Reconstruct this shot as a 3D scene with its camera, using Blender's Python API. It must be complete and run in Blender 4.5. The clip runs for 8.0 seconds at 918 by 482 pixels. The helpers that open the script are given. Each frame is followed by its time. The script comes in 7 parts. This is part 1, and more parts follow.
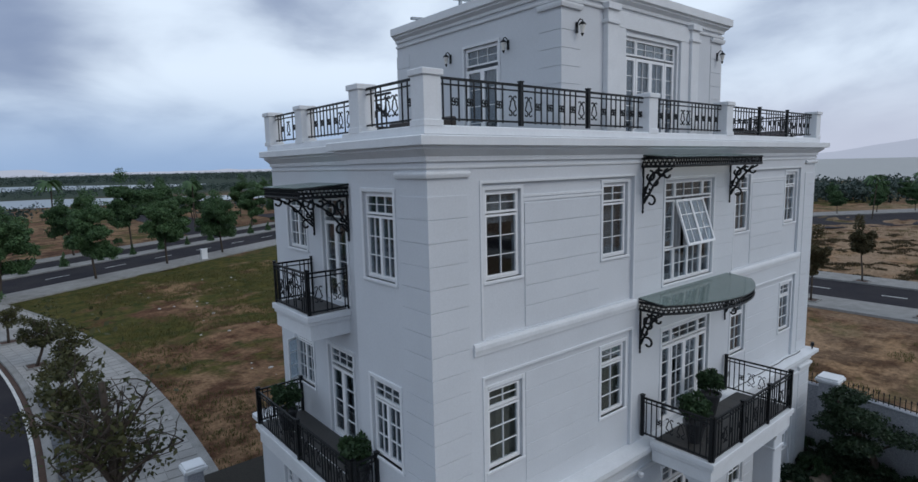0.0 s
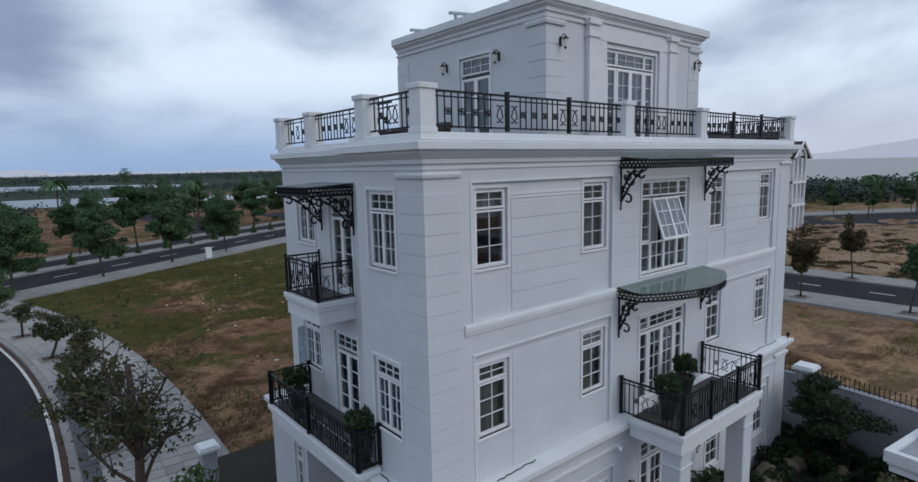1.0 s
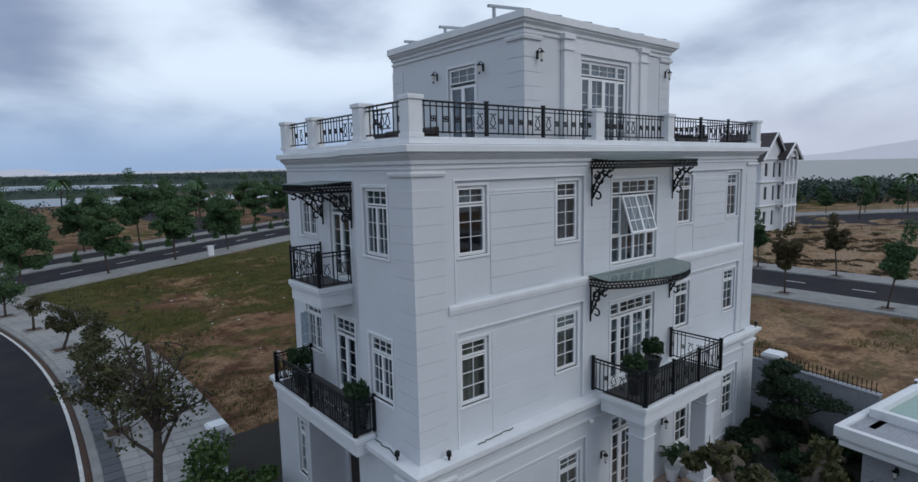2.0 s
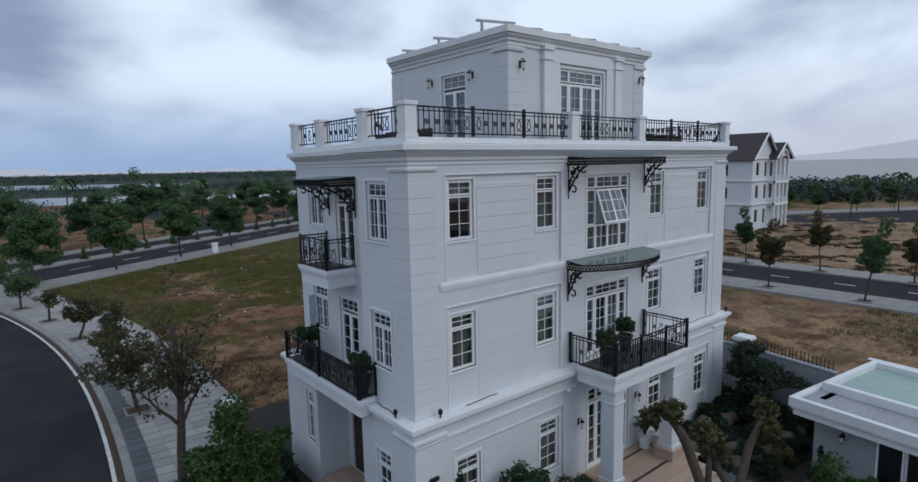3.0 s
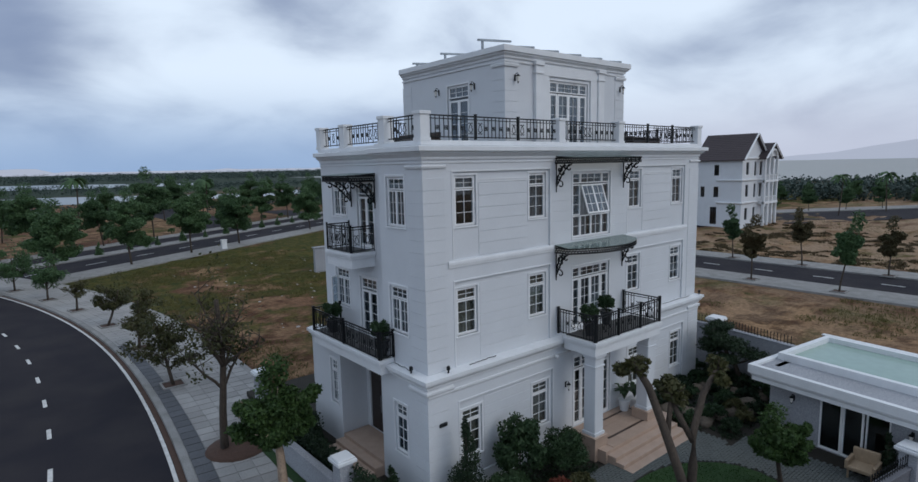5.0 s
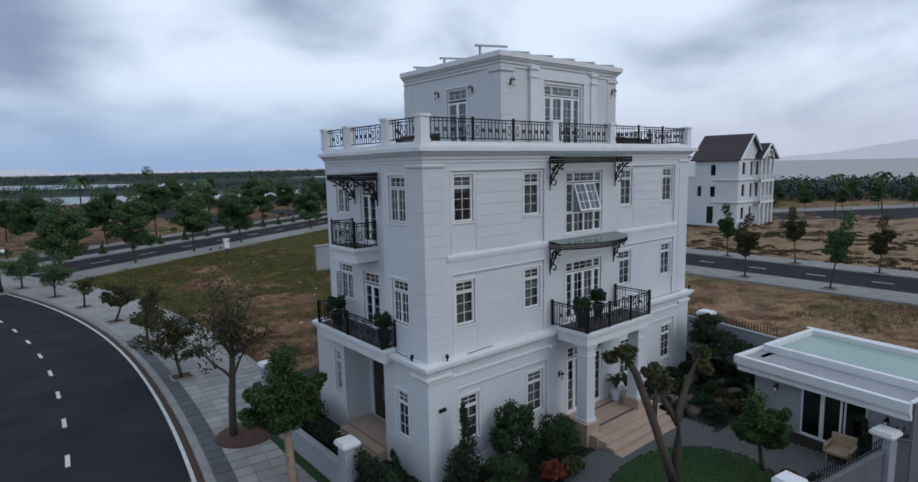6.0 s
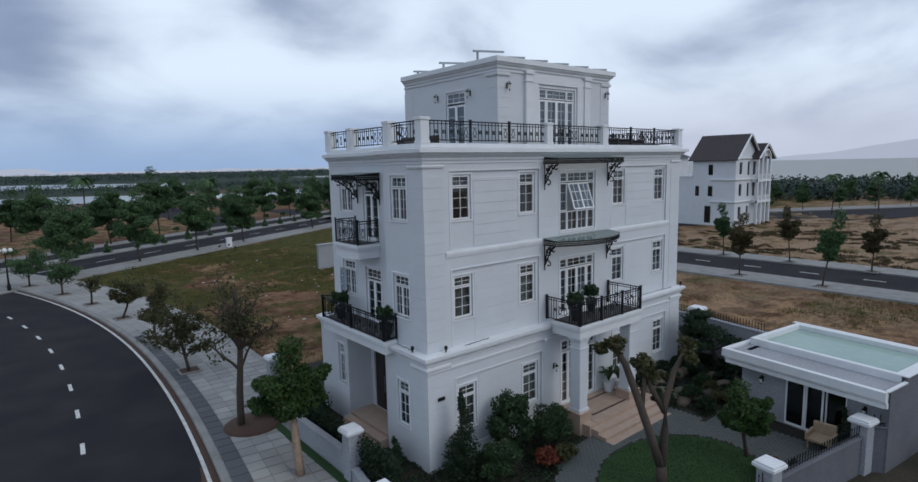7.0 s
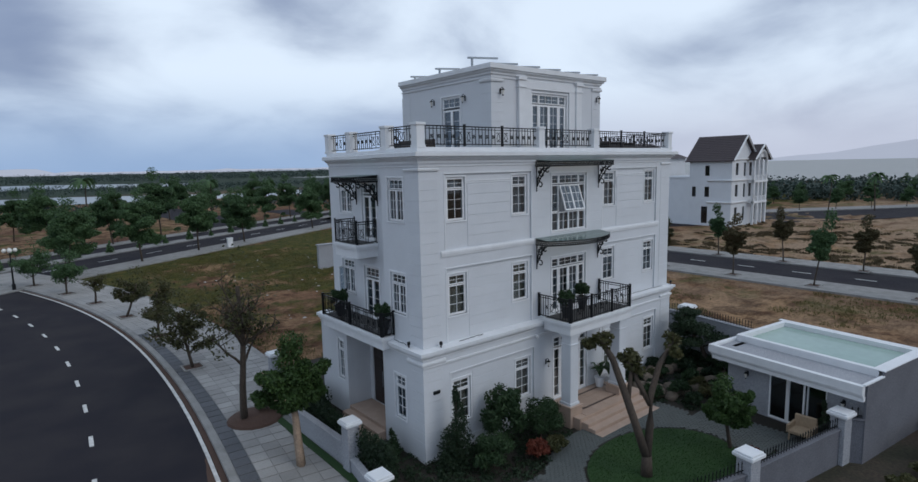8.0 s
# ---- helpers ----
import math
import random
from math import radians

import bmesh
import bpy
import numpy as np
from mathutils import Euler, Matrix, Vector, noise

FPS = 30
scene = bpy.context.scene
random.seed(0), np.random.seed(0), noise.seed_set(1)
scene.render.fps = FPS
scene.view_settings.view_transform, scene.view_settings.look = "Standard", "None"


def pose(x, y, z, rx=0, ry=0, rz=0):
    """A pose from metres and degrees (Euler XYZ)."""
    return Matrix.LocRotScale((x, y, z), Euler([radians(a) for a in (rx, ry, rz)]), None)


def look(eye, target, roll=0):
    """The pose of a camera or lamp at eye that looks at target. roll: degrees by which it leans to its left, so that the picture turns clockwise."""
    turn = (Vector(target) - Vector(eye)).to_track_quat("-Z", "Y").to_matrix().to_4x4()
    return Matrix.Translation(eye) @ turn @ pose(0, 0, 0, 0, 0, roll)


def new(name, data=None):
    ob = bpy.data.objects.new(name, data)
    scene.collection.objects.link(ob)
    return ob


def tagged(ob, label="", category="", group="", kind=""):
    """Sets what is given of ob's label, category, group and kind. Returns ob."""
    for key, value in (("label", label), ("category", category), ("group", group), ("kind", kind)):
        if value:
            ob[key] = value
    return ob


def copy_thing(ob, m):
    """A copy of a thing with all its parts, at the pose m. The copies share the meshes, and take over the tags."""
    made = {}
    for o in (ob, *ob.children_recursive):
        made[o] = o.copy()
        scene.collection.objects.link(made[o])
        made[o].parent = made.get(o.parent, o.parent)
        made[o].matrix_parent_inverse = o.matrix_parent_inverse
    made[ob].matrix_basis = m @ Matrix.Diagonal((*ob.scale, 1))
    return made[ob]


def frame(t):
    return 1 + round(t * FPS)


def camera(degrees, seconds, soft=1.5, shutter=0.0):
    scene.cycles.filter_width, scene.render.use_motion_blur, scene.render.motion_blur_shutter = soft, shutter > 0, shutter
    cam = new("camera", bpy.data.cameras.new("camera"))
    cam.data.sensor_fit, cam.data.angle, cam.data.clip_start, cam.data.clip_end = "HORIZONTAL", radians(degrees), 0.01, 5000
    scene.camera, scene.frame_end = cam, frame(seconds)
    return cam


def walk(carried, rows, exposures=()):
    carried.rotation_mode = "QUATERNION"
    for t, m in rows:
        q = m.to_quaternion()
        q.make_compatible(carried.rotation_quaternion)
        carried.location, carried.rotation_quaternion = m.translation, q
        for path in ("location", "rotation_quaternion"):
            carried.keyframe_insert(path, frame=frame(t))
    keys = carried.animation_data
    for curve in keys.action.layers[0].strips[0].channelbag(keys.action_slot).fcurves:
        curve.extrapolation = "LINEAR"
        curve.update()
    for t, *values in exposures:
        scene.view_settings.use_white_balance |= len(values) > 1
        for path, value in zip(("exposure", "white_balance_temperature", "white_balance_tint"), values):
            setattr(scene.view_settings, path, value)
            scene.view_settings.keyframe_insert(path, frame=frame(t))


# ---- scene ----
cam = camera(77.7, 8.0)
PATH = [
    (0, (-0.668, -0.202, 10.909), (0.596, 1.325, 10.646), -1.3),
    (0.5, (-1.003, -0.647, 10.912), (0.258, 0.882, 10.648), -1.3),
    (1, (-1.349, -1.258, 10.935), (-0.088, 0.271, 10.672), -1.3),
    (1.5, (-1.667, -1.903, 10.956), (-0.404, -0.374, 10.694), -1.2),
    (3, (-3.13, -4.297, 10.841), (-1.867, -2.769, 10.578), -1.2),
    (3.5, (-3.65, -5.005, 10.835), (-2.386, -3.478, 10.572), -1.2),
    (4, (-4.198, -5.526, 10.818), (-2.935, -3.997, 10.556), -1.2),
    (4.5, (-4.735, -6.007, 10.804), (-3.47, -4.48, 10.541), -1.2),
    (6, (-5.786, -7.272, 10.774), (-4.519, -5.747, 10.511), -1.2),
    (6.5, (-6.047, -7.639, 10.791), (-4.781, -6.114, 10.527), -1.2),
    (7, (-6.335, -8.048, 10.803), (-5.069, -6.522, 10.539), -1.2),
    (7.5, (-6.527, -8.442, 10.836), (-5.26, -6.917, 10.572), -1.2),
    (8, (-6.71, -8.803, 10.891), (-5.444, -7.277, 10.628), -1.2),
]
walk(cam, [(t, look(eye, target, roll)) for t, eye, target, roll in PATH])

# ---- world, sun, exposure ----
world = bpy.data.worlds.new("sky")
scene.world = world
world.use_nodes = True
wt = world.node_tree
wt.nodes.clear()


def wn(kind, operation="", clamp=False, interpolation="", data=""):
    n = wt.nodes.new(kind)
    if operation:
        n.operation = operation
    if clamp:
        n.use_clamp = True
    if interpolation:
        n.interpolation_type = interpolation
    if data:
        n.data_type = data
    return n


def wl(a, b):
    wt.links.new(a, b)


def wmath(op, a, b=None, clamp=False):
    n = wn("ShaderNodeMath", operation=op, clamp=clamp)
    for i, v in enumerate((a, b)):
        if v is None:
            continue
        if isinstance(v, (int, float)):
            n.inputs[i].default_value = v
        else:
            wl(v, n.inputs[i])
    return n.outputs[0]


def wmix(fac, a, b):
    n = wn("ShaderNodeMix", data="RGBA")
    if isinstance(fac, (int, float)):
        n.inputs[0].default_value = fac
    else:
        wl(fac, n.inputs[0])
    for i, v in ((6, a), (7, b)):
        if isinstance(v, tuple):
            n.inputs[i].default_value = (*v, 1)
        else:
            wl(v, n.inputs[i])
    return n.outputs[2]


SUN_EL, SUN_AZ = 36.0, -70.0      # degrees; azimuth from +x towards +y
coord = wn("ShaderNodeTexCoord").outputs["Generated"]
sep = wn("ShaderNodeSeparateXYZ")
wl(coord, sep.inputs[0])
up = wmath("MAXIMUM", sep.outputs[2], 0.0)
# cloud layer: directions flattened onto a plane overhead
den = wmath("ADD", up, 0.34)
flat = wn("ShaderNodeCombineXYZ")
wl(wmath("DIVIDE", sep.outputs[0], den), flat.inputs[0])
wl(wmath("DIVIDE", sep.outputs[1], den), flat.inputs[1])
big = wn("ShaderNodeTexNoise")
big.inputs["Scale"].default_value, big.inputs["Detail"].default_value, big.inputs["Roughness"].default_value = 1.7, 7.0, 0.5
big.inputs["Distortion"].default_value = 0.35
wl(flat.outputs[0], big.inputs["Vector"])


def lobe(azim, elev, near, far):
    """1 towards one part of the sky, falling to 0."""
    d = Vector((math.cos(radians(elev)) * math.cos(radians(azim)), math.cos(radians(elev)) * math.sin(radians(azim)), math.sin(radians(elev))))
    n = wn("ShaderNodeVectorMath", operation="DOT_PRODUCT")
    wl(coord, n.inputs[0])
    n.inputs[1].default_value = d
    m = wn("ShaderNodeMapRange", interpolation="SMOOTHSTEP")
    m.inputs[1].default_value, m.inputs[2].default_value = math.cos(radians(far)), math.cos(radians(near))
    wl(n.outputs["Value"], m.inputs[0])
    return m.outputs[0]


nish = wn("ShaderNodeTexSky")
nish.sky_type, nish.sun_disc = "NISHITA", False
nish.sun_elevation, nish.sun_rotation = radians(SUN_EL), radians(90 - SUN_AZ)
sky_col = wn("ShaderNodeVectorMath", operation="SCALE")
wl(nish.outputs[0], sky_col.inputs[0])
sky_col.inputs[3].default_value = 0.06
fac = wmath("ADD", big.outputs[0], 0.0)
for azim, elev, near, far, gain in ((88, 15.5, 3, 12, -0.27), (63, 17, 1, 9, -0.22), (76, 11, 2, 11, 0.18), (50, 10, 6, 24, 0.08), (30, 12, 4, 20, 0.06), (16, 19, 1, 12, -0.08)):
    fac = wmath("ADD", fac, wmath("MULTIPLY", lobe(azim, elev, near, far), gain))
ramp = wn("ShaderNodeMapRange", interpolation="SMOOTHSTEP")
ramp.inputs[1].default_value, ramp.inputs[2].default_value = 0.22, 0.70
wl(fac, ramp.inputs[0])
cloud = wmix(ramp.outputs[0], (0.29, 0.37, 0.56), (0.92, 1.06, 1.24))
# the haze near the horizon: bluish in the north, lavender grey in the east
side = lobe(8, 4, 10, 60)
haze = wmix(side, (0.33, 0.48, 0.74), (0.60, 0.65, 0.80))
hz = wn("ShaderNodeMapRange", interpolation="SMOOTHSTEP")
hz.inputs[1].default_value, hz.inputs[2].default_value, hz.inputs[3].default_value, hz.inputs[4].default_value = 0.0, 0.16, 0.95, 0.0
wl(sep.outputs[2], hz.inputs[0])
veil = wmix(0.12, cloud, sky_col.outputs[0])
tot = wmix(hz.outputs[0], veil, haze)
bg = wn("ShaderNodeBackground")
bg.inputs["Strength"].default_value = 1.0
wl(tot, bg.inputs["Color"])
wl(bg.outputs[0], wn("ShaderNodeOutputWorld").inputs[0])

sun_data = bpy.data.lights.new("sun", "SUN")
sun_data.energy, sun_data.angle, sun_data.color = 0.75, radians(35), (1.0, 0.95, 0.88)
sun = new("sun", sun_data)
sun_from = Vector((math.cos(radians(SUN_EL)) * math.cos(radians(SUN_AZ)), math.cos(radians(SUN_EL)) * math.sin(radians(SUN_AZ)), math.sin(radians(SUN_EL))))
sun.matrix_basis = look(sun_from * 60, (0, 0, 0))
scene.view_settings.exposure = -0.16


# ---- materials ----
def material(name, base, rough=0.7, metal=0.0, second=None, scale=3.0, fine=40.0, bump=0.15, amount=0.5, per_object=0.0, detail=0.25, spec=0.5, stretch=(1, 1, 1), bump_dist=0.02):
    m = bpy.data.materials.new(name)
    m.use_nodes = True
    nt = m.node_tree
    p = nt.nodes["Principled BSDF"]
    p.inputs["Roughness"].default_value = rough
    p.inputs["Metallic"].default_value = metal
    p.inputs["Specular IOR Level"].default_value = spec
    tc = nt.nodes.new("ShaderNodeTexCoord")
    geo = nt.nodes.new("ShaderNodeNewGeometry")
    mp = nt.nodes.new("ShaderNodeMapping")
    mp.inputs["Scale"].default_value = stretch
    nt.links.new(geo.outputs["Position"], mp.inputs[0])
    n1 = nt.nodes.new("ShaderNodeTexNoise")
    n1.inputs["Scale"].default_value, n1.inputs["Detail"].default_value = scale, 6
    n2 = nt.nodes.new("ShaderNodeTexNoise")
    n2.inputs["Scale"].default_value, n2.inputs["Detail"].default_value = fine, 4
    for n in (n1, n2):
        nt.links.new(mp.outputs[0], n.inputs["Vector"])
    mr = nt.nodes.new("ShaderNodeMapRange")
    mr.inputs[1].default_value, mr.inputs[2].default_value, mr.inputs[4].default_value = 0.38, 0.66, amount
    nt.links.new(n1.outputs[0], mr.inputs[0])
    mix = nt.nodes.new("ShaderNodeMix")
    mix.data_type = "RGBA"
    nt.links.new(mr.outputs[0], mix.inputs[0])
    mix.inputs[6].default_value = (*base, 1)
    mix.inputs[7].default_value = (*(second or tuple(c * 0.75 for c in base)), 1)
    hsv = nt.nodes.new("ShaderNodeHueSaturation")
    nt.links.new(mix.outputs[2], hsv.inputs["Color"])
    f2 = nt.nodes.new("ShaderNodeMapRange")
    f2.inputs[1].default_value, f2.inputs[2].default_value, f2.inputs[3].default_value, f2.inputs[4].default_value = 0.3, 0.7, 1 - detail, 1 + detail
    nt.links.new(n2.outputs[0], f2.inputs[0])
    val = f2.outputs[0]
    if per_object:
        oi = nt.nodes.new("ShaderNodeObjectInfo")
        r = nt.nodes.new("ShaderNodeMapRange")
        r.inputs[3].default_value, r.inputs[4].default_value = 1 - per_object, 1 + per_object
        nt.links.new(oi.outputs["Random"], r.inputs[0])
        mu = nt.nodes.new("ShaderNodeMath")
        mu.operation = "MULTIPLY"
        nt.links.new(val, mu.inputs[0])
        nt.links.new(r.outputs[0], mu.inputs[1])
        val = mu.outputs[0]
    nt.links.new(val, hsv.inputs["Value"])
    nt.links.new(hsv.outputs[0], p.inputs["Base Color"])
    if bump:
        b = nt.nodes.new("ShaderNodeBump")
        b.inputs["Strength"].default_value, b.inputs["Distance"].default_value = bump, bump_dist
        nt.links.new(n2.outputs[0], b.inputs["Height"])
        nt.links.new(b.outputs[0], p.inputs["Normal"])
    return m


def leaf_material(name, dark, light, rough=0.55, clump=1.2, through_light=0.25):
    m = bpy.data.materials.new(name)
    m.use_nodes = True
    nt = m.node_tree
    p = nt.nodes["Principled BSDF"]
    p.inputs["Roughness"].default_value = rough
    p.inputs["Specular IOR Level"].default_value = 0.25
    geo = nt.nodes.new("ShaderNodeNewGeometry")
    oi = nt.nodes.new("ShaderNodeObjectInfo")
    nz = nt.nodes.new("ShaderNodeTexNoise")
    nz.inputs["Scale"].default_value = clump
    nt.links.new(geo.outputs["Position"], nz.inputs["Vector"])
    a = nt.nodes.new("ShaderNodeMath")
    a.operation = "MULTIPLY_ADD"
    nt.links.new(geo.outputs["Random Per Island"], a.inputs[0])
    a.inputs[1].default_value = 0.6
    nt.links.new(nz.outputs[0], a.inputs[2])
    b = nt.nodes.new("ShaderNodeMath")
    b.operation = "MULTIPLY_ADD"
    nt.links.new(oi.outputs["Random"], b.inputs[0])
    b.inputs[1].default_value = 0.35
    nt.links.new(a.outputs[0], b.inputs[2])
    mr = nt.nodes.new("ShaderNodeMapRange")
    mr.inputs[1].default_value, mr.inputs[2].default_value = 0.35, 1.4
    nt.links.new(b.outputs[0], mr.inputs[0])
    mix = nt.nodes.new("ShaderNodeMix")
    mix.data_type = "RGBA"
    nt.links.new(mr.outputs[0], mix.inputs[0])
    mix.inputs[6].default_value, mix.inputs[7].default_value = (*dark, 1), (*light, 1)
    nt.links.new(mix.outputs[2], p.inputs["Base Color"])
    tr = nt.nodes.new("ShaderNodeBsdfTranslucent")
    nt.links.new(mix.outputs[2], tr.inputs["Color"])
    ms = nt.nodes.new("ShaderNodeMixShader")
    ms.inputs[0].default_value = through_light
    nt.links.new(p.outputs[0], ms.inputs[1])
    nt.links.new(tr.outputs[0], ms.inputs[2])
    nt.links.new(ms.outputs[0], nt.nodes["Material Output"].inputs[0])
    return m


def glass_material(name, tint, mirror=0.25, rough=0.03):
    """Clear tinted pane whose gloss rises at a slant."""
    m = bpy.data.materials.new(name)
    m.use_nodes = True
    nt = m.node_tree
    nt.nodes.remove(nt.nodes["Principled BSDF"])
    tr = nt.nodes.new("ShaderNodeBsdfTransparent")
    tr.inputs[0].default_value = (*tint, 1)
    gl = nt.nodes.new("ShaderNodeBsdfGlossy")
    gl.inputs["Roughness"].default_value = rough
    face = nt.nodes.new("ShaderNodeLayerWeight")
    face.inputs[0].default_value = 0.5
    lw = nt.nodes.new("ShaderNodeMath")
    lw.operation = "POWER"
    nt.links.new(face.outputs["Facing"], lw.inputs[0])
    lw.inputs[1].default_value = 3.0
    sc = nt.nodes.new("ShaderNodeMath")
    sc.operation = "MULTIPLY_ADD"
    sc.use_clamp = True
    nt.links.new(lw.outputs[0], sc.inputs[0])
    sc.inputs[1].default_value, sc.inputs[2].default_value = 0.7, mirror
    ms = nt.nodes.new("ShaderNodeMixShader")
    nt.links.new(sc.outputs[0], ms.inputs[0])
    nt.links.new(tr.outputs[0], ms.inputs[1])
    nt.links.new(gl.outputs[0], ms.inputs[2])
    nt.links.new(ms.outputs[0], nt.nodes["Material Output"].inputs[0])
    return m


STUCCO = material("white_stucco", (0.62, 0.645, 0.675), 0.75, second=(0.53, 0.555, 0.585), scale=0.9, fine=30, bump=0.12, amount=0.35, detail=0.03, per_object=0.015)
TRIM = material("white_trim", (0.72, 0.74, 0.76), 0.65, second=(0.60, 0.62, 0.64), scale=2.0, fine=25, bump=0.06, amount=0.4, detail=0.03)
PVC = material("white_window_frame", (0.84, 0.85, 0.86), 0.4, scale=5, fine=60, bump=0.02, amount=0.15, detail=0.02)
IRON = material("black_wrought_iron", (0.016, 0.018, 0.02), 0.45, 0.6, scale=8, fine=90, bump=0.2, amount=0.5)
ROOM = material("room_plaster", (0.30, 0.30, 0.30), 0.9, scale=1, fine=10, bump=0)
CURTAIN = material("grey_curtain", (0.22, 0.23, 0.245), 0.9, scale=6, fine=80, bump=0.1)
CURTAIN_TAN = material("tan_curtain", (0.34, 0.30, 0.24), 0.9, scale=6, fine=80, bump=0.1)
CURTAIN_WHITE = material("white_sheer", (0.45, 0.45, 0.45), 0.9, scale=6, fine=80, bump=0.1)
GLASS = glass_material("window_glass", (0.72, 0.78, 0.82), 0.07)
CANOPY_GLASS = glass_material("green_canopy_glass", (0.50, 0.63, 0.60), 0.1, 0.1)
_nt = CANOPY_GLASS.node_tree
_out = _nt.nodes["Material Output"]
_dust = _nt.nodes.new("ShaderNodeBsdfDiffuse")
_dust.inputs[0].default_value = (0.24, 0.30, 0.28, 1)
_mx = _nt.nodes.new("ShaderNodeMixShader")
_mx.inputs[0].default_value = 0.38
_nt.links.new(_out.inputs[0].links[0].from_socket, _mx.inputs[1])
_nt.links.new(_dust.outputs[0], _mx.inputs[2])
_nt.links.new(_mx.outputs[0], _out.inputs[0])
BEIGE = material("beige_stone", (0.40, 0.295, 0.23), 0.5, second=(0.48, 0.36, 0.29), scale=3, fine=50, bump=0.05, detail=0.08, per_object=0.05)
BROWN_STONE = material("brown_stone_band", (0.07, 0.045, 0.035), 0.4, scale=5, fine=60, bump=0.05)
DARKWOOD = material("dark_stained_wood", (0.025, 0.016, 0.013), 0.45, scale=3, fine=30, bump=0.15, stretch=(6, 6, 0.6))
SLATE = material("dark_balcony_tile", (0.06, 0.057, 0.054), 0.5, scale=3, fine=40, bump=0.05, per_object=0.1)
LAMPGLASS = material("milky_lamp_glass", (0.75, 0.73, 0.68), 0.25, scale=8, fine=50, bump=0.02)
STEEL = material("grey_steel", (0.30, 0.33, 0.36), 0.4, 0.7, scale=6, fine=60, bump=0.05)
SOLAR = material("solar_cell", (0.02, 0.025, 0.05), 0.2, scale=4, fine=60, bump=0.02)
POT = material("dark_glazed_pot", (0.03, 0.032, 0.035), 0.3, scale=5, fine=40, bump=0.05)
ASPHALT = material("asphalt", (0.022, 0.021, 0.027), 0.9, second=(0.036, 0.033, 0.036), scale=0.35, fine=60, bump=0.3, amount=0.8, detail=0.3, spec=0.12)
PAINT = material("road_paint", (0.62, 0.62, 0.60), 0.7, second=(0.34, 0.34, 0.33), scale=4, fine=40, bump=0.1, amount=0.6)
KERB = material("concrete_kerb", (0.26, 0.258, 0.25), 0.85, second=(0.13, 0.128, 0.12), scale=1.2, fine=30, bump=0.2)
PAVE = material("grey_granite_slab", (0.295, 0.29, 0.28), 0.8, second=(0.165, 0.162, 0.155), scale=0.5, fine=25, bump=0.12, per_object=0.16, detail=0.1)
PAVE_DARK = material("dark_granite_slab", (0.085, 0.09, 0.10), 0.75, scale=0.7, fine=25, bump=0.12, per_object=0.14)
PATH_STONE = material("grey_green_cobble", (0.078, 0.088, 0.086), 0.85, second=(0.058, 0.066, 0.064), scale=2.5, fine=30, bump=0.2, per_object=0.25)
RENDER_GREY = material("grey_render", (0.13, 0.135, 0.155), 0.85, second=(0.09, 0.094, 0.108), scale=0.8, fine=25, bump=0.15)
WALLPAINT = material("garden_wall_paint", (0.32, 0.335, 0.365), 0.8, second=(0.26, 0.27, 0.29), scale=0.7, fine=25, bump=0.12)
TILE = material("dark_roof_tile", (0.055, 0.042, 0.045), 0.7, second=(0.04, 0.032, 0.034), scale=2, fine=12, bump=0.3, per_object=0.12)
BARK = material("grey_bark", (0.066, 0.050, 0.038), 0.9, second=(0.034, 0.027, 0.021), scale=3, fine=18, bump=0.6, stretch=(1, 1, 0.4))
BARK_PALE = material("pale_mottled_bark", (0.34, 0.25, 0.18), 0.85, second=(0.20, 0.15, 0.11), scale=4, fine=16, bump=0.5)
ROCK = material("garden_rock", (0.13, 0.105, 0.08), 0.85, second=(0.06, 0.05, 0.04), scale=2.5, fine=14, bump=0.5, per_object=0.2)
SOIL = material("planting_soil", (0.020, 0.017, 0.012), 0.95, scale=2, fine=20, bump=0.5)
PIT_SOIL = material("reddish_soil", (0.075, 0.042, 0.03), 0.95, scale=2, fine=20, bump=0.5)
LAWN = material("mown_lawn", (0.016, 0.052, 0.009), 0.9, second=(0.011, 0.037, 0.006), scale=1.5, fine=60, bump=0.6, detail=0.4)
WICKER = material("tan_wicker", (0.36, 0.27, 0.18), 0.8, scale=8, fine=90, bump=0.4)
DARK = material("dark_interior", (0.010, 0.011, 0.012), 0.8, scale=2, fine=10, bump=0)
# far hills: the haze is painted on as blue-grey colour and a faint glow
MOUNTAIN = material("hill_painted_haze", (0.60, 0.62, 0.67), 1.0, second=(0.57, 0.59, 0.64), scale=0.002, fine=0.01, bump=0, spec=0.0)
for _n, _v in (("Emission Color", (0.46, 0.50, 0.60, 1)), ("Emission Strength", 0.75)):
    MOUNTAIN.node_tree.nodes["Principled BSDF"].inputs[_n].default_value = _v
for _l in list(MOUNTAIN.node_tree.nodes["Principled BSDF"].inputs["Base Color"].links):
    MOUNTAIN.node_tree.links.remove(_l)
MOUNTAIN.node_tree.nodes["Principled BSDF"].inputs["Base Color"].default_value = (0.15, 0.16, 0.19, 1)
L_TREE = leaf_material("dark_tree_leaf", (0.032, 0.070, 0.034), (0.090, 0.160, 0.066))
L_LUSH = leaf_material("lush_tree_leaf", (0.020, 0.046, 0.014), (0.070, 0.125, 0.034), clump=1.5)
L_BUSH = leaf_material("clipped_bush_leaf", (0.014, 0.034, 0.017), (0.046, 0.084, 0.034), clump=3)
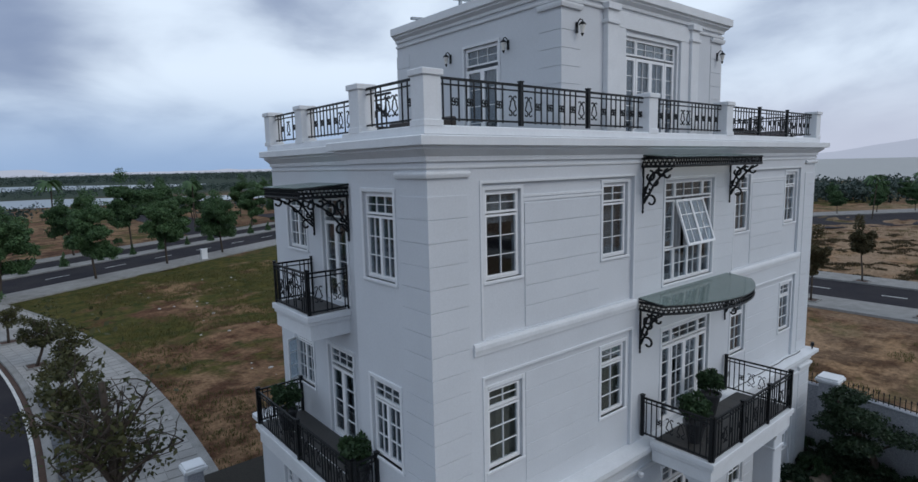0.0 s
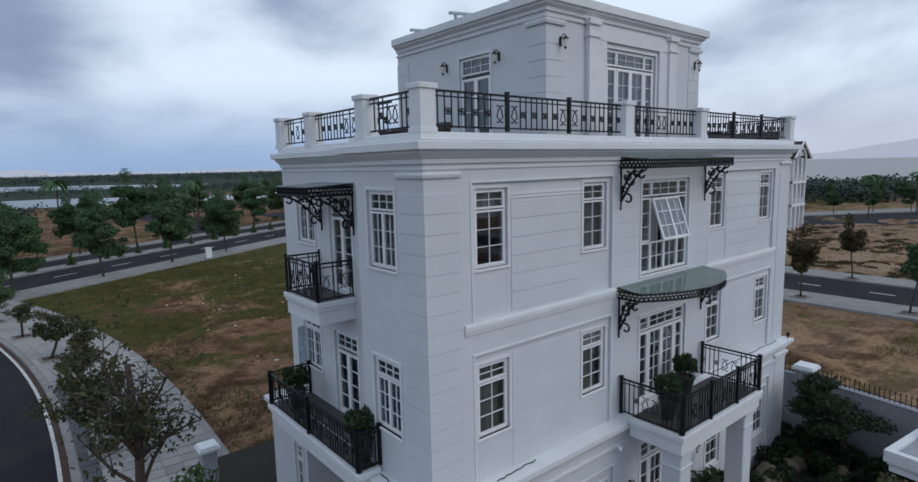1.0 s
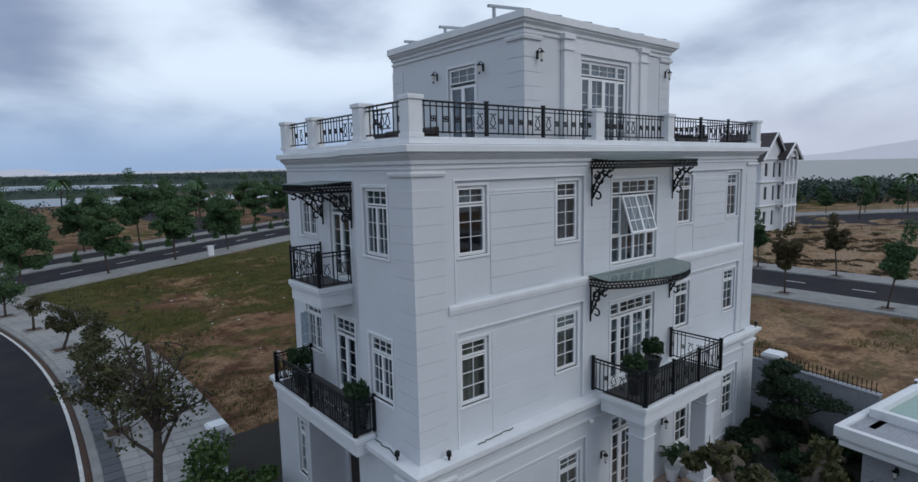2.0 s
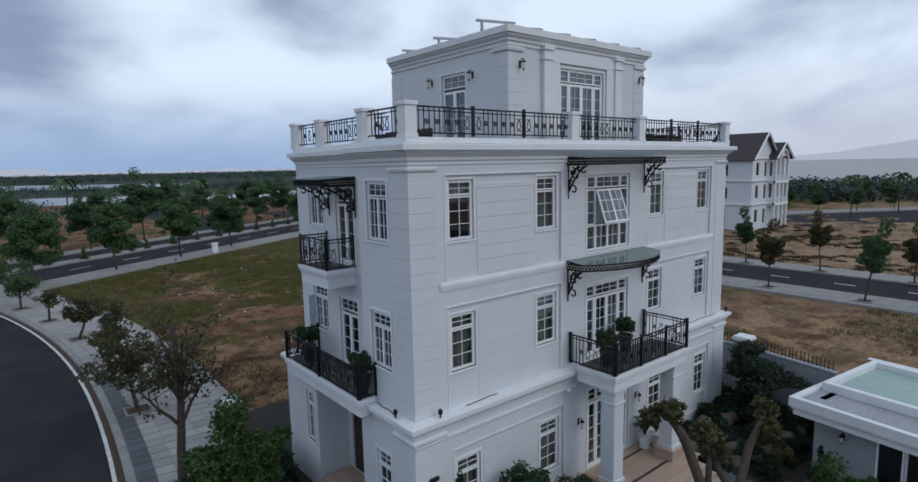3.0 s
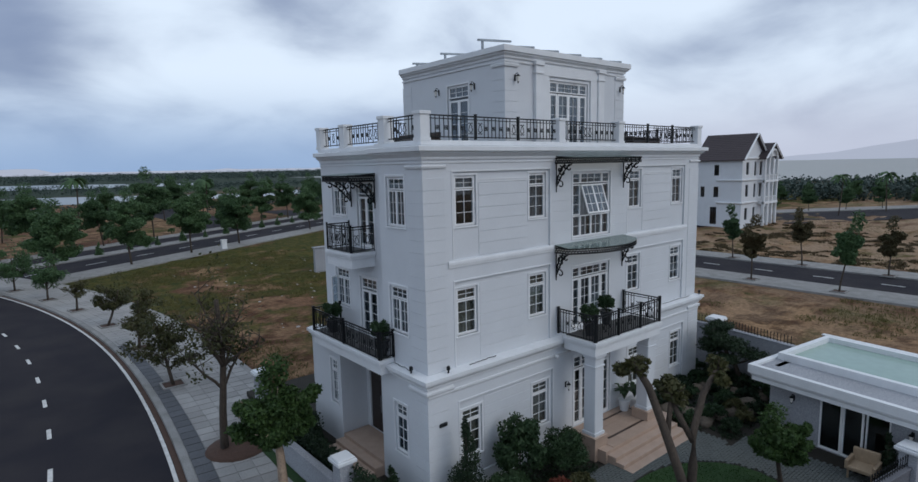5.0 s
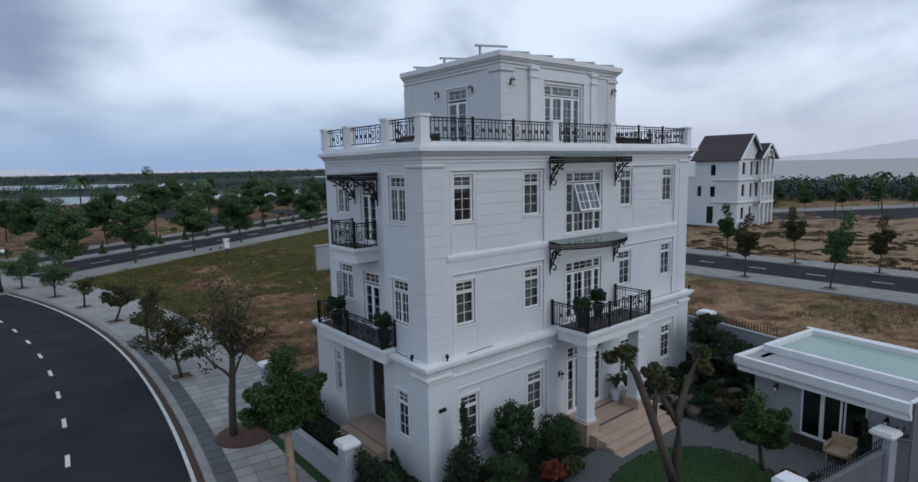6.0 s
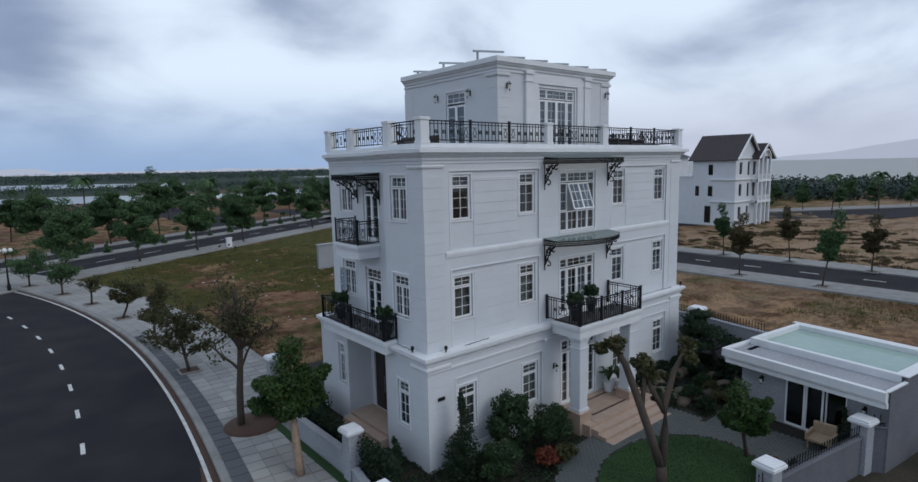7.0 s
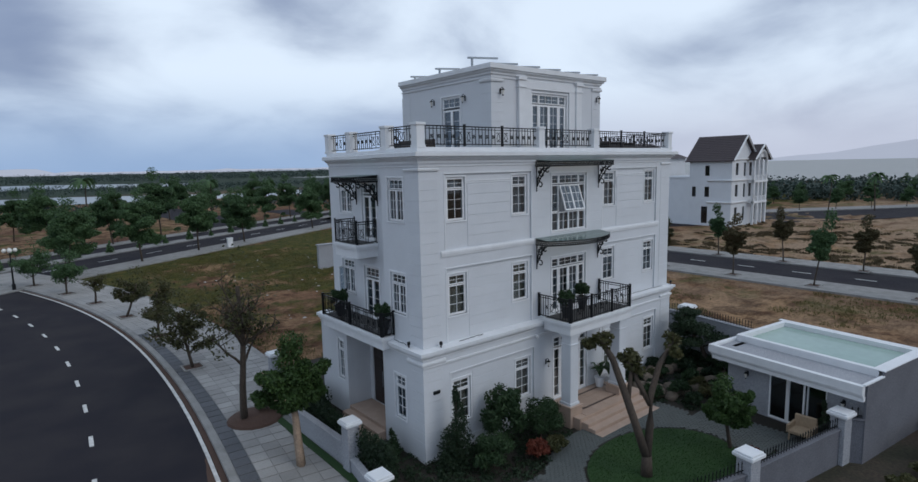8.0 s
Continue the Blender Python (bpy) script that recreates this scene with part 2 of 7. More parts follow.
L_PINE = leaf_material("pine_needles", (0.010, 0.024, 0.014), (0.032, 0.055, 0.026), clump=3)
L_RED = leaf_material("red_leaf", (0.06, 0.022, 0.015), (0.19, 0.05, 0.03), clump=3)
L_OLIVE = leaf_material("olive_leaf", (0.030, 0.042, 0.016), (0.10, 0.095, 0.04), clump=1.2)
L_AUTUMN = leaf_material("brownish_leaf", (0.034, 0.050, 0.024), (0.105, 0.080, 0.04), clump=1)
# the bluish green of the far woods has distance haze mixed into it
L_FAR = leaf_material("far_leaf_haze_tint", (0.022, 0.042, 0.036), (0.048, 0.072, 0.062), clump=0.02, through_light=0.1)
L_GRASS = leaf_material("dry_grass_blade", (0.060, 0.072, 0.020), (0.15, 0.125, 0.050), clump=0.25)


def water_material(name, base, rough, wave):
    m = material(name, base, rough, scale=0.2, fine=wave, bump=0.08, amount=0.3, detail=0.04)
    return m


POOL_WATER = water_material("pool_water", (0.30, 0.42, 0.37), 0.12, 3.0)
RIVER = water_material("river_water", (0.26, 0.30, 0.32), 0.35, 0.4)
SEA = water_material("hazy_sea", (0.34, 0.345, 0.335), 0.7, 0.05)


def ground_material():
    m = bpy.data.materials.new("sandy_soil_and_grass")
    m.use_nodes = True
    nt = m.node_tree
    p = nt.nodes["Principled BSDF"]
    p.inputs["Roughness"].default_value = 0.95
    p.inputs["Specular IOR Level"].default_value = 0.1
    geo = nt.nodes.new("ShaderNodeNewGeometry")

    def nz(scale, detail, rough=0.55):
        n = nt.nodes.new("ShaderNodeTexNoise")
        n.inputs["Scale"].default_value, n.inputs["Detail"].default_value, n.inputs["Roughness"].default_value = scale, detail, rough
        nt.links.new(geo.outputs["Position"], n.inputs["Vector"])
        return n.outputs[0]

    def mapr(v, a, b):
        n = nt.nodes.new("ShaderNodeMapRange")
        n.inputs[1].default_value, n.inputs[2].default_value = a, b
        nt.links.new(v, n.inputs[0])
        return n.outputs[0]

    def mixc(f, a, b):
        n = nt.nodes.new("ShaderNodeMix")
        n.data_type = "RGBA"
        nt.links.new(f, n.inputs[0])
        for i, v in ((6, a), (7, b)):
            if isinstance(v, tuple):
                n.inputs[i].default_value = (*v, 1)
            else:
                nt.links.new(v, n.inputs[i])
        return n.outputs[2]
    sand = mixc(mapr(nz(0.45, 9, 0.65), 0.44, 0.58), (0.27, 0.17, 0.096), (0.080, 0.044, 0.024))
    red = mixc(mapr(nz(0.03, 3), 0.45, 0.65), sand, (0.085, 0.036, 0.022))
    grass = mixc(mapr(nz(0.9, 7), 0.3, 0.7), (0.022, 0.036, 0.008), (0.100, 0.082, 0.022))
    # more grass in the north, more bare sand near the house and to the east
    sp = nt.nodes.new("ShaderNodeSeparateXYZ")
    nt.links.new(geo.outputs["Position"], sp.inputs[0])
    north0 = mapr(sp.outputs[1], 24, 62)
    south0 = mapr(sp.outputs[1], 92, 76)
    nm = nt.nodes.new("ShaderNodeMath")
    nm.operation = "MULTIPLY_ADD"
    nt.links.new(south0, nm.inputs[0])
    nt.links.new(north0, nm.inputs[1])
    nm.inputs[2].default_value = 0.0
    north = nm.outputs[0]
    ad = nt.nodes.new("ShaderNodeMath")
    ad.operation = "MULTIPLY_ADD"
    nt.links.new(north, ad.inputs[0])
    ad.inputs[1].default_value = 0.16
    nt.links.new(nz(0.13, 9, 0.62), ad.inputs[2])
    cov = mapr(ad.outputs[0], 0.54, 0.61)
    c = mixc(cov, red, grass)
    # paler bare sand on the eastern lots
    em = nt.nodes.new("ShaderNodeMath")
    em.operation = "MULTIPLY"
    nt.links.new(mapr(sp.outputs[0], 22, 66), em.inputs[0])
    nt.links.new(mapr(sp.outputs[1], 46, 30), em.inputs[1])
    e2 = nt.nodes.new("ShaderNodeMath")
    e2.operation = "MULTIPLY"
    nt.links.new(em.outputs[0], e2.inputs[0])
    nt.links.new(mapr(nz(0.3, 7, 0.6), 0.38, 0.55), e2.inputs[1])
    c = mixc(e2.outputs[0], c, (0.27, 0.19, 0.126))
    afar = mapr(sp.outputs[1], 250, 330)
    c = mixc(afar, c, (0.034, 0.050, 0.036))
    fine = nz(3.5, 6, 0.7)
    h = nt.nodes.new("ShaderNodeHueSaturation")
    f = nt.nodes.new("ShaderNodeMapRange")
    f.inputs[1].default_value, f.inputs[2].default_value, f.inputs[3].default_value, f.inputs[4].default_value = 0.28, 0.72, 0.45, 1.5
    nt.links.new(fine, f.inputs[0])
    nt.links.new(f.outputs[0], h.inputs["Value"])
    nt.links.new(c, h.inputs["Color"])
    nt.links.new(h.outputs[0], p.inputs["Base Color"])
    b = nt.nodes.new("ShaderNodeBump")
    b.inputs["Strength"].default_value, b.inputs["Distance"].default_value = 0.7, 0.12
    nt.links.new(fine, b.inputs["Height"])
    nt.links.new(b.outputs[0], p.inputs["Normal"])
    return m


GROUND = ground_material()


# ---- mesh helpers ----
def world_of(ob):
    m = ob.matrix_basis
    return world_of(ob.parent) @ ob.matrix_parent_inverse @ m if ob.parent else m


def mesh_of(name, bm, mat, smooth=False):
    me = bpy.data.meshes.new(name)
    bm.normal_update()
    bm.to_mesh(me)
    bm.free()
    for m in (mat if isinstance(mat, (list, tuple)) else (mat,)):
        me.materials.append(m)
    if smooth:
        for f in me.polygons:
            f.use_smooth = True
    return me


def part(name, bm, mat, parent=None, label="", m=None, smooth=False):
    """A bmesh (or a ready mesh) as one object, at the world pose m, under a thing or a part."""
    me = bm if isinstance(bm, bpy.types.Mesh) else mesh_of(name, bm, mat, smooth)
    ob = new(name, me)
    ob.matrix_basis = m or Matrix()
    if parent:
        ob.parent = parent
        ob.matrix_parent_inverse = world_of(parent).inverted()
    if label:
        tagged(ob, label)
    return ob


def thing(name, at, label, category, group="", kind=""):
    ob = new(name)
    ob.empty_display_size = 0.2
    ob.matrix_basis = Matrix.Translation(at)
    return tagged(ob, label, category, group, kind)


def box(bm, x0, y0, z0, x1, y1, z1, bevel=0.0):
    vs = [bm.verts.new(p) for p in ((x0, y0, z0), (x1, y0, z0), (x1, y1, z0), (x0, y1, z0), (x0, y0, z1), (x1, y0, z1), (x1, y1, z1), (x0, y1, z1))]
    fs = [bm.faces.new([vs[i] for i in q]) for q in ((0, 3, 2, 1), (4, 5, 6, 7), (0, 1, 5, 4), (1, 2, 6, 5), (2, 3, 7, 6), (3, 0, 4, 7))]
    if bevel:
        es = list({e for f in fs for e in f.edges})
        bmesh.ops.bevel(bm, geom=es, offset=bevel, segments=1, affect="EDGES")
    return bm


def boxes(*args, bevel=0.0):
    bm = bmesh.new()
    for a in args:
        box(bm, *a, bevel=bevel)
    return bm


def tube(bm, pts, radii, sides=6, cap=True):
    """A tapered tube along points."""
    rings = []
    for i, p in enumerate(pts):
        p = Vector(p)
        a = Vector(pts[max(i - 1, 0)])
        b = Vector(pts[min(i + 1, len(pts) - 1)])
        d = (b - a).normalized() if (b - a).length > 1e-6 else Vector((0, 0, 1))
        s = d.orthogonal().normalized() if abs(d.z) > 0.95 else d.cross(Vector((0, 0, 1))).normalized()
        t = d.cross(s)
        r = radii[i] if isinstance(radii, (list, tuple)) else radii
        rings.append([bm.verts.new(p + r * (math.cos(k * math.tau / sides) * s + math.sin(k * math.tau / sides) * t)) for k in range(sides)])
    for a, b in zip(rings, rings[1:]):
        for k in range(sides):
            bm.faces.new((a[k], a[(k + 1) % sides], b[(k + 1) % sides], b[k]))
    if cap:
        bm.faces.new(rings[0][::-1])
        bm.faces.new(rings[-1])
    return bm


def ribbon(bm, pts, half, depth, m):
    """A flat iron bar bent along 2D points (u, v), made solid: half its height, depth its thickness, laid by m."""
    n = len(pts)
    rows = []
    for i, (u, v) in enumerate(pts):
        a, b = Vector(pts[max(i - 1, 0)]), Vector(pts[min(i + 1, n - 1)])
        d = (b - a).normalized()
        nx, ny = -d.y, d.x
        rows.append([bm.verts.new(m @ Vector((u + s * nx * half, v + s * ny * half, w))) for s, w in ((-1, -depth), (1, -depth), (1, depth), (-1, depth))])
    for a, b in zip(rows, rows[1:]):
        for k in range(4):
            bm.faces.new((a[k], a[(k + 1) % 4], b[(k + 1) % 4], b[k]))
    bm.faces.new(rows[0][::-1])
    bm.faces.new(rows[-1])


def spiral(cu, cv, r0, r1, a0, a1, n=14):
    return [(cu + (r0 + (r1 - r0) * i / n) * math.cos(a0 + (a1 - a0) * i / n), cv + (r0 + (r1 - r0) * i / n) * math.sin(a0 + (a1 - a0) * i / n)) for i in range(n + 1)]


def lathe(bm, profile, centre, sides=12):
    cx, cy, cz = centre
    rings = [[bm.verts.new((cx + r * math.cos(k * math.tau / sides), cy + r * math.sin(k * math.tau / sides), cz + z)) for k in range(sides)] for r, z in profile]
    for a, b in zip(rings, rings[1:]):
        for k in range(sides):
            bm.faces.new((a[k], a[(k + 1) % sides], b[(k + 1) % sides], b[k]))
    bm.faces.new(rings[0][::-1])
    bm.faces.new(rings[-1])
    return bm


def sweep(bm, path, profile, closed=False):
    """A moulding: profile (out, z) carried along plan points, mitred, outward to the right of the way."""
    n = len(path)
    rows = []
    for i in range(n):
        p = Vector(path[i])
        a = Vector(path[i - 1]) if (i > 0 or closed) else None
        b = Vector(path[(i + 1) % n]) if (i < n - 1 or closed) else None
        d1 = (p - a).normalized() if a is not None else (b - p).normalized()
        d2 = (b - p).normalized() if b is not None else d1
        n1, n2 = Vector((d1.y, -d1.x)), Vector((d2.y, -d2.x))
        mit = (n1 + n2).normalized()
        mit = mit / max(mit.dot(n1), 0.2)
        rows.append([bm.verts.new((p.x + mit.x * o, p.y + mit.y * o, z)) for o, z in profile])
    k = len(profile)
    pairs = list(zip(rows, rows[1:])) + ([(rows[-1], rows[0])] if closed else [])
    for a, b in pairs:
        for j in range(k):
            bm.faces.new((a[j], b[j], b[(j + 1) % k], a[(j + 1) % k]))
    if not closed:
        bm.faces.new(rows[0])
        bm.faces.new(rows[-1][::-1])
    bmesh.ops.recalc_face_normals(bm, faces=bm.faces)
    return bm


def holed(bm, m, u0, v0, u1, v1, thick, holes):
    """A wall slab in a plane m (u right, v up, w out), from w = 0 back to -thick, with real openings."""
    us = sorted({round(v, 4) for v in (u0, u1, *[min(max(h[i], u0), u1) for h in holes for i in (0, 2)])})
    vs = sorted({round(v, 4) for v in (v0, v1, *[min(max(h[i], v0), v1) for h in holes for i in (1, 3)])})

    def solid(i, j):
        if not (0 <= i < len(us) - 1 and 0 <= j < len(vs) - 1):
            return False
        cu, cv = (us[i] + us[i + 1]) / 2, (vs[j] + vs[j + 1]) / 2
        return not any(h[0] < cu < h[2] and h[1] < cv < h[3] for h in holes)

    cache = {}

    def vert(u, v, w):
        key = (round(u, 4), round(v, 4), w)
        if key not in cache:
            cache[key] = bm.verts.new(m @ Vector((u, v, w)))
        return cache[key]
    for i in range(len(us) - 1):
        for j in range(len(vs) - 1):
            if not solid(i, j):
                continue
            a, b, c, d = us[i], us[i + 1], vs[j], vs[j + 1]
            bm.faces.new((vert(a, c, 0), vert(b, c, 0), vert(b, d, 0), vert(a, d, 0)))
            bm.faces.new((vert(a, d, -thick), vert(b, d, -thick), vert(b, c, -thick), vert(a, c, -thick)))
            for (ni, nj), (p, q) in (((i - 1, j), ((a, d), (a, c))), ((i + 1, j), ((b, c), (b, d))), ((i, j - 1), ((a, c), (b, c))), ((i, j + 1), ((b, d), (a, d)))):
                if not solid(ni, nj):
                    bm.faces.new((vert(*q, 0), vert(*p, 0), vert(*p, -thick), vert(*q, -thick)))
    return bm


def plane_m(origin, u):
    """Wall frame: u to the right seen from outside, v up, w outward."""
    u = Vector(u).normalized()
    v = Vector((0, 0, 1))
    w = u.cross(v)
    m = Matrix((u, v, w)).transposed().to_4x4()
    return Matrix.Translation(origin) @ m


def mbox(bm, m, u0, v0, w0, u1, v1, w1, bevel=0.0):
    start = len(bm.verts)
    box(bm, u0, v0, w0, u1, v1, w1, bevel)
    bm.verts.ensure_lookup_table()
    for vert in bm.verts[start:]:
        vert.co = m @ vert.co
    return bm


# ---- ground, roads, pavements ----
def height(x, y):
    """Low humps on the open lots; flat under the plot, the streets and far off."""
    a = 0.0
    if 8 < x < 44 and 17 < y < 70 or 62 < x < 120 and -40 < y < 40 or 24 < x < 44 and -40 < y < 17:
        a = 0.34 * noise.noise(Vector((x * 0.22, y * 0.22, 0))) + 0.17 * noise.noise(Vector((x * 0.9, y * 0.9, 3)))
    return a - 0.04


def graded(lo, hi, near0, near1, step):
    vals, v = [near0], near0
    while v < near1:
        v += step
        vals.append(v)
    s = step
    while v < hi:
        s *= 1.35
        v = min(v + s, hi)
        vals.append(v)
    v, s = near0, step
    while v > lo:
        s *= 1.35
        v = max(v - s, lo)
        vals.insert(0, v)
    return vals


def ground():
    xs, ys = graded(-4600, 4600, -20, 110, 0.9), graded(-4600, 4600, -30, 110, 0.9)
    verts = [(x, y, height(x, y)) for y in ys for x in xs]
    w = len(xs)
    faces = [(j * w + i, j * w + i + 1, (j + 1) * w + i + 1, (j + 1) * w + i) for j in range(len(ys) - 1) for i in range(w - 1)]
    me = bpy.data.meshes.new("ground")
    me.from_pydata(verts, [], faces)
    me.materials.append(GROUND)
    for f in me.polygons:
        f.use_smooth = True
    return tagged(new("ground", me), "sandy vacant ground with patchy dry grass", "ground", kind="structure")


ground()


def band(bm, line, off0, off1, z0, z1, s0=None, s1=None):
    """A raised strip that follows a plan line, between two offsets to its right."""
    rows = []
    for i, (x, y) in enumerate(line):
        a, b = Vector(line[max(i - 1, 0)]), Vector(line[min(i + 1, len(line) - 1)])
        d = (b - a).normalized()
        nx, ny = d.y, -d.x
        rows.append([bm.verts.new((x + nx * o, y + ny * o, z)) for o, z in ((off0, z0), (off0, z1), (off1, z1), (off1, z0))])
    for a, b in zip(rows, rows[1:]):
        for k in range(4):
            bm.faces.new((a[k], a[(k + 1) % 4], b[(k + 1) % 4], b[k]))
    bm.faces.new(rows[0][::-1])
    bm.faces.new(rows[-1])
    bmesh.ops.recalc_face_normals(bm, faces=bm.faces)
    return bm


def curve_x(y):
    """The middle line of the bending street."""
    return -3.9 - (y - 28) ** 2 / (185 if y > 28 else 240)


STREET = [(curve_x(y), y) for y in [-24 + 2.0 * i for i in range(45)]]
street = tagged(part("road_1", band(bmesh.new(), STREET, -5.2, 4.0, -0.06, 0.0), ASPHALT), "dark asphalt street bending round the plot", "road", kind="structure")
tagged(part("kerb_1", band(bmesh.new(), STREET, 4.0, 4.28, -0.06, 0.14), KERB), "grey concrete kerb along the street", "kerb", kind="structure")
tagged(part("kerb_2", band(bmesh.new(), STREET, -5.5, -5.2, -0.06, 0.14), KERB), "grey concrete kerb along the street", "kerb", kind="structure")
tagged(part("gutter_strip", band(bmesh.new(), STREET, 3.78, 4.0, -0.02, 0.004), PIT_SOIL), "dirty soil strip along the kerb", "gutter", kind="structure")
tagged(part("edge_line", band(bmesh.new(), STREET, 3.62, 3.76, 0.0, 0.006), PAINT), "worn white edge line on asphalt", "road marking", kind="structure")


def at_street(y, off):
    d = (Vector((curve_x(y + 0.5), y + 0.5)) - Vector((curve_x(y - 0.5), y - 0.5))).normalized()
    return Vector((curve_x(y) + d.y * off, y - d.x * off)), d


def oriented(x, y, z, d):
    """Pose at a plan point with x along d."""
    return Matrix.Translation((x, y, z)) @ Matrix.Rotation(math.atan2(d.y, d.x), 4, "Z")


# soil washed over the asphalt beside the kerb
bm = bmesh.new()
rows = []
for i in range(45):
    y = 4.0 + i * 0.22
    c0, _ = at_street(y, 3.60 - 1.15 * math.exp(-((y - 9.6) / 2.0) ** 2) * (0.8 + 0.5 * noise.noise(Vector((y * 1.3, 0, 0)))) - 0.05)
    c1, _ = at_street(y, 3.61)
    rows.append((bm.verts.new((c0.x, c0.y, 0.002)), bm.verts.new((c0.x * 0.5 + c1.x * 0.5, c0.y * 0.5 + c1.y * 0.5, 0.012)), bm.verts.new((c1.x, c1.y, 0.005))))
for p, q in zip(rows, rows[1:]):
    for k in range(2):
        bm.faces.new((p[k], p[k + 1], q[k + 1], q[k]))
tagged(part("washed_soil", bm, PIT_SOIL, smooth=True), "reddish soil washed over the asphalt", "soil", kind="structure")

dash_mesh = mesh_of("lane_dash", boxes((-0.55, -0.08, 0.0, 0.55, 0.08, 0.006)), PAINT)
for i in range(24):
    y = 17.93 + 4.06 * (i - 8)
    if y > 57:
        break
    c, d = at_street(y, 0.0)
    tagged(part("lane_dash", dash_mesh, None, None, m=oriented(c.x, c.y, 0.001, d)), "white painted lane dash on asphalt", "road marking", "lane dashes", "structure")

# far road in the north-west, with its pavements and planted median
NW0, NWD = Vector((7.4, 68.8)), Vector((0.855, 0.519)).normalized()


def nw(s, off):
    """A point s along the far road, off metres behind its near tree row."""
    return NW0 + NWD * s + Vector((-NWD.y, NWD.x)) * off


def nw_band(name, off0, off1, z, mat, label, cat, s0=-110, s1=260):
    line = [tuple(nw(s, 0)) for s in (s0, (s0 + s1) / 2, s1)]
    return tagged(part(name, band(bmesh.new(), line, -off1, -off0, -0.06, z), mat), label, cat, kind="structure")


nw_band("pavement_2", -2.6, 1.6, 0.10, KERB, "pale concrete pavement beside the far road", "pavement")
nw_band("road_2", 1.6, 9.6, 0.0, ASPHALT, "grey asphalt road with two lanes", "road")
nw_band("median_kerb", 9.6, 12.2, 0.14, KERB, "pale planted median with small palms", "kerb")
nw_band("road_3", 12.2, 17.5, -0.005, ASPHALT, "grey asphalt carriageway beyond the median", "road")
nw_band("pavement_3", 17.5, 20.5, 0.10, KERB, "pale concrete pavement beyond the road", "pavement")
for k in range(-8, 20):
    p = nw(k * 7.0, 5.6)
    tagged(part("lane_dash", dash_mesh, None, None, m=oriented(p.x, p.y, 0.002, NWD) @ Matrix.Diagonal((2.4, 1.2, 1, 1))), "white painted lane dash on asphalt", "road marking", "lane dashes", "structure")
for k in range(9):
    p = nw(-16.5 + k * 0.95, -0.2) + Vector((-NWD.y, NWD.x)) * 2.3
    tagged(part("crossing_bar", dash_mesh, None, None, m=oriented(p.x - 3, p.y - 3, 0.003, Vector((-NWD.y, NWD.x))) @ Matrix.Diagonal((2.6, 2.6, 1, 1))), "white painted zebra crossing bar", "road marking", "zebra crossing", "structure")
p0 = nw(31, 6)
tagged(part("road_4", boxes((p0.x - 5, p0.y, -0.06, p0.x + 6, p0.y + 90, 0.003)), ASPHALT), "grey asphalt side road at the junction", "road", kind="structure")

# eastern street, along y
tagged(part("road_5", boxes((49.2, -120, -0.06, 56.6, 140, 0.0)), ASPHALT), "dark asphalt side street east of the plot", "road", kind="structure")
tagged(part("pavement_4", boxes((45.3, -120, -0.06, 49.2, 62, 0.13)), KERB), "pale concrete pavement with tree pits", "pavement", kind="structure")
tagged(part("pavement_5", boxes((56.6, -120, -0.06, 60.0, 62, 0.13)), KERB), "pale concrete pavement with tree pits", "pavement", kind="structure")
for k in range(20):
    tagged(part("lane_dash", dash_mesh, None, None, m=oriented(52.9, -30 + 5.2 * k, 0.002, Vector((0, 1))) @ Matrix.Diagonal((1.5, 1.2, 1, 1))), "white painted lane dash on asphalt", "road marking", "lane dashes", "structure")
# a second street further east
E0, ED = Vector((108.0, 34.5)), Vector((0.85, -0.527)).normalized()
EN = Vector((0.527, 0.85))
for name, a, b, z, mat, label, cat in (("road_6", -8, 9, 0.0, ASPHALT, "grey asphalt road beyond the vacant lots", "road"), ("pavement_6", 9, 15, 0.13, KERB, "pale pavement on the far side of the road", "pavement")):
    line = [tuple(E0 + ED * s) for s in (-70, 0, 160)]
    tagged(part(name, band(bmesh.new(), line, -b, -a, -0.06, z), mat), label, cat, kind="structure")

# ---- water and distance ----
tagged(part("sea", boxes((300, -3500, -0.5, 4598, 700, 0.25), (1300, 700, -0.5, 4598, 2300, 0.25)), SEA), "calm grey sea fading into haze", "sea", kind="structure")


def strip(name, pts, z, mat, label, cat):
    bm = bmesh.new()
    bm.faces.new([bm.verts.new((x, y, z)) for x, y in pts])
    bmesh.ops.recalc_face_normals(bm, faces=bm.faces)
    if bm.faces[:][0].normal.z < 0:
        bmesh.ops.reverse_faces(bm, faces=bm.faces[:])
    return tagged(part(name, bm, mat), label, cat, kind="structure")


strip("river_1", [(-500, 250), (-40, 246), (20, 232), (75, 220), (150, 232), (330, 300), (330, 345), (160, 285), (80, 262), (20, 310), (-40, 310), (-500, 340)], 0.06, RIVER, "pale river between mangrove banks", "river")
strip("river_2", [(-700, 520), (30, 480), (115, 450), (150, 520), (30, 680), (-700, 720)], 0.06, RIVER, "pale distant river reach", "river")


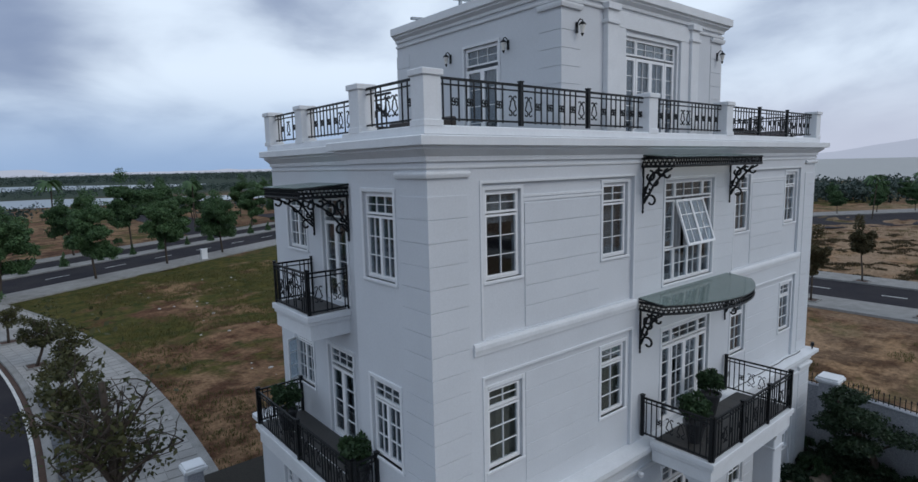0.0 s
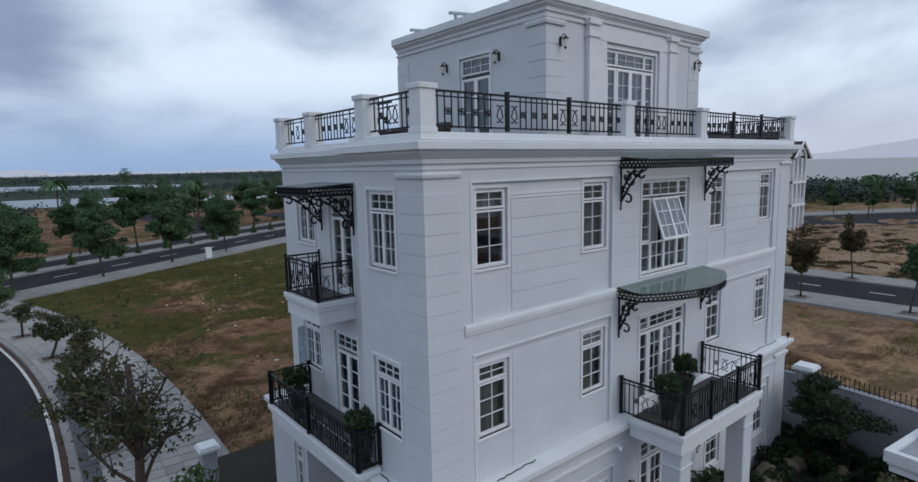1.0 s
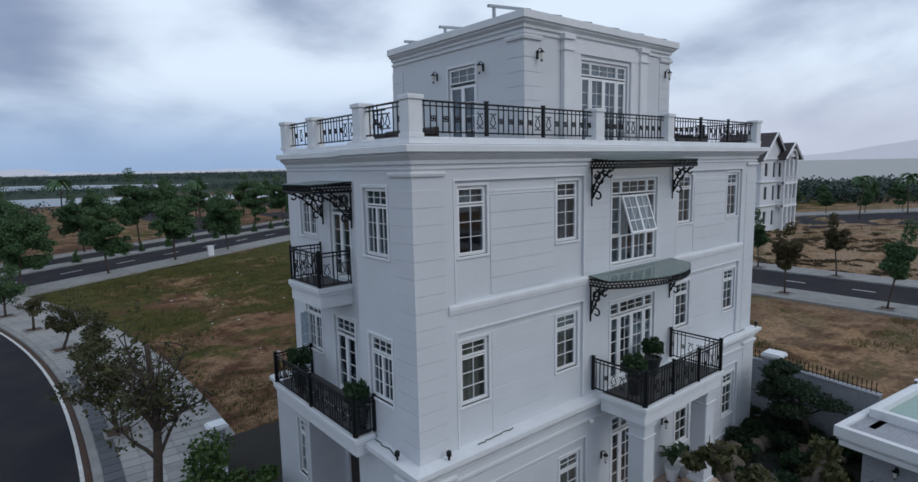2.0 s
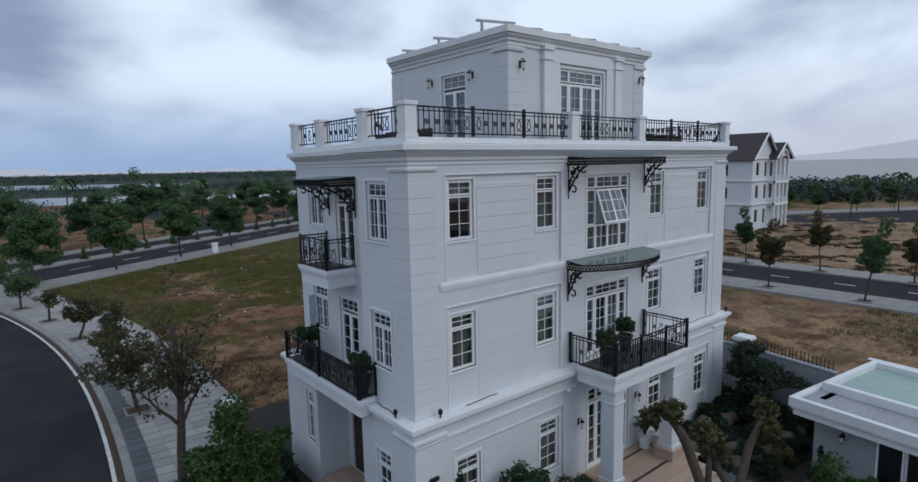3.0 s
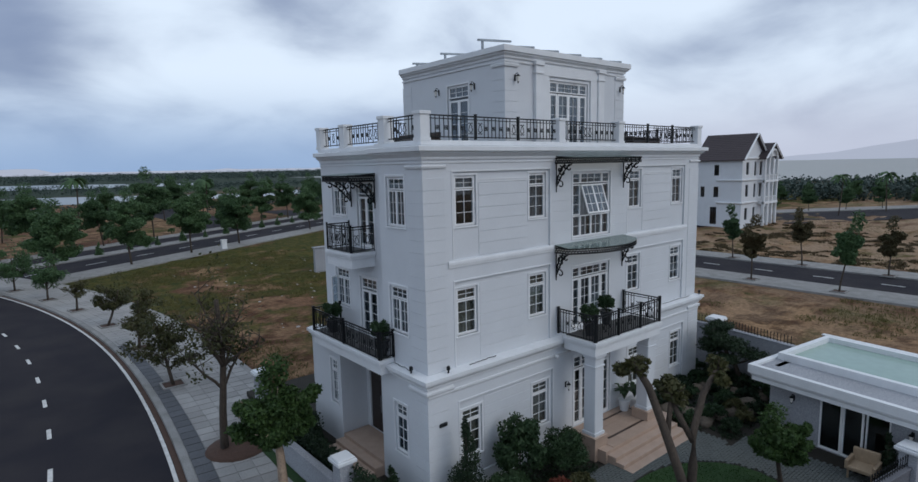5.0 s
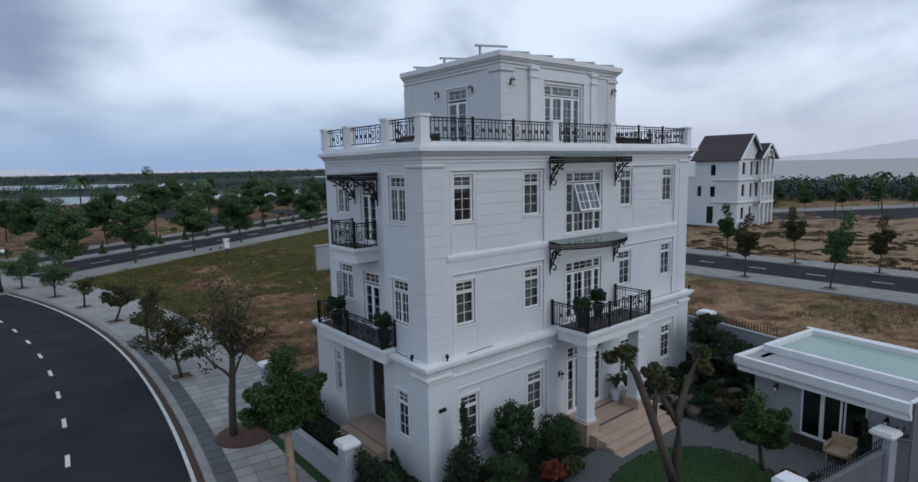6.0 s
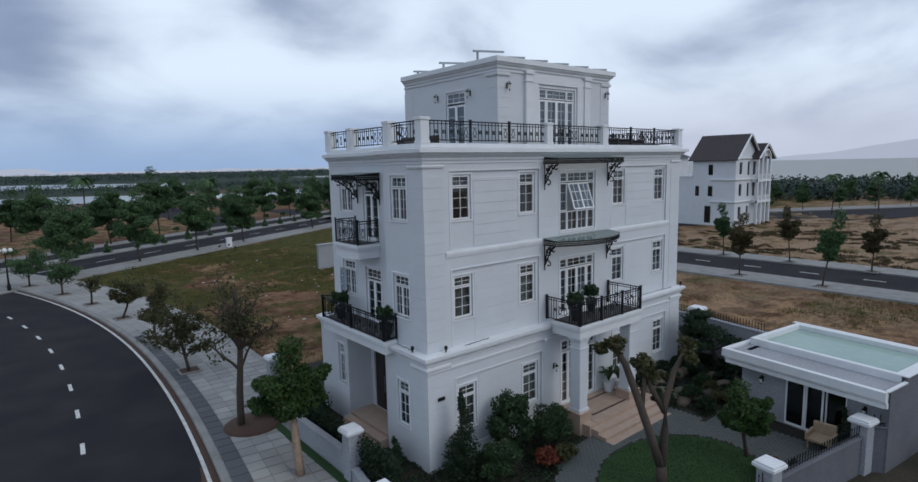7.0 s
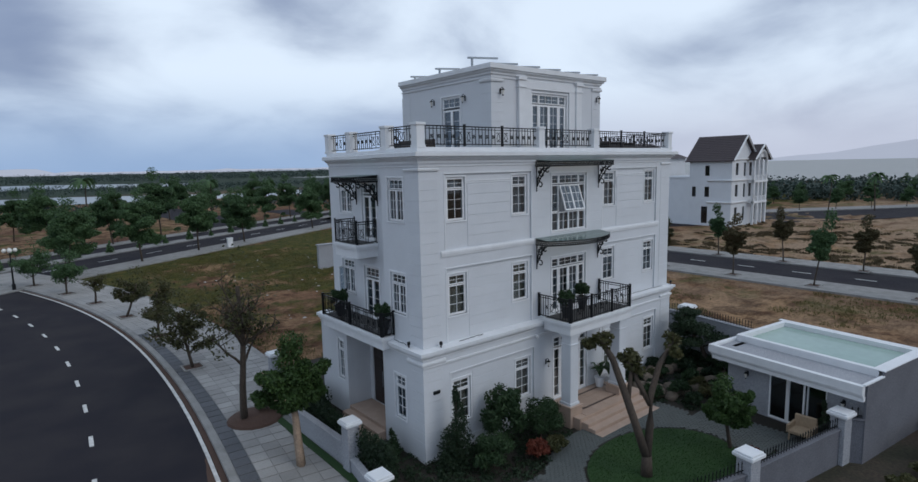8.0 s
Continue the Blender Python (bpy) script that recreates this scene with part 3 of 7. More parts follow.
def ridge(name, pts, base_z, label):
    """A far hill as a solid wedge with an uneven crest."""
    bm = bmesh.new()
    rows = []
    for x, y, h in pts:
        d = Vector((x, y)).normalized()
        rows.append([bm.verts.new((x, y, base_z)), bm.verts.new((x + d.x * 250, y + d.y * 250, h)), bm.verts.new((x + d.x * 600, y + d.y * 600, base_z))])
    for a, b in zip(rows, rows[1:]):
        bm.faces.new((a[0], b[0], b[1], a[1]))
        bm.faces.new((a[1], b[1], b[2], a[2]))
    bmesh.ops.recalc_face_normals(bm, faces=bm.faces)
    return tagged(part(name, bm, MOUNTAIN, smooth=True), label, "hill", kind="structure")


crest = []
for k in range(40):
    az = radians(30 - k * 1.3)
    h = 10 + 98 * min(max((k - 5) / 9.5, 0), 1) ** 1.6 * (1 - 0.25 * max(0, (k - 22) / 18)) + 10 * noise.noise(Vector((k * 0.45, 0, 0)))
    crest.append((3700 * math.cos(az), 3700 * math.sin(az), h))
ridge("backdrop_hill", crest, 0.0, "blue-grey hill across the sea with painted haze")
crest = []
for k in range(50):
    az = radians(95 - k * 1.2)
    crest.append((3900 * math.cos(az), 3900 * math.sin(az), 16 + 12 * noise.noise(Vector((k * 0.5, 5, 0))) + (26 if k < 8 else 0)))
ridge("backdrop_shore", crest, 0.0, "low hills on the horizon with painted haze")


# ---- the villa ----
# the villa is drawn square to the axes, then set into the plot by VILLA_SET
VILLA_SET = Matrix.Translation((0.272, 0.064, 0)) @ Matrix.Rotation(radians(-0.187), 4, "Z") @ Matrix.Scale(0.98, 4)
X0 = 12.25                      # axis of the front
XL, XR = 4.31, 20.25            # upper walls
YF, YB = 6.88, 14.7
XREC, YBAY = 4.95, 9.30        # set-back of the side wall, end of the corner bay
YARD = 0.40                     # level of the plot
FLOORS = (0.86, 4.70, 8.05, 11.55)
villa = thing("villa", (X0, 10.6, YARD), "white three-storey stucco villa with roof pavilion and iron balconies", "villa")
FRONT = plane_m((0, YF, 0), (1, 0, 0))
FRONT_G = plane_m((0, YF - 0.12, 0), (1, 0, 0))
LEFT = plane_m((XL, 0, 0), (0, -1, 0))
LEFT_G = plane_m((XL - 0.12, 0, 0), (0, -1, 0))
REC = plane_m((XREC, 0, 0), (0, -1, 0))

# openings on the front: u0, v0, u1, v1
W = 0.87
FRONT_WINS = [(5.55, "a"), (8.85, "b"), (2 * X0 - 8.85 - W, "b"), (2 * X0 - 5.55 - W, "a")]
ROWS3, ROWS2, ROWS1 = (9.12, 10.70), (5.61, 7.16), (1.52, 3.18)
BIG3 = (11.13, 8.22, 13.43, 10.68)
DOOR2 = (11.13, 4.74, 13.41, 7.12)
DOOR1 = (11.1, 0.88, 13.4, 3.68)


def opens(row, extra):
    return [(u, row[0], u + W, row[1]) for u, _ in FRONT_WINS] + [extra]


# base layer, 6 cm behind the raised fields
SUNK = 0.06
up_holes = opens(ROWS3, BIG3) + opens(ROWS2, DOOR2)
fm = plane_m((0, YF + SUNK, 0), (1, 0, 0))
part("wall", holed(bmesh.new(), fm, XL + 0.3, 4.48, XR, 11.3, 0.24, up_holes), STUCCO, villa)
fmg = plane_m((0, YF - 0.12 + SUNK, 0), (1, 0, 0))
part("wall", holed(bmesh.new(), fmg, XL + 0.18, YARD - 0.3, XR + 0.12, 4.48, 0.30, opens(ROWS1, DOOR1)), STUCCO, villa)
# raised fields round the sunk panels
PAN0, PAN1 = 5.43, 9.88


def raised(m, z0, z1, top, bottom, holes, shift=0.0):
    for u0, u1 in ((PAN1, 2 * X0 - PAN1),):
        part("raised_field", holed(bmesh.new(), m, u0, z0, u1, z1, SUNK, holes), STUCCO, villa)
    for u0, u1 in ((PAN0, PAN1), (2 * X0 - PAN1, 2 * X0 - PAN0)):
        part("raised_field", holed(bmesh.new(), m, u0, top, u1, z1, SUNK, []), STUCCO, villa)
        if bottom > z0:
            part("raised_field", holed(bmesh.new(), m, u0, z0, u1, bottom, SUNK, []), STUCCO, villa)


for u0, u1 in ((XL, PAN0), (2 * X0 - PAN0, XR)):
    part("raised_field", holed(bmesh.new(), FRONT, u0, 4.48, u1, 11.2, SUNK, []), STUCCO, villa)
    e = 0.12
    part("raised_field", holed(bmesh.new(), FRONT_G, u0 - (e if u0 < 9 else 0), YARD - 0.2, u1 + (e if u1 > 9 else 0), 4.33, SUNK, []), STUCCO, villa)
raised(FRONT, 7.9, 11.2, 10.82, 8.1, [BIG3])
raised(FRONT, 4.48, 7.9, 7.40, 4.50, [DOOR2])
raised(FRONT_G, YARD - 0.2, 4.33, 3.52, YARD + 0.45, [DOOR1])

# side walls
SIDE3, SIDE2 = (-8.86, 9.13, -7.86, 10.70), (-8.85, 5.68, -7.87, 7.22)
part("wall", holed(bmesh.new(), LEFT, -YBAY, 4.48, -YF - SUNK, 11.3, 0.3, [SIDE3, SIDE2]), STUCCO, villa)
SIDE1 = (-8.62, 1.66, -7.92, 3.36)
part("wall", holed(bmesh.new(), LEFT_G, -YBAY - 0.12, YARD - 0.3, -YF + 0.06, 4.48, 0.3, [SIDE1]), STUCCO, villa)
RD3, RW3 = (-11.87, 8.12, -10.74, 10.50), (-13.8, 9.16, -12.74, 10.55)
RD2, RW2 = (-11.9, 4.80, -10.72, 7.0), (-13.8, 5.62, -12.74, 7.12)
part("wall", holed(bmesh.new(), REC, -YB, 4.48, -YBAY + 0.3, 11.3, 0.3, [RD3, RW3, RD2, RW2]), STUCCO, villa)
part("wall", boxes((XL + 0.3, YBAY - 0.3, 4.48, XREC, YBAY, 11.3)), STUCCO, villa)
# entrance recess on the ground floor
XE = 5.3
EDOOR = (-12.1, 0.86, -10.5, 3.8)
FARW = (-13.15, 1.95, -12.62, 3.70)
part("wall", holed(bmesh.new(), plane_m((XE, 0, 0), (0, -1, 0)), -12.35, YARD - 0.3, -YBAY + 0.18, 4.48, 0.2, [EDOOR]), STUCCO, villa)
part("wall", boxes((XL + 0.18, YBAY - 0.18, YARD - 0.3, XE, YBAY + 0.12, 4.48)), STUCCO, villa)
part("wall", boxes((XL + 0.18, 12.35, YARD - 0.3, XE + 0.2, 12.55, 4.48)), STUCCO, villa)
part("wall", holed(bmesh.new(), LEFT_G, -YB, YARD - 0.3, -12.35, 4.48, 0.3, [FARW]), STUCCO, villa)
part("wall", boxes((XR - 0.24, YF + 0.3, 4.48, XR, YB, 11.3), (XR - 0.12, YF + 0.24, YARD - 0.3, XR + 0.12, YB, 4.48)), STUCCO, villa)
part("wall", boxes((XREC + 0.3, YB - 0.25, YARD - 0.3, XR - 0.24, YB, 11.3)), STUCCO, villa)
# floors and partitions inside
for k, z in enumerate(FLOORS):
    x0 = XREC + 0.28 if k else XE + 0.18
    part("floor_slab", boxes((x0, YF + 0.3, z - 0.3, XR - 0.24, YB - 0.25, z)), ROOM, villa)
    if k:
        part("floor_slab", boxes((XL + 0.3, YF + 0.3, z - 0.3, x0, YBAY - 0.3, z)), ROOM, villa)
for x in (10.2, 14.2):
    part("partition", boxes((x, YF + 0.32, FLOORS[0], x + 0.12, YB - 0.26, 11.25)), ROOM, villa)
part("partition", boxes((XE + 0.3, 10.9, FLOORS[0], XR - 0.26, 11.02, 11.25)), ROOM, villa)

# mouldings
OUT = [(XREC, YB), (XREC, YBAY), (XL, YBAY), (XL, YF), (XR, YF), (XR, YB)]
OUT_G = [(XL - 0.12, YB), (XL - 0.12, YF - 0.12), (XR + 0.12, YF - 0.12), (XR + 0.12, YB)]
part("cornice", sweep(bmesh.new(), OUT, [(-0.05, 11.20), (0.05, 11.20), (0.05, 11.28), (0.09, 11.31), (0.19, 11.39), (0.19, 11.43), (0.31, 11.45), (0.31, 11.58), (0.28, 11.60), (-0.05, 11.62)]), TRIM, villa)
part("parapet_base", sweep(bmesh.new(), OUT, [(-0.28, 11.62), (0.08, 11.62), (0.08, 11.74), (0.06, 11.76), (-0.28, 11.76)]), TRIM, villa)
part("cornice_band", sweep(bmesh.new(), OUT, [(-0.02, 11.08), (0.02, 11.08), (0.03, 11.10), (0.03, 11.13), (-0.02, 11.13)]), TRIM, villa)
part("ledge", sweep(bmesh.new(), OUT_G, [(-0.4, 4.26), (0.05, 4.26), (0.06, 4.32), (0.14, 4.40), (0.14, 4.46), (0.22, 4.49), (0.22, 4.60), (-0.1, 4.65), (-0.4, 4.65)]), TRIM, villa)
part("ledge_band", sweep(bmesh.new(), OUT_G[1:3], [(-0.05, 3.94), (0.03, 3.94), (0.05, 3.98), (0.05, 4.04), (-0.05, 4.06)]), TRIM, villa)
for u0, u1 in ((5.19, 10.02), (10.02, 2 * X0 - 10.02), (2 * X0 - 10.02, 2 * X0 - 5.19)):
    prof = [(0, 7.86), (0.03, 7.86), (0.035, 7.90), (0.05, 7.96), (0.05, 8.03), (0.03, 8.08), (0, 8.08)]
    if u0 < 11 < u1:
        continue
    part("string_course", sweep(bmesh.new(), [(u0, YF), (u1, YF)], prof), TRIM, villa)
part("roof_deck", boxes((XREC, YF + 0.25, 11.5, XR - 0.25, YB - 0.25, 11.62)), SLATE, villa)


def panel_edge(m, u0, u1, z0, z1):
    """Thin bead round a sunk panel: two stiles and a head."""
    bm = bmesh.new()
    for a, b, c, d in ((u0 - 0.045, z0, u0, z1 + 0.045), (u1, z0, u1 + 0.045, z1 + 0.045), (u0, z1, u1, z1 + 0.045)):
        mbox(bm, m, a, b, -0.01, c, d, 0.02)
    part("panel_bead", bm, TRIM, villa)


for u0, u1 in ((PAN0, PAN1), (2 * X0 - PAN1, 2 * X0 - PAN0)):
    panel_edge(FRONT, u0, u1, 8.12, 10.82)
    panel_edge(FRONT, u0, u1, 4.68, 7.40)
    panel_edge(FRONT_G, u0, u1, 0.9, 3.52)

# scored stucco courses: corner blocks and the fields between the windows
JOINT, COURSE = 0.011, 0.375


def quoin_mesh(front_w, side_w, h, end):
    """A corner block wrapping both faces, 2 cm proud."""
    t = 0.016
    pts = [(-t, -t), (front_w, -t), (front_w, 0.0), (0.0, 0.0), (0.0, side_w), (-t, side_w)]
    bm = bmesh.new()
    lo = [bm.verts.new((x, y, 0)) for x, y in pts]
    hi = [bm.verts.new((x, y, h)) for x, y in pts]
    bm.faces.new(lo[::-1])
    bm.faces.new(hi)
    for i in range(6):
        j = (i + 1) % 6
        bm.faces.new((lo[i], lo[j], hi[j], hi[i]))
    bmesh.ops.bevel(bm, geom=[e for e in bm.edges], offset=0.003, segments=1, affect="EDGES")
    return mesh_of("corner_block", bm, STUCCO)


q_up = quoin_mesh(0.80, 0.80, COURSE - JOINT, 0)
q_low = quoin_mesh(0.86, 0.72, COURSE - JOINT, 0)
for k in range(17):
    z = 4.66 + k * COURSE
    if z + COURSE < 10.98:
        part("corner_block", q_up, None, villa, m=Matrix.Translation((XL, YF, z)))
        part("corner_block", q_up, None, villa, m=Matrix.Translation((XR, YF, z)) @ Matrix.Diagonal((-1, 1, 1, 1)))
for k in range(9):
    z = YARD + 0.40 + k * COURSE
    part("corner_block", q_low, None, villa, m=Matrix.Translation((XL - 0.12, YF - 0.12, z)))
    part("corner_block", q_low, None, villa, m=Matrix.Translation((XR + 0.12, YF - 0.12, z)) @ Matrix.Diagonal((-1, 1, 1, 1)))
for x, s in ((XL, 1), (XR, -1)):
    bm = sweep(bmesh.new(), [(0, 0.84), (0, 0), (0.84, 0)], [(0.0, 10.94), (0.05, 10.94), (0.07, 10.99), (0.07, 11.01), (0.04, 11.04), (0.0, 11.04)])
    part("corner_cap", bm, TRIM, villa, m=Matrix.Translation((x, YF, 0)) @ Matrix.Diagonal((s, 1, 1, 1)))
    bm = sweep(bmesh.new(), [(0, 0.9), (0, 0), (0.98, 0)], [(0.0, 4.04), (0.06, 4.04), (0.09, 4.10), (0.09, 4.16), (0.04, 4.20), (0.0, 4.20)])
    part("corner_cap", bm, TRIM, villa, m=Matrix.Translation((x - 0.12 * s, YF - 0.12, 0)) @ Matrix.Diagonal((s, 1, 1, 1)))


def course_field(m, u0, u1, z0, z1, proud, w0=0.0):
    me, n = None, round((z1 - z0) / COURSE)
    step = (z1 - z0) / n
    for k in range(n):
        if me is None:
            bm = bmesh.new()
            box(bm, 0, 0, -0.01, u1 - u0, step - JOINT, proud, 0.004)
            me = mesh_of("stucco_course", bm, STUCCO)
        part("stucco_course", me, None, villa, m=m @ Matrix.Translation((u0, z0 + k * step, w0)))


for u0, u1 in ((6.52, 8.74), (2 * X0 - 8.74, 2 * X0 - 6.52)):
    course_field(fm, u0, u1, 8.14, 10.44, 0.02)
    course_field(fm, u0, u1, 4.70, 7.25, 0.012)
    course_field(fmg, u0, u1, 0.95, 3.4, 0.012)
    bm = bmesh.new()
    for z in (10.47, 10.54):
        mbox(bm, fm, u0 - 0.1, z, -0.005, u1 + 0.1, z + 0.045, 0.022)
    part("panel_head", bm, TRIM, villa)
for u0, u1 in ((9.9, 11.04), (2 * X0 - 11.04, 2 * X0 - 9.9)):
    course_field(FRONT, u0, u1, 8.16, 10.8, 0.012)


# ---- windows and doors ----
FR = 0.045


def window(m, rect, cells, name="window", sill=True, depth=0.05, curtain=None, label="", leafs=(), casing=0.07, parent=None):
    """A window or glazed door in an opening. cells: (u0, v0, u1, v1, columns, rows) in shares of the opening."""
    owner = parent or villa
    u0, v0, u1, v1 = rect
    w, h = u1 - u0, v1 - v0
    bm = bmesh.new()
    w0, w1 = -depth - 0.05, -depth
    for a, b, c, d in ((0, 0, FR, h), (w - FR, 0, w, h), (FR, h - FR, w - FR, h), (FR, 0, w - FR, FR)):
        box(bm, a, b, w0, c, d, w1, 0.006)
    panes = []
    for a, b, c, d, cols, rows in cells:
        a, c = FR + a * (w - 2 * FR), FR + c * (w - 2 * FR)
        b, d = FR + b * (h - 2 * FR), FR + d * (h - 2 * FR)
        s = 0.07 if "door" in name and c - a > 0.35 and d - b > 1 else 0.036
        for e, f, g, i in ((a, b, a + s, d), (c - s, b, c, d), (a + s, d - s, c - s, d), (a + s, b, c - s, b + s)):
            box(bm, e, f, w0 + 0.006, g, i, w1 + 0.012)
        a, c, b, d = a + s, c - s, b + s, d - s
        for k in range(1, cols):
            x = a + (c - a) * k / cols
            box(bm, x - 0.006, b, w0 + 0.012, x + 0.006, d, w1 - 0.004)
        for k in range(1, rows):
            y = b + (d - b) * k / rows
            box(bm, a, y - 0.006, w0 + 0.013, c, y + 0.006, w1 - 0.005)
        panes.append((a, b, c, d))
    mm = m @ Matrix.Translation((u0, v0, 0))
    win = part(name, bm, PVC, owner, label, m=mm)
    for a, b, c, d in panes:
        pb = bmesh.new()
        box(pb, a - 0.005, b - 0.005, w0 + 0.018, c + 0.005, d + 0.005, w0 + 0.026)
        g = part("pane", pb, GLASS, win, m=mm)
        g.visible_shadow = False
    if casing:
        cb = bmesh.new()
        for a, b, c, d in ((-casing, -0.0, 0, h + casing), (w, 0.0, w + casing, h + casing), (0, h, w, h + casing)):
            box(cb, a, b, -0.02, c, d, 0.025, 0.006)
        part("casing", cb, TRIM, win, m=mm)
    if sill:
        sb = bmesh.new()
        box(sb, -0.07, -0.06, -0.10, w + 0.07, 0.0, 0.035, 0.01)
        part("sill", sb, TRIM, win, m=mm)
    if curtain:
        mat, spans = curtain
        for a, b, bottom in spans:
            kb = bmesh.new()
            n = max(6, int((b - a) * w / 0.035))
            cols = []
            for i in range(n + 1):
                x = (a + (b - a) * i / n) * w
                z = -depth - 0.17 + 0.022 * math.sin(i * 1.35) + 0.01 * math.sin(i * 0.6)
                cols.append((kb.verts.new((x, bottom * h, z)), kb.verts.new((x, h + 0.05, z))))
            for p, q in zip(cols, cols[1:]):
                kb.faces.new((p[0], q[0], q[1], p[1]))
            part("curtain", kb, mat, win, m=mm, smooth=True)
    return win


SINGLE = ((0, 0, 1, 0.74, 2, 3), (0, 0.76, 1, 1, 2, 2))
PAIR = ((0, 0, 0.5, 0.74, 2, 3), (0.5, 0, 1, 0.74, 2, 3), (0, 0.76, 1, 1, 3, 2))
TALLPAIR = ((0, 0, 0.5, 0.78, 1, 4), (0.5, 0, 1, 0.78, 1, 4), (0, 0.82, 1, 1, 3, 2))
GRAND = ((0, 0.34, 0.2, 0.82, 1, 3), (0, 0, 0.2, 0.33, 1, 2), (0.21, 0, 0.5, 0.33, 2, 2), (0.5, 0, 0.79, 0.33, 2, 2), (0.8, 0, 1, 0.33, 1, 2), (0.8, 0.34, 1, 0.82, 1, 3),
         (0, 0.84, 0.2, 1, 1, 2), (0.21, 0.84, 0.79, 1, 3, 2), (0.8, 0.84, 1, 1, 1, 2))
DOORS = ((0, 0, 0.2, 0.82, 1, 5), (0.21, 0, 0.5, 0.82, 2, 5), (0.5, 0, 0.79, 0.82, 2, 5), (0.8, 0, 1, 0.82, 1, 5), (0, 0.84, 0.2, 1, 1, 2), (0.21, 0.84, 0.79, 1, 3, 2), (0.8, 0.84, 1, 1, 1, 2))

sm, smg = plane_m((0, YF + SUNK, 0), (1, 0, 0)), plane_m((0, YF - 0.12 + SUNK, 0), (1, 0, 0))
for i, (u, _) in enumerate(FRONT_WINS):
    window(sm, (u, ROWS3[0], u + W, ROWS3[1]), SINGLE, curtain=(CURTAIN_WHITE, ((0.0, 1.0, 0.62),)) if i == 0 else (CURTAIN, ((0, 1, 0),)))
    window(sm, (u, ROWS2[0], u + W, ROWS2[1]), SINGLE, curtain=(CURTAIN_TAN if i < 2 else CURTAIN, ((0.0, 1.0, 0),)))
    window(smg, (u, ROWS1[0], u + W, ROWS1[1]), SINGLE, curtain=(CURTAIN_TAN, ((0.0, 1.0, 0),)))
big = window(FRONT, BIG3, GRAND, curtain=(CURTAIN, ((0, 0.5, 0), (0.55, 1, 0))), label="large white window with top-hung sash swung out")
# the top-hung sash, swung out
sw, sh = 0.56 * (BIG3[2] - BIG3[0]), 0.46 * (BIG3[3] - BIG3[1])
sash_m = FRONT @ Matrix.Translation((BIG3[0] + 0.21 * 2.42, BIG3[3] - 0.19 * 2.57, -0.06)) @ Matrix.Rotation(radians(-19), 4, "X")
bm = bmesh.new()
for a, b, c, d in ((0, -sh, 0.06, 0), (sw - 0.06, -sh, sw, 0), (0.06, -0.06, sw - 0.06, 0), (0.06, -sh, sw - 0.06, -sh + 0.06), (sw / 2 - 0.04, -sh + 0.06, sw / 2 + 0.04, -0.06)):
    box(bm, a, b, 0, c, d, 0.05, 0.006)
for k in (0.25, 0.75):
    box(bm, sw * k - 0.01, -sh + 0.06, 0.015, sw * k + 0.01, -0.06, 0.035)
for k in (1, 2):
    box(bm, 0.06, -sh * k / 3 - 0.01, 0.016, sw - 0.06, -sh * k / 3 + 0.01, 0.034)
part("sash", bm, PVC, big, "white sash swung outward", m=sash_m)
bm = boxes((0.06, -sh + 0.06, 0.02, sw / 2 - 0.04, -0.06, 0.028), (sw / 2 + 0.04, -sh + 0.06, 0.02, sw - 0.06, -0.06, 0.028))
g = part("pane", bm, GLASS, big, m=sash_m)
g.visible_shadow = False
window(FRONT, DOOR2, DOORS, "balcony_door", sill=False, curtain=(CURTAIN, ((0, 0.4, 0), (0.62, 1, 0))), label="white glazed double balcony door with sidelights")
window(FRONT_G, DOOR1, DOORS, "garden_door", sill=False, curtain=(CURTAIN_TAN, ((0, 0.18, 0), (0.85, 1, 0))), label="white glazed double door under the porch")
for r in (SIDE3, SIDE2):
    window(LEFT, r, PAIR, curtain=(CURTAIN, ((0.0, 0.47, 0), (0.52, 1.0, 0))))
window(LEFT_G, SIDE1, SINGLE, curtain=(CURTAIN, ((0, 1, 0),)))
window(LEFT_G, FARW, SINGLE, curtain=(CURTAIN, ((0, 1, 0),)))
for r, n in ((RD3, "balcony_door"), (RD2, "balcony_door")):
    window(REC, r, TALLPAIR, n, sill=False, curtain=(CURTAIN, ((0, 0.46, 0), (0.54, 1, 0))), label="white glazed double balcony door")
for r in (RW3, RW2):
    window(REC, r, PAIR, curtain=(CURTAIN, ((0, 1, 0),)))
# a casement of the side window standing ajar
aj = REC @ Matrix.Translation((RW2[0] + 0.02, RW2[1] + 0.04, -0.06)) @ Matrix.Rotation(radians(-62), 4, "Y")
bm = boxes((0, 0, 0, 0.05, 1.1, 0.04), (0.36, 0, 0, 0.41, 1.1, 0.04), (0.05, 0, 0, 0.36, 0.05, 0.04), (0.05, 1.05, 0, 0.36, 1.1, 0.04), (0.05, 0.36, 0.01, 0.36, 0.38, 0.03), (0.05, 0.71, 0.01, 0.36, 0.73, 0.03))
ajar = part("casement", bm, PVC, villa, "white casement standing ajar", m=aj)
part("pane", boxes((0.05, 0.05, 0.017, 0.36, 1.05, 0.023)), GLASS, ajar, m=aj)

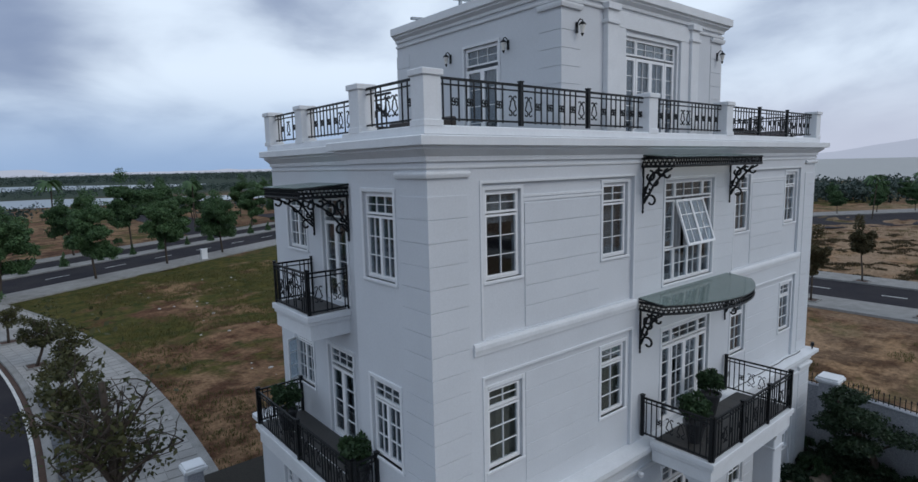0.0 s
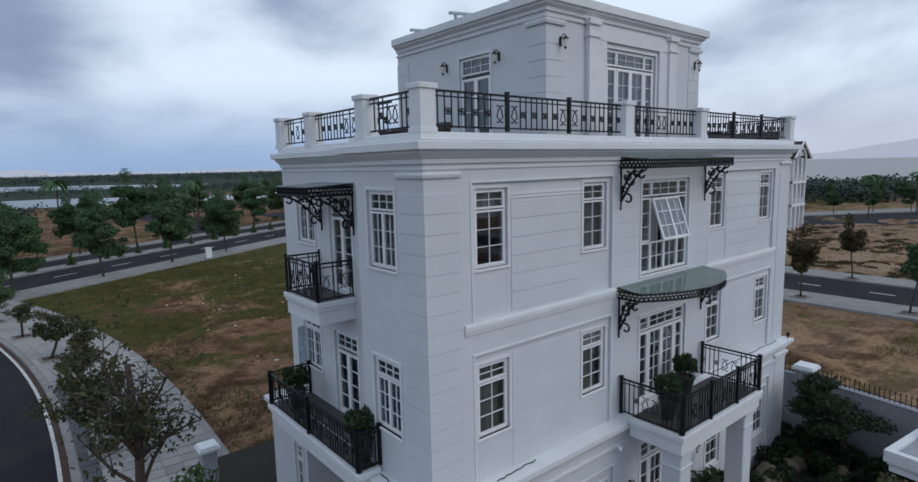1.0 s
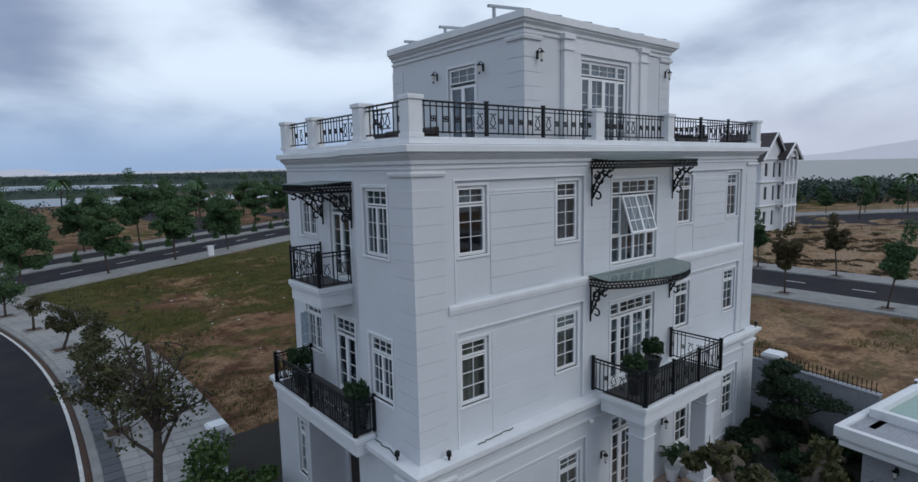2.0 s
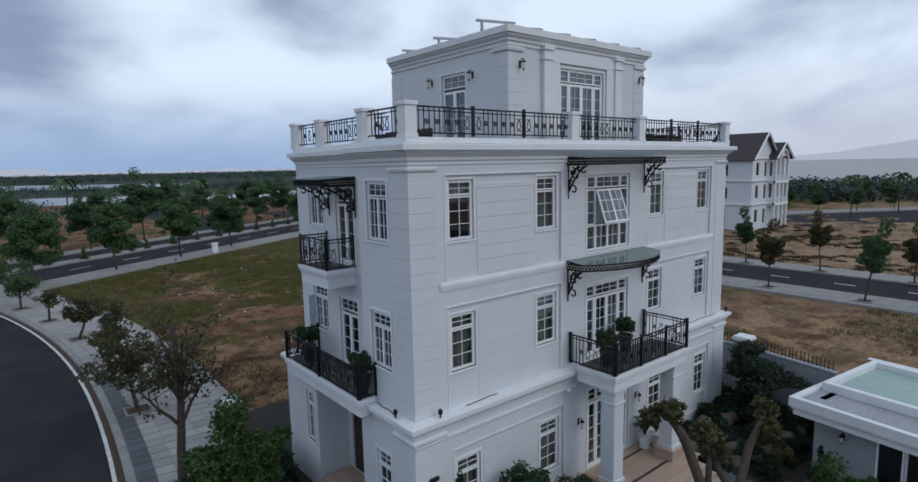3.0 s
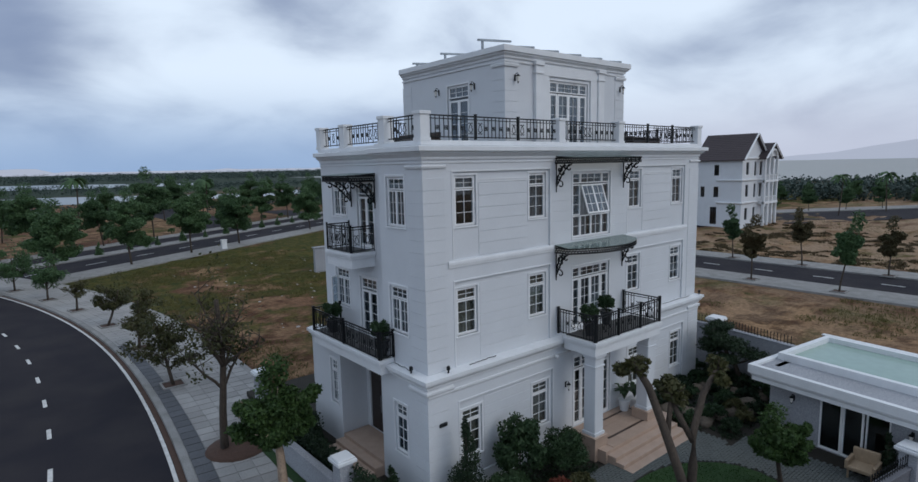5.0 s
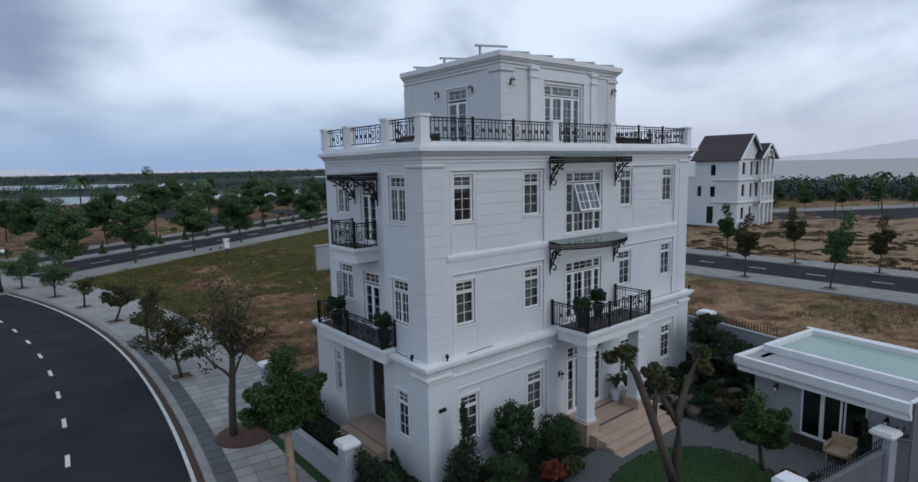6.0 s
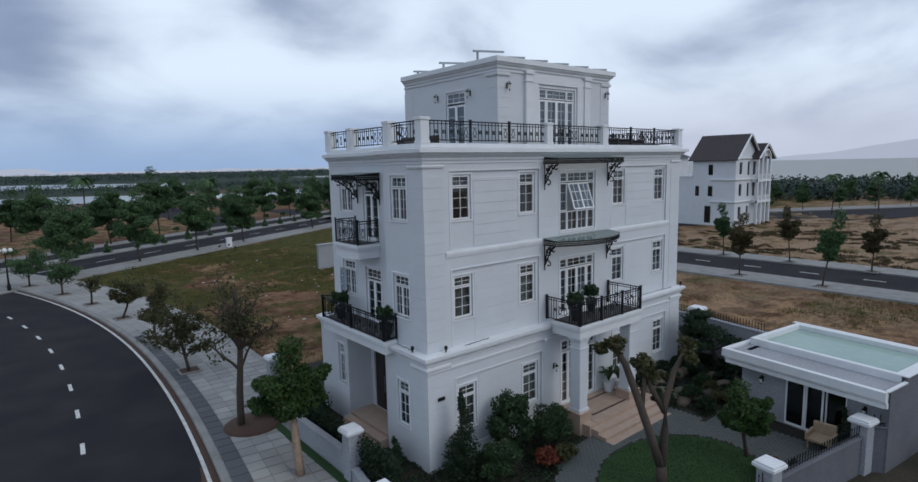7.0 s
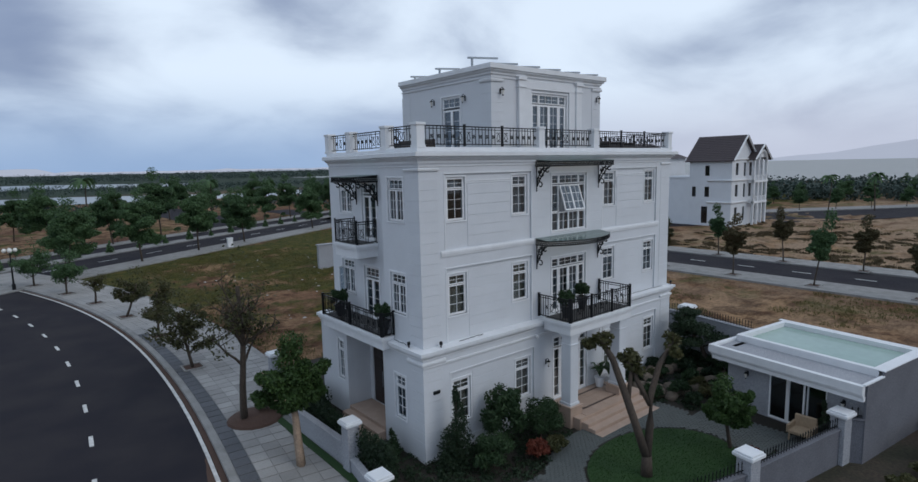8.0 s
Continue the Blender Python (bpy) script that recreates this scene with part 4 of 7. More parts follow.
# dark entrance door
dm = plane_m((XE, 0, 0), (0, -1, 0)) @ Matrix.Translation((EDOOR[0], EDOOR[1], 0))
dw, dh = EDOOR[2] - EDOOR[0], EDOOR[3] - EDOOR[1]
edoor = part("entrance_door", boxes((0, 0, -0.12, dw, dh, -0.06)), DARKWOOD, villa, "dark stained wooden double entrance door", m=dm)
for i in range(2):
    for z0, z1 in ((0.12, 0.9), (1.0, 2.0), (2.1, dh - 0.1)):
        part("door_panel", boxes((0.1 + i * dw / 2, z0, -0.07, dw / 2 - 0.1 + i * dw / 2, z1, -0.04), bevel=0.012), DARKWOOD, edoor, m=dm)
part("handle", tube(bmesh.new(), [(dw / 2 - 0.06, 0.8, -0.02), (dw / 2 - 0.06, 1.5, -0.02)], 0.015), STEEL, edoor, m=dm)


# ---- wrought iron ----
def scroll_mesh(name, w, h):
    """A pair of mirrored S scrolls, for a gap w wide and h high."""
    bm = bmesh.new()
    one = Matrix()
    r = w * 0.24
    for s in (-1, 1):
        cu = s * w * 0.25
        for sv in (-1, 1):
            pts = spiral(cu, sv * h * 0.30, r, r * 0.25, math.pi / 2 * (1 if sv < 0 else -1) - 0.2 * s, math.pi / 2 * (1 if sv < 0 else -1) + s * sv * -4.6, 12)
            ribbon(bm, pts, 0.009, 0.008, one)
        ribbon(bm, [(cu, -h * 0.30 + r), (cu + s * 0.02, -h * 0.12), (cu - s * 0.02, h * 0.12), (cu, h * 0.30 - r)], 0.009, 0.008, one)
    return mesh_of(name, bm, IRON)


def knot_mesh():
    """The small cross-shaped ornament halfway up a pair of bars."""
    bm = bmesh.new()
    for a in (0.0, math.pi / 2, math.pi, 1.5 * math.pi):
        ribbon(bm, spiral(0.034 * math.cos(a + 0.78), 0.034 * math.sin(a + 0.78), 0.036, 0.026, a, a + 5.2, 8), 0.010, 0.010, Matrix())
    return mesh_of("ornament", bm, IRON)


SCROLL = scroll_mesh("scroll", 0.26, 0.46)
KNOT = knot_mesh()
BARS = {}


def bar_mesh(h):
    key = round(h, 2)
    if key not in BARS:
        BARS[key] = mesh_of("bar", boxes((-0.0105, 0, -0.0105, 0.0105, h, 0.0105)), IRON)
    return BARS[key]


def railing(p, q, z0, z1, posts=(), owner=None, scrolls=(), ends=True, pitch=0.125, knots=3, thick=0.036):
    """An iron balustrade from plan point p to q: rails, bars, ornaments, and thick posts at shares of its length."""
    p, q = Vector(p), Vector(q)
    n = (q - p).length
    d = (q - p).normalized()
    m = plane_m((p.x, p.y, z0), (d.x, d.y, 0))
    h = z1 - z0
    rail = None
    for name, v, t in (("railing", h - 0.016, 0.02), ("bottom_rail", 0.05, 0.016), ("middle_rail", h - 0.11, 0.013)):
        ob = part(name, boxes((0, v - t, -t, n, v + t, t)), IRON, rail or owner, "" if rail else "black wrought-iron balustrade with scrolls", m=m)
        rail = rail or ob
    posts = list(posts) + ([0.0, 1.0] if ends else [])
    for s in posts:
        u = min(max(s * n, 0.03), n - 0.03)
        part("post", boxes((u - thick, -0.02, -thick, u + thick, h + 0.04, thick), (u - thick - 0.01, h + 0.04, -thick - 0.01, u + thick + 0.01, h + 0.06, thick + 0.01)), IRON, rail, m=m)
    taken = [s * n for s in scrolls]
    for u in taken:
        part("scroll", SCROLL, None, rail, m=m @ Matrix.Translation((u, h * 0.46, 0)))
    k = max(2, int(n / pitch))
    for i in range(1, k):
        u = n * i / k
        if any(abs(u - s * n) < 0.05 for s in posts) or any(abs(u - t) < 0.11 for t in taken):
            continue
        part("bar", bar_mesh(h - 0.04), None, rail, m=m @ Matrix.Translation((u, 0.02, 0)))
        if i % knots == 0:
            part("ornament", KNOT, None, rail, m=m @ Matrix.Translation((u + n / k / 2, h * 0.47, 0)))
    return rail


# roof balustrade with stone piers
PIER = 0.34
RAIL0, RAIL1 = 11.82, 12.52


def pier(x, y, tall=12.60, wide=PIER):
    bm = bmesh.new()
    r = wide / 2
    box(bm, x - r, y - r, 11.74, x + r, y + r, tall - 0.10, 0.008)
    box(bm, x - r - 0.035, y - r - 0.035, tall - 0.10, x + r + 0.035, y + r + 0.035, tall, 0.012)
    box(bm, x - r - 0.02, y - r - 0.02, 11.74, x + r + 0.02, y + r + 0.02, 11.84, 0.006)
    part("pier", bm, TRIM, villa)


YP, XP = YF + 0.10, XL + 0.10
for x in (XP, 10.47, 2 * X0 - 10.47, XR - 0.1):
    pier(x, YP)
for x, y in ((XP, 8.93), (XREC + 0.08, 12.67), (XREC + 0.08, YB - 0.1), (XR - 0.1, YB - 0.1)):
    pier(x, y)
h2 = PIER / 2
railing((XP + h2, YP), (10.47 - h2, YP), RAIL0, RAIL1, (0.335, 0.667), villa, (0.30, 0.37, 0.632, 0.702), ends=False, pitch=0.16, knots=2)
railing((10.47 + h2, YP), (2 * X0 - 10.47 - h2, YP), RAIL0, RAIL1, (), villa, (0.42, 0.50), ends=False, pitch=0.16, knots=2)
railing((2 * X0 - 10.47 + h2, YP), (XR - 0.1 - h2, YP), RAIL0, RAIL1, (0.335, 0.667), villa, (0.30, 0.37, 0.632, 0.702), ends=False, pitch=0.16, knots=2)
railing((XP, 8.93 - h2), (XP, YP + h2), RAIL0, RAIL1, (), villa, (0.42, 0.56), ends=False, pitch=0.16, knots=2)
railing((XREC + 0.08, 12.67 - h2), (XREC + 0.08, 8.93), RAIL0, RAIL1, (), villa, (0.45, 0.55), ends=False, pitch=0.16, knots=2)
railing((XREC + 0.08, YB - 0.1 - h2), (XREC + 0.08, 12.67 + h2), RAIL0, RAIL1, (), villa, (0.5,), ends=False, pitch=0.16, knots=2)
railing((XR - 0.1, YP + h2), (XR - 0.1, YB - 0.1 - h2), RAIL0, RAIL1, (0.25, 0.5, 0.75), villa, (0.4, 0.6), ends=False, pitch=0.16, knots=2)


# ---- balconies ----
def balcony(x0, y0, x1, y1, z, label, thick=0.52):
    """A moulded slab with a dark tiled floor."""
    bm = bmesh.new()
    box(bm, x0 + 0.10, y0 + 0.10, z - thick, x1, y1, z - 0.16)
    box(bm, x0 + 0.05, y0 + 0.05, z - 0.22, x1, y1, z - 0.12, 0.01)
    box(bm, x0, y0, z - 0.13, x1, y1, z, 0.012)
    slab = part("balcony", bm, TRIM, villa, label)
    tile, n = None, 0
    nx, ny = max(1, round((x1 - x0 - 0.2) / 0.6)), max(1, round((y1 - y0 - 0.2) / 0.6))
    tx, ty = (x1 - x0 - 0.16) / nx, (y1 - y0 - 0.16) / ny
    tile = mesh_of("floor_tile", boxes((0.004, 0.004, 0, tx - 0.004, ty - 0.004, 0.012)), SLATE)
    for i in range(nx):
        for j in range(ny):
            part("floor_tile", tile, None, slab, m=Matrix.Translation((x0 + 0.12 + i * tx, y0 + 0.12 + j * ty, z)))
    return slab


BX0, BX1, BY = 10.18, 14.42, 5.05
ZB = 4.78
balcony(BX0, BY, BX1, YF - 0.34, ZB, "white moulded balcony slab on porch columns")
railing((BX0 + 0.08, YF - 0.05), (BX0 + 0.08, BY + 0.08), ZB + 0.03, ZB + 0.95, (), villa, (0.42, 0.58))
railing((BX0 + 0.08, BY + 0.08), (BX1 - 0.08, BY + 0.08), ZB + 0.03, ZB + 0.95, (0.33, 0.67), villa, (0.14, 0.5, 0.86))
railing((BX1 - 0.08, BY + 0.08), (BX1 - 0.08, YF - 0.05), ZB + 0.03, ZB + 0.95, (), villa, (0.42, 0.58))
# side balconies
SB3 = (3.92, 10.68, XREC, 12.6)
balcony(SB3[0], SB3[1], SB3[2], SB3[3], 8.05, "small white moulded side balcony", 0.55)
railing((SB3[2], SB3[1] + 0.07), (SB3[0] + 0.07, SB3[1] + 0.07), 8.08, 8.98, (), villa, (0.3, 0.75), pitch=0.1, thick=0.018)
railing((SB3[0] + 0.07, SB3[3] - 0.07), (SB3[0] + 0.07, SB3[1] + 0.07), 8.08, 8.98, (), villa, (0.25, 0.5, 0.75), pitch=0.1, thick=0.018)
railing((SB3[0] + 0.07, SB3[3] - 0.07), (SB3[2], SB3[3] - 0.07), 8.08, 8.98, (), villa, (0.5,), pitch=0.1, thick=0.018)
SB2 = (3.68, 8.66, XL - 0.05, 13.62)
balcony(SB2[0], SB2[1], SB2[2], SB2[3], 4.78, "long white moulded side balcony over the entrance", 0.5)
part("balcony_floor", boxes((XL - 0.05, YBAY, 4.48, XREC, SB2[3], 4.79)), SLATE, villa)
railing((XL, SB2[1] + 0.07), (SB2[0] + 0.07, SB2[1] + 0.07), 4.82, 5.68, (), villa, (0.5,))
railing((SB2[0] + 0.07, SB2[3] - 0.07), (SB2[0] + 0.07, SB2[1] + 0.07), 4.82, 5.68, (0.5,), villa, (0.1, 0.3, 0.42, 0.58, 0.7, 0.9))
railing((SB2[0] + 0.07, SB2[3] - 0.07), (XREC, SB2[3] - 0.07), 4.82, 5.68, (), villa, (0.5,))


# ---- canopies ----
def bracket(u, z, reach, drop, m, owner):
    """A scrolled iron bracket standing out from a wall at u, under z."""
    bm = bmesh.new()
    mm = m @ Matrix.Translation((u, z, 0)) @ Matrix.Rotation(radians(-90), 4, "Y")
    # in this plane: u' outward, v' up
    for a, b, c, d in ((0, -drop, 0.035, 0), (0, -0.035, reach, 0)):
        mbox(bm, mm, a, b, -0.018, c, d, 0.018)
    r = drop * 0.17
    paths = [spiral(0.05 + r, -drop * 0.80, r, r * 0.3, math.pi, -2.6, 16), spiral(reach * 0.82, -0.05 - r * 0.8, r * 0.75, r * 0.25, math.pi / 2, 6.2, 16),
             spiral(reach * 0.42, -drop * 0.34, r * 1.25, r * 0.3, 0.6, 6.6, 18), spiral(0.05 + r * 0.8, -0.06 - r, r * 0.8, r * 0.3, math.pi / 2, -4.2, 14),
             spiral(reach * 0.6, -drop * 0.14, r * 0.6, r * 0.2, -0.4, -5.6, 14), spiral(0.05 + r * 0.6, -drop * 0.55, r * 0.6, r * 0.2, 2.2, 7.4, 14),
             [(0.04, -drop * 0.86), (reach * 0.24, -drop * 0.62), (reach * 0.40, -drop * 0.40), (reach * 0.66, -drop * 0.17), (reach * 0.95, -0.05)],
             [(0.04, -drop * 0.70), (reach * 0.17, -drop * 0.45), (reach * 0.32, -drop * 0.20), (reach * 0.55, -0.04)]]
    for pts in paths:
        ribbon(bm, pts, 0.02, 0.016, mm)
    tube(bm, [mm @ Vector((0.018, -drop - 0.09, 0)), mm @ Vector((0.018, -drop - 0.05, 0)), mm @ Vector((0.018, -drop, 0))], [0.012, 0.03, 0.014], 6)
    return part("bracket", bm, IRON, owner, "scrolled black iron bracket")


def canopy(u0, u1, m, z_wall, z_edge, reach_end, reach_mid, drop, owner, label, bow=12, glazed=True, bracket_at=None):
    """A glazed iron canopy whose front edge bows out from the wall."""
    def edge(s):
        return reach_end + (reach_mid - reach_end) * (1 - (2 * s - 1) ** 2)
    bm = bmesh.new()
    pts = [(u0 + (u1 - u0) * i / bow, edge(i / bow)) for i in range(bow + 1)]
    # lattice fascia: two rims, uprights and small rings
    full = [(u0, 0.02)] + pts + [(u1, 0.02)]
    hh = 0.17
    for v in (0.0, -hh):
        for (a, wa), (b, wb) in zip(full, full[1:]):
            tube(bm, [m @ Vector((a, z_edge + v, wa)), m @ Vector((b, z_edge + v, wb))], 0.03, 4)
    for (a, wa), (b, wb) in zip(full, full[1:]):
        n = max(2, int(math.hypot(b - a, wb - wa) / 0.10))
        for i in range(n):
            f0, f1 = i / n, (i + 1) / n
            p, q = (a + (b - a) * f0, wa + (wb - wa) * f0), (a + (b - a) * f1, wa + (wb - wa) * f1)
            tube(bm, [m @ Vector((p[0], z_edge - hh, p[1])), m @ Vector(((p[0] + q[0]) / 2, z_edge, (p[1] + q[1]) / 2)), m @ Vector((q[0], z_edge - hh, q[1]))], 0.018, 4)
            tube(bm, [m @ Vector((p[0], z_edge - hh / 2, p[1])), m @ Vector((q[0], z_edge - hh / 2, q[1]))], 0.016, 4)
    can = part("canopy", bm, IRON, owner, label)
    gb = bmesh.new()
    for i in range(bow + 1):
        u, w = pts[i]
        if i % 2 == 0:
            part("rib", tube(bmesh.new(), [m @ Vector((u, z_wall, 0.0)), m @ Vector((u, z_edge, w))], 0.018, 4), IRON, can)
    for (a, wa), (b, wb) in zip(pts, pts[1:]):
        top = [gb.verts.new(m @ Vector(c)) for c in ((a, z_wall + 0.03, 0.0), (b, z_wall + 0.03, 0.0), (b, z_edge + 0.03, wb + 0.03), (a, z_edge + 0.03, wa + 0.03))]
        low = [gb.verts.new(v.co + Vector((0, 0, -0.012))) for v in top]
        gb.faces.new(top[::-1])
        gb.faces.new(low)
        for k in range(4):
            gb.faces.new((top[k], top[(k + 1) % 4], low[(k + 1) % 4], low[k]))
    g = part("canopy_pane", gb, CANOPY_GLASS, can, "green tinted canopy glass")
    g.visible_shadow = False
    for u in bracket_at or (u0 + 0.06, u1 - 0.06):
        bracket(u, z_edge - hh, reach_end * 0.95, drop, m, can)
    return can


canopy(10.14, 14.34, FRONT, 8.05, 7.98, 0.62, 1.35, 0.95, villa, "bowed black iron canopy with green glass over the balcony door", bow=14)
canopy(10.14, 14.34, FRONT, 11.25, 11.19, 0.78, 0.80, 0.95, villa, "flat black iron canopy over the top window", bow=8)
canopy(-12.35, -10.55, REC, 10.78, 10.72, 1.12, 1.13, 0.9, villa, "black iron canopy over the side balcony", bow=4)

# ---- porch ----
ZP = 0.87
porch = part("porch_floor", boxes((BX0 + 0.25, 4.75, YARD - 0.2, BX1 + 0.2, YF - 0.13, ZP - 0.02)), BEIGE, villa, "beige polished stone porch floor")
tl = mesh_of("porch_tile", boxes((0.003, 0.003, 0, 0.797, 0.6, 0.02)), BEIGE)
for i in range(5):
    for j in range(3):
        part("porch_tile", tl, None, porch, m=Matrix.Translation((BX0 + 0.72 + i * 0.8, 4.78 + j * 0.605, ZP - 0.02)))
bm = boxes((11.3, 5.25, ZP, 14.2, 5.35, ZP + 0.004), (11.3, 6.3, ZP, 14.2, 6.4, ZP + 0.004), (11.3, 5.35, ZP, 11.4, 6.3, ZP + 0.004), (14.1, 5.35, ZP, 14.2, 6.3, ZP + 0.004))
part("inlay_band", bm, BROWN_STONE, porch, "dark brown inlaid stone border")
for k in range(3):
    y0 = 4.75 - 0.34 * (k + 1)
    z1 = ZP - 0.14 * (k + 1)
    if z1 > YARD:
        part("step", boxes((BX0 + 0.35, y0, YARD - 0.2, BX1 + 0.2, y0 + 0.36, z1), bevel=0.01), BEIGE, porch)


def column(x, y):
    bm = bmesh.new()
    r = 0.25
    box(bm, x - r, y - r, 1.25, x + r, y + r, ZB - 0.5, 0.02)
    for z0, z1, e in ((1.25, 1.37, 0.04), (ZB - 0.98, ZB - 0.92, 0.03), (ZB - 0.66, ZB - 0.58, 0.04), (ZB - 0.58, ZB - 0.5, 0.07)):
        box(bm, x - r - e, y - r - e, z0, x + r + e, y + r + e, z1, 0.01)
    c = part("column", bm, STUCCO, villa, "square white porch column")
    bm = bmesh.new()
    box(bm, x - 0.36, y - 0.36, YARD - 0.1, x + 0.36, y + 0.36, 1.2, 0.01)
    box(bm, x - 0.39, y - 0.39, 1.2, x + 0.39, y + 0.39, 1.26, 0.01)
    part("pedestal", bm, BEIGE, c, "beige stone pedestal")


column(BX0 + 0.46, BY + 0.42)
column(BX1 - 0.46, BY + 0.42)
# entrance steps on the side
for k in range(3):
    x0 = 4.55 - 0.36 * (k + 1)
    z1 = ZP - 0.14 * k
    part("step", boxes((x0, 9.45, YARD - 0.2, x0 + 0.40 if k else XE, 12.33, z1 - 0.005), bevel=0.01), BEIGE, villa, "beige stone entrance step")

# ---- roof pavilion ----
PX0, PX1, PY0, PY1, PZ = 8.79, 15.83, 8.0, 14.25, 15.08
PF = plane_m((0, PY0, 0), (1, 0, 0))
PL = plane_m((PX0, 0, 0), (0, -1, 0))
PD = (11.12, 11.66, 13.40, 14.10)
PLD = (-11.2, 11.66, -9.94, 14.05)
part("pavilion_wall", holed(bmesh.new(), PF, PX0, 11.6, PX1, PZ - 0.1, 0.25, [PD]), STUCCO, villa)
part("pavilion_wall", holed(bmesh.new(), PL, -PY1, 11.6, -PY0 - 0.25, PZ - 0.1, 0.25, [PLD]), STUCCO, villa)
part("pavilion_wall", boxes((PX1 - 0.25, PY0 + 0.25, 11.6, PX1, PY1 - 0.25, PZ - 0.1), (PX0 + 0.25, PY1 - 0.25, 11.6, PX1, PY1, PZ - 0.1)), STUCCO, villa)
part("pavilion_roof", boxes((PX0 + 0.02, PY0 + 0.02, PZ - 0.12, PX1 - 0.02, PY1 - 0.02, PZ - 0.02)), TRIM, villa)
PO = [(PX0, PY1), (PX0, PY0), (PX1, PY0), (PX1, PY1)]
part("pavilion_cornice", sweep(bmesh.new(), PO, [(-0.2, 14.70), (0.05, 14.70), (0.06, 14.77), (0.15, 14.84), (0.15, 14.87), (0.22, 14.90), (0.22, 15.09), (-0.2, 15.11)]), TRIM, villa)
part("pavilion_band", sweep(bmesh.new(), PO, [(-0.05, 14.56), (0.04, 14.56), (0.05, 14.59), (0.05, 14.62), (-0.05, 14.62)]), TRIM, villa)
window(PF, PD, DOORS, "pavilion_door", sill=False, curtain=(CURTAIN, ((0.0, 0.45, 0), (0.55, 1.0, 0))), label="white glazed double door of the roof pavilion")
window(PL, PLD, TALLPAIR, "pavilion_door", sill=False, curtain=(CURTAIN, ((0.0, 1.0, 0),)), label="white glazed double door of the roof pavilion")
for x0, x1 in ((10.24, 10.62), (13.94, 14.32)):
    part("pilaster", boxes((x0, PY0 - 0.14, 11.7, x1, PY0, 14.6), (x0 - 0.04, PY0 - 0.18, 14.26, x1 + 0.04, PY0, 14.34), (x0 - 0.05, PY0 - 0.2, 14.56, x1 + 0.05, PY0, 14.70), bevel=0.008), TRIM, villa)
for q in ((10.62, PY0 - 0.08, 14.24, 13.94, PY0, 14.56), (13.52, PY0 - 0.07, 11.7, 13.94, PY0, 14.24), (10.62, PY0 - 0.07, 11.7, 11.04, PY0, 14.24)):
    part("door_surround", boxes(q), TRIM, villa)
qp = quoin_mesh(0.62, 0.62, COURSE - JOINT, 0)
for k in range(7):
    z = 11.72 + k * COURSE
    part("corner_block", qp, None, villa, m=Matrix.Translation((PX0, PY0, z)))
    part("corner_block", qp, None, villa, m=Matrix.Translation((PX1, PY0, z)) @ Matrix.Diagonal((-1, 1, 1, 1)))
    part("corner_block", qp, None, villa, m=Matrix.Translation((PX0, PY1, z)) @ Matrix.Diagonal((1, -1, 1, 1)))
for x, s in ((PX0, 1), (PX1, -1)):
    bm = sweep(bmesh.new(), [(0, 0.64), (0, 0), (0.64, 0)], [(0.0, 14.42), (0.06, 14.42), (0.08, 14.48), (0.08, 14.53), (0.0, 14.56)])
    part("corner_cap", bm, TRIM, villa, m=Matrix.Translation((x, PY0, 0)) @ Matrix.Diagonal((s, 1, 1, 1)))


# ---- wall lanterns ----
def lantern(m):
    """A black carriage lantern on a scrolled arm."""
    lamp = thing("wall_lantern", m.translation, "black iron wall lantern with milky glass", "wall lamp", "wall lanterns")
    k = 0.8
    m = m @ Matrix.Scale(k, 4)
    bm = bmesh.new()
    mbox(bm, m, -0.05, -0.14, 0, 0.05, 0.14, 0.025, 0.006)
    ribbon(bm, [(0.02, 0.02), (0.06, 0.16), (0.13, 0.2), (0.2, 0.16), (0.2, 0.1)], 0.012, 0.012, m @ Matrix.Rotation(radians(-90), 4, "Y"))
    part("arm", bm, IRON, lamp)
    c = m @ Vector((0, -0.06, 0.2))
    for name, prof, mat, label in (("glass", [(0.035, -0.12), (0.075, 0.06), (0.08, 0.1)], LAMPGLASS, "milky lantern glass"), ("cap", [(0.1, 0.1), (0.1, 0.12), (0.05, 0.17), (0.015, 0.2), (0.012, 0.24)], IRON, ""), ("base", [(0.01, -0.2), (0.03, -0.16), (0.045, -0.12)], IRON, "")):
        part(name, lathe(bmesh.new(), [(a * k, b * k) for a, b in prof], c, 8), mat, lamp, label)
    return lamp


for m in (PF @ Matrix.Translation((9.27, 14.04, 0.02)), PF @ Matrix.Translation((15.55, 14.04, 0.02)), PL @ Matrix.Translation((-11.75, 13.9, 0)), PL @ Matrix.Translation((-9.6, 13.9, 0)),
          FRONT_G @ Matrix.Translation((10.62, 2.72, 0)), FRONT_G @ Matrix.Translation((13.85, 2.72, 0))):
    lantern(m)


# ---- steel bars on short posts along the pavilion roof ----
def roof_bar(x, y, z, length):
    s = thing("roof_bar", (x, y, PZ), "grey steel bar on a short post along the roof edge", "roof bar", "pavilion roof bars")
    m = Matrix.Translation((x, y, z)) @ Matrix.Rotation(radians(-4.5), 4, "Y")
    part("beam", boxes((-0.22, -0.05, -0.035, length, 0.05, 0.035), bevel=0.006), STEEL, s, m=m)
    part("post", boxes((x - 0.035, y - 0.035, PZ - 0.03, x + 0.035, y + 0.035, z - 0.02)), STEEL, s)


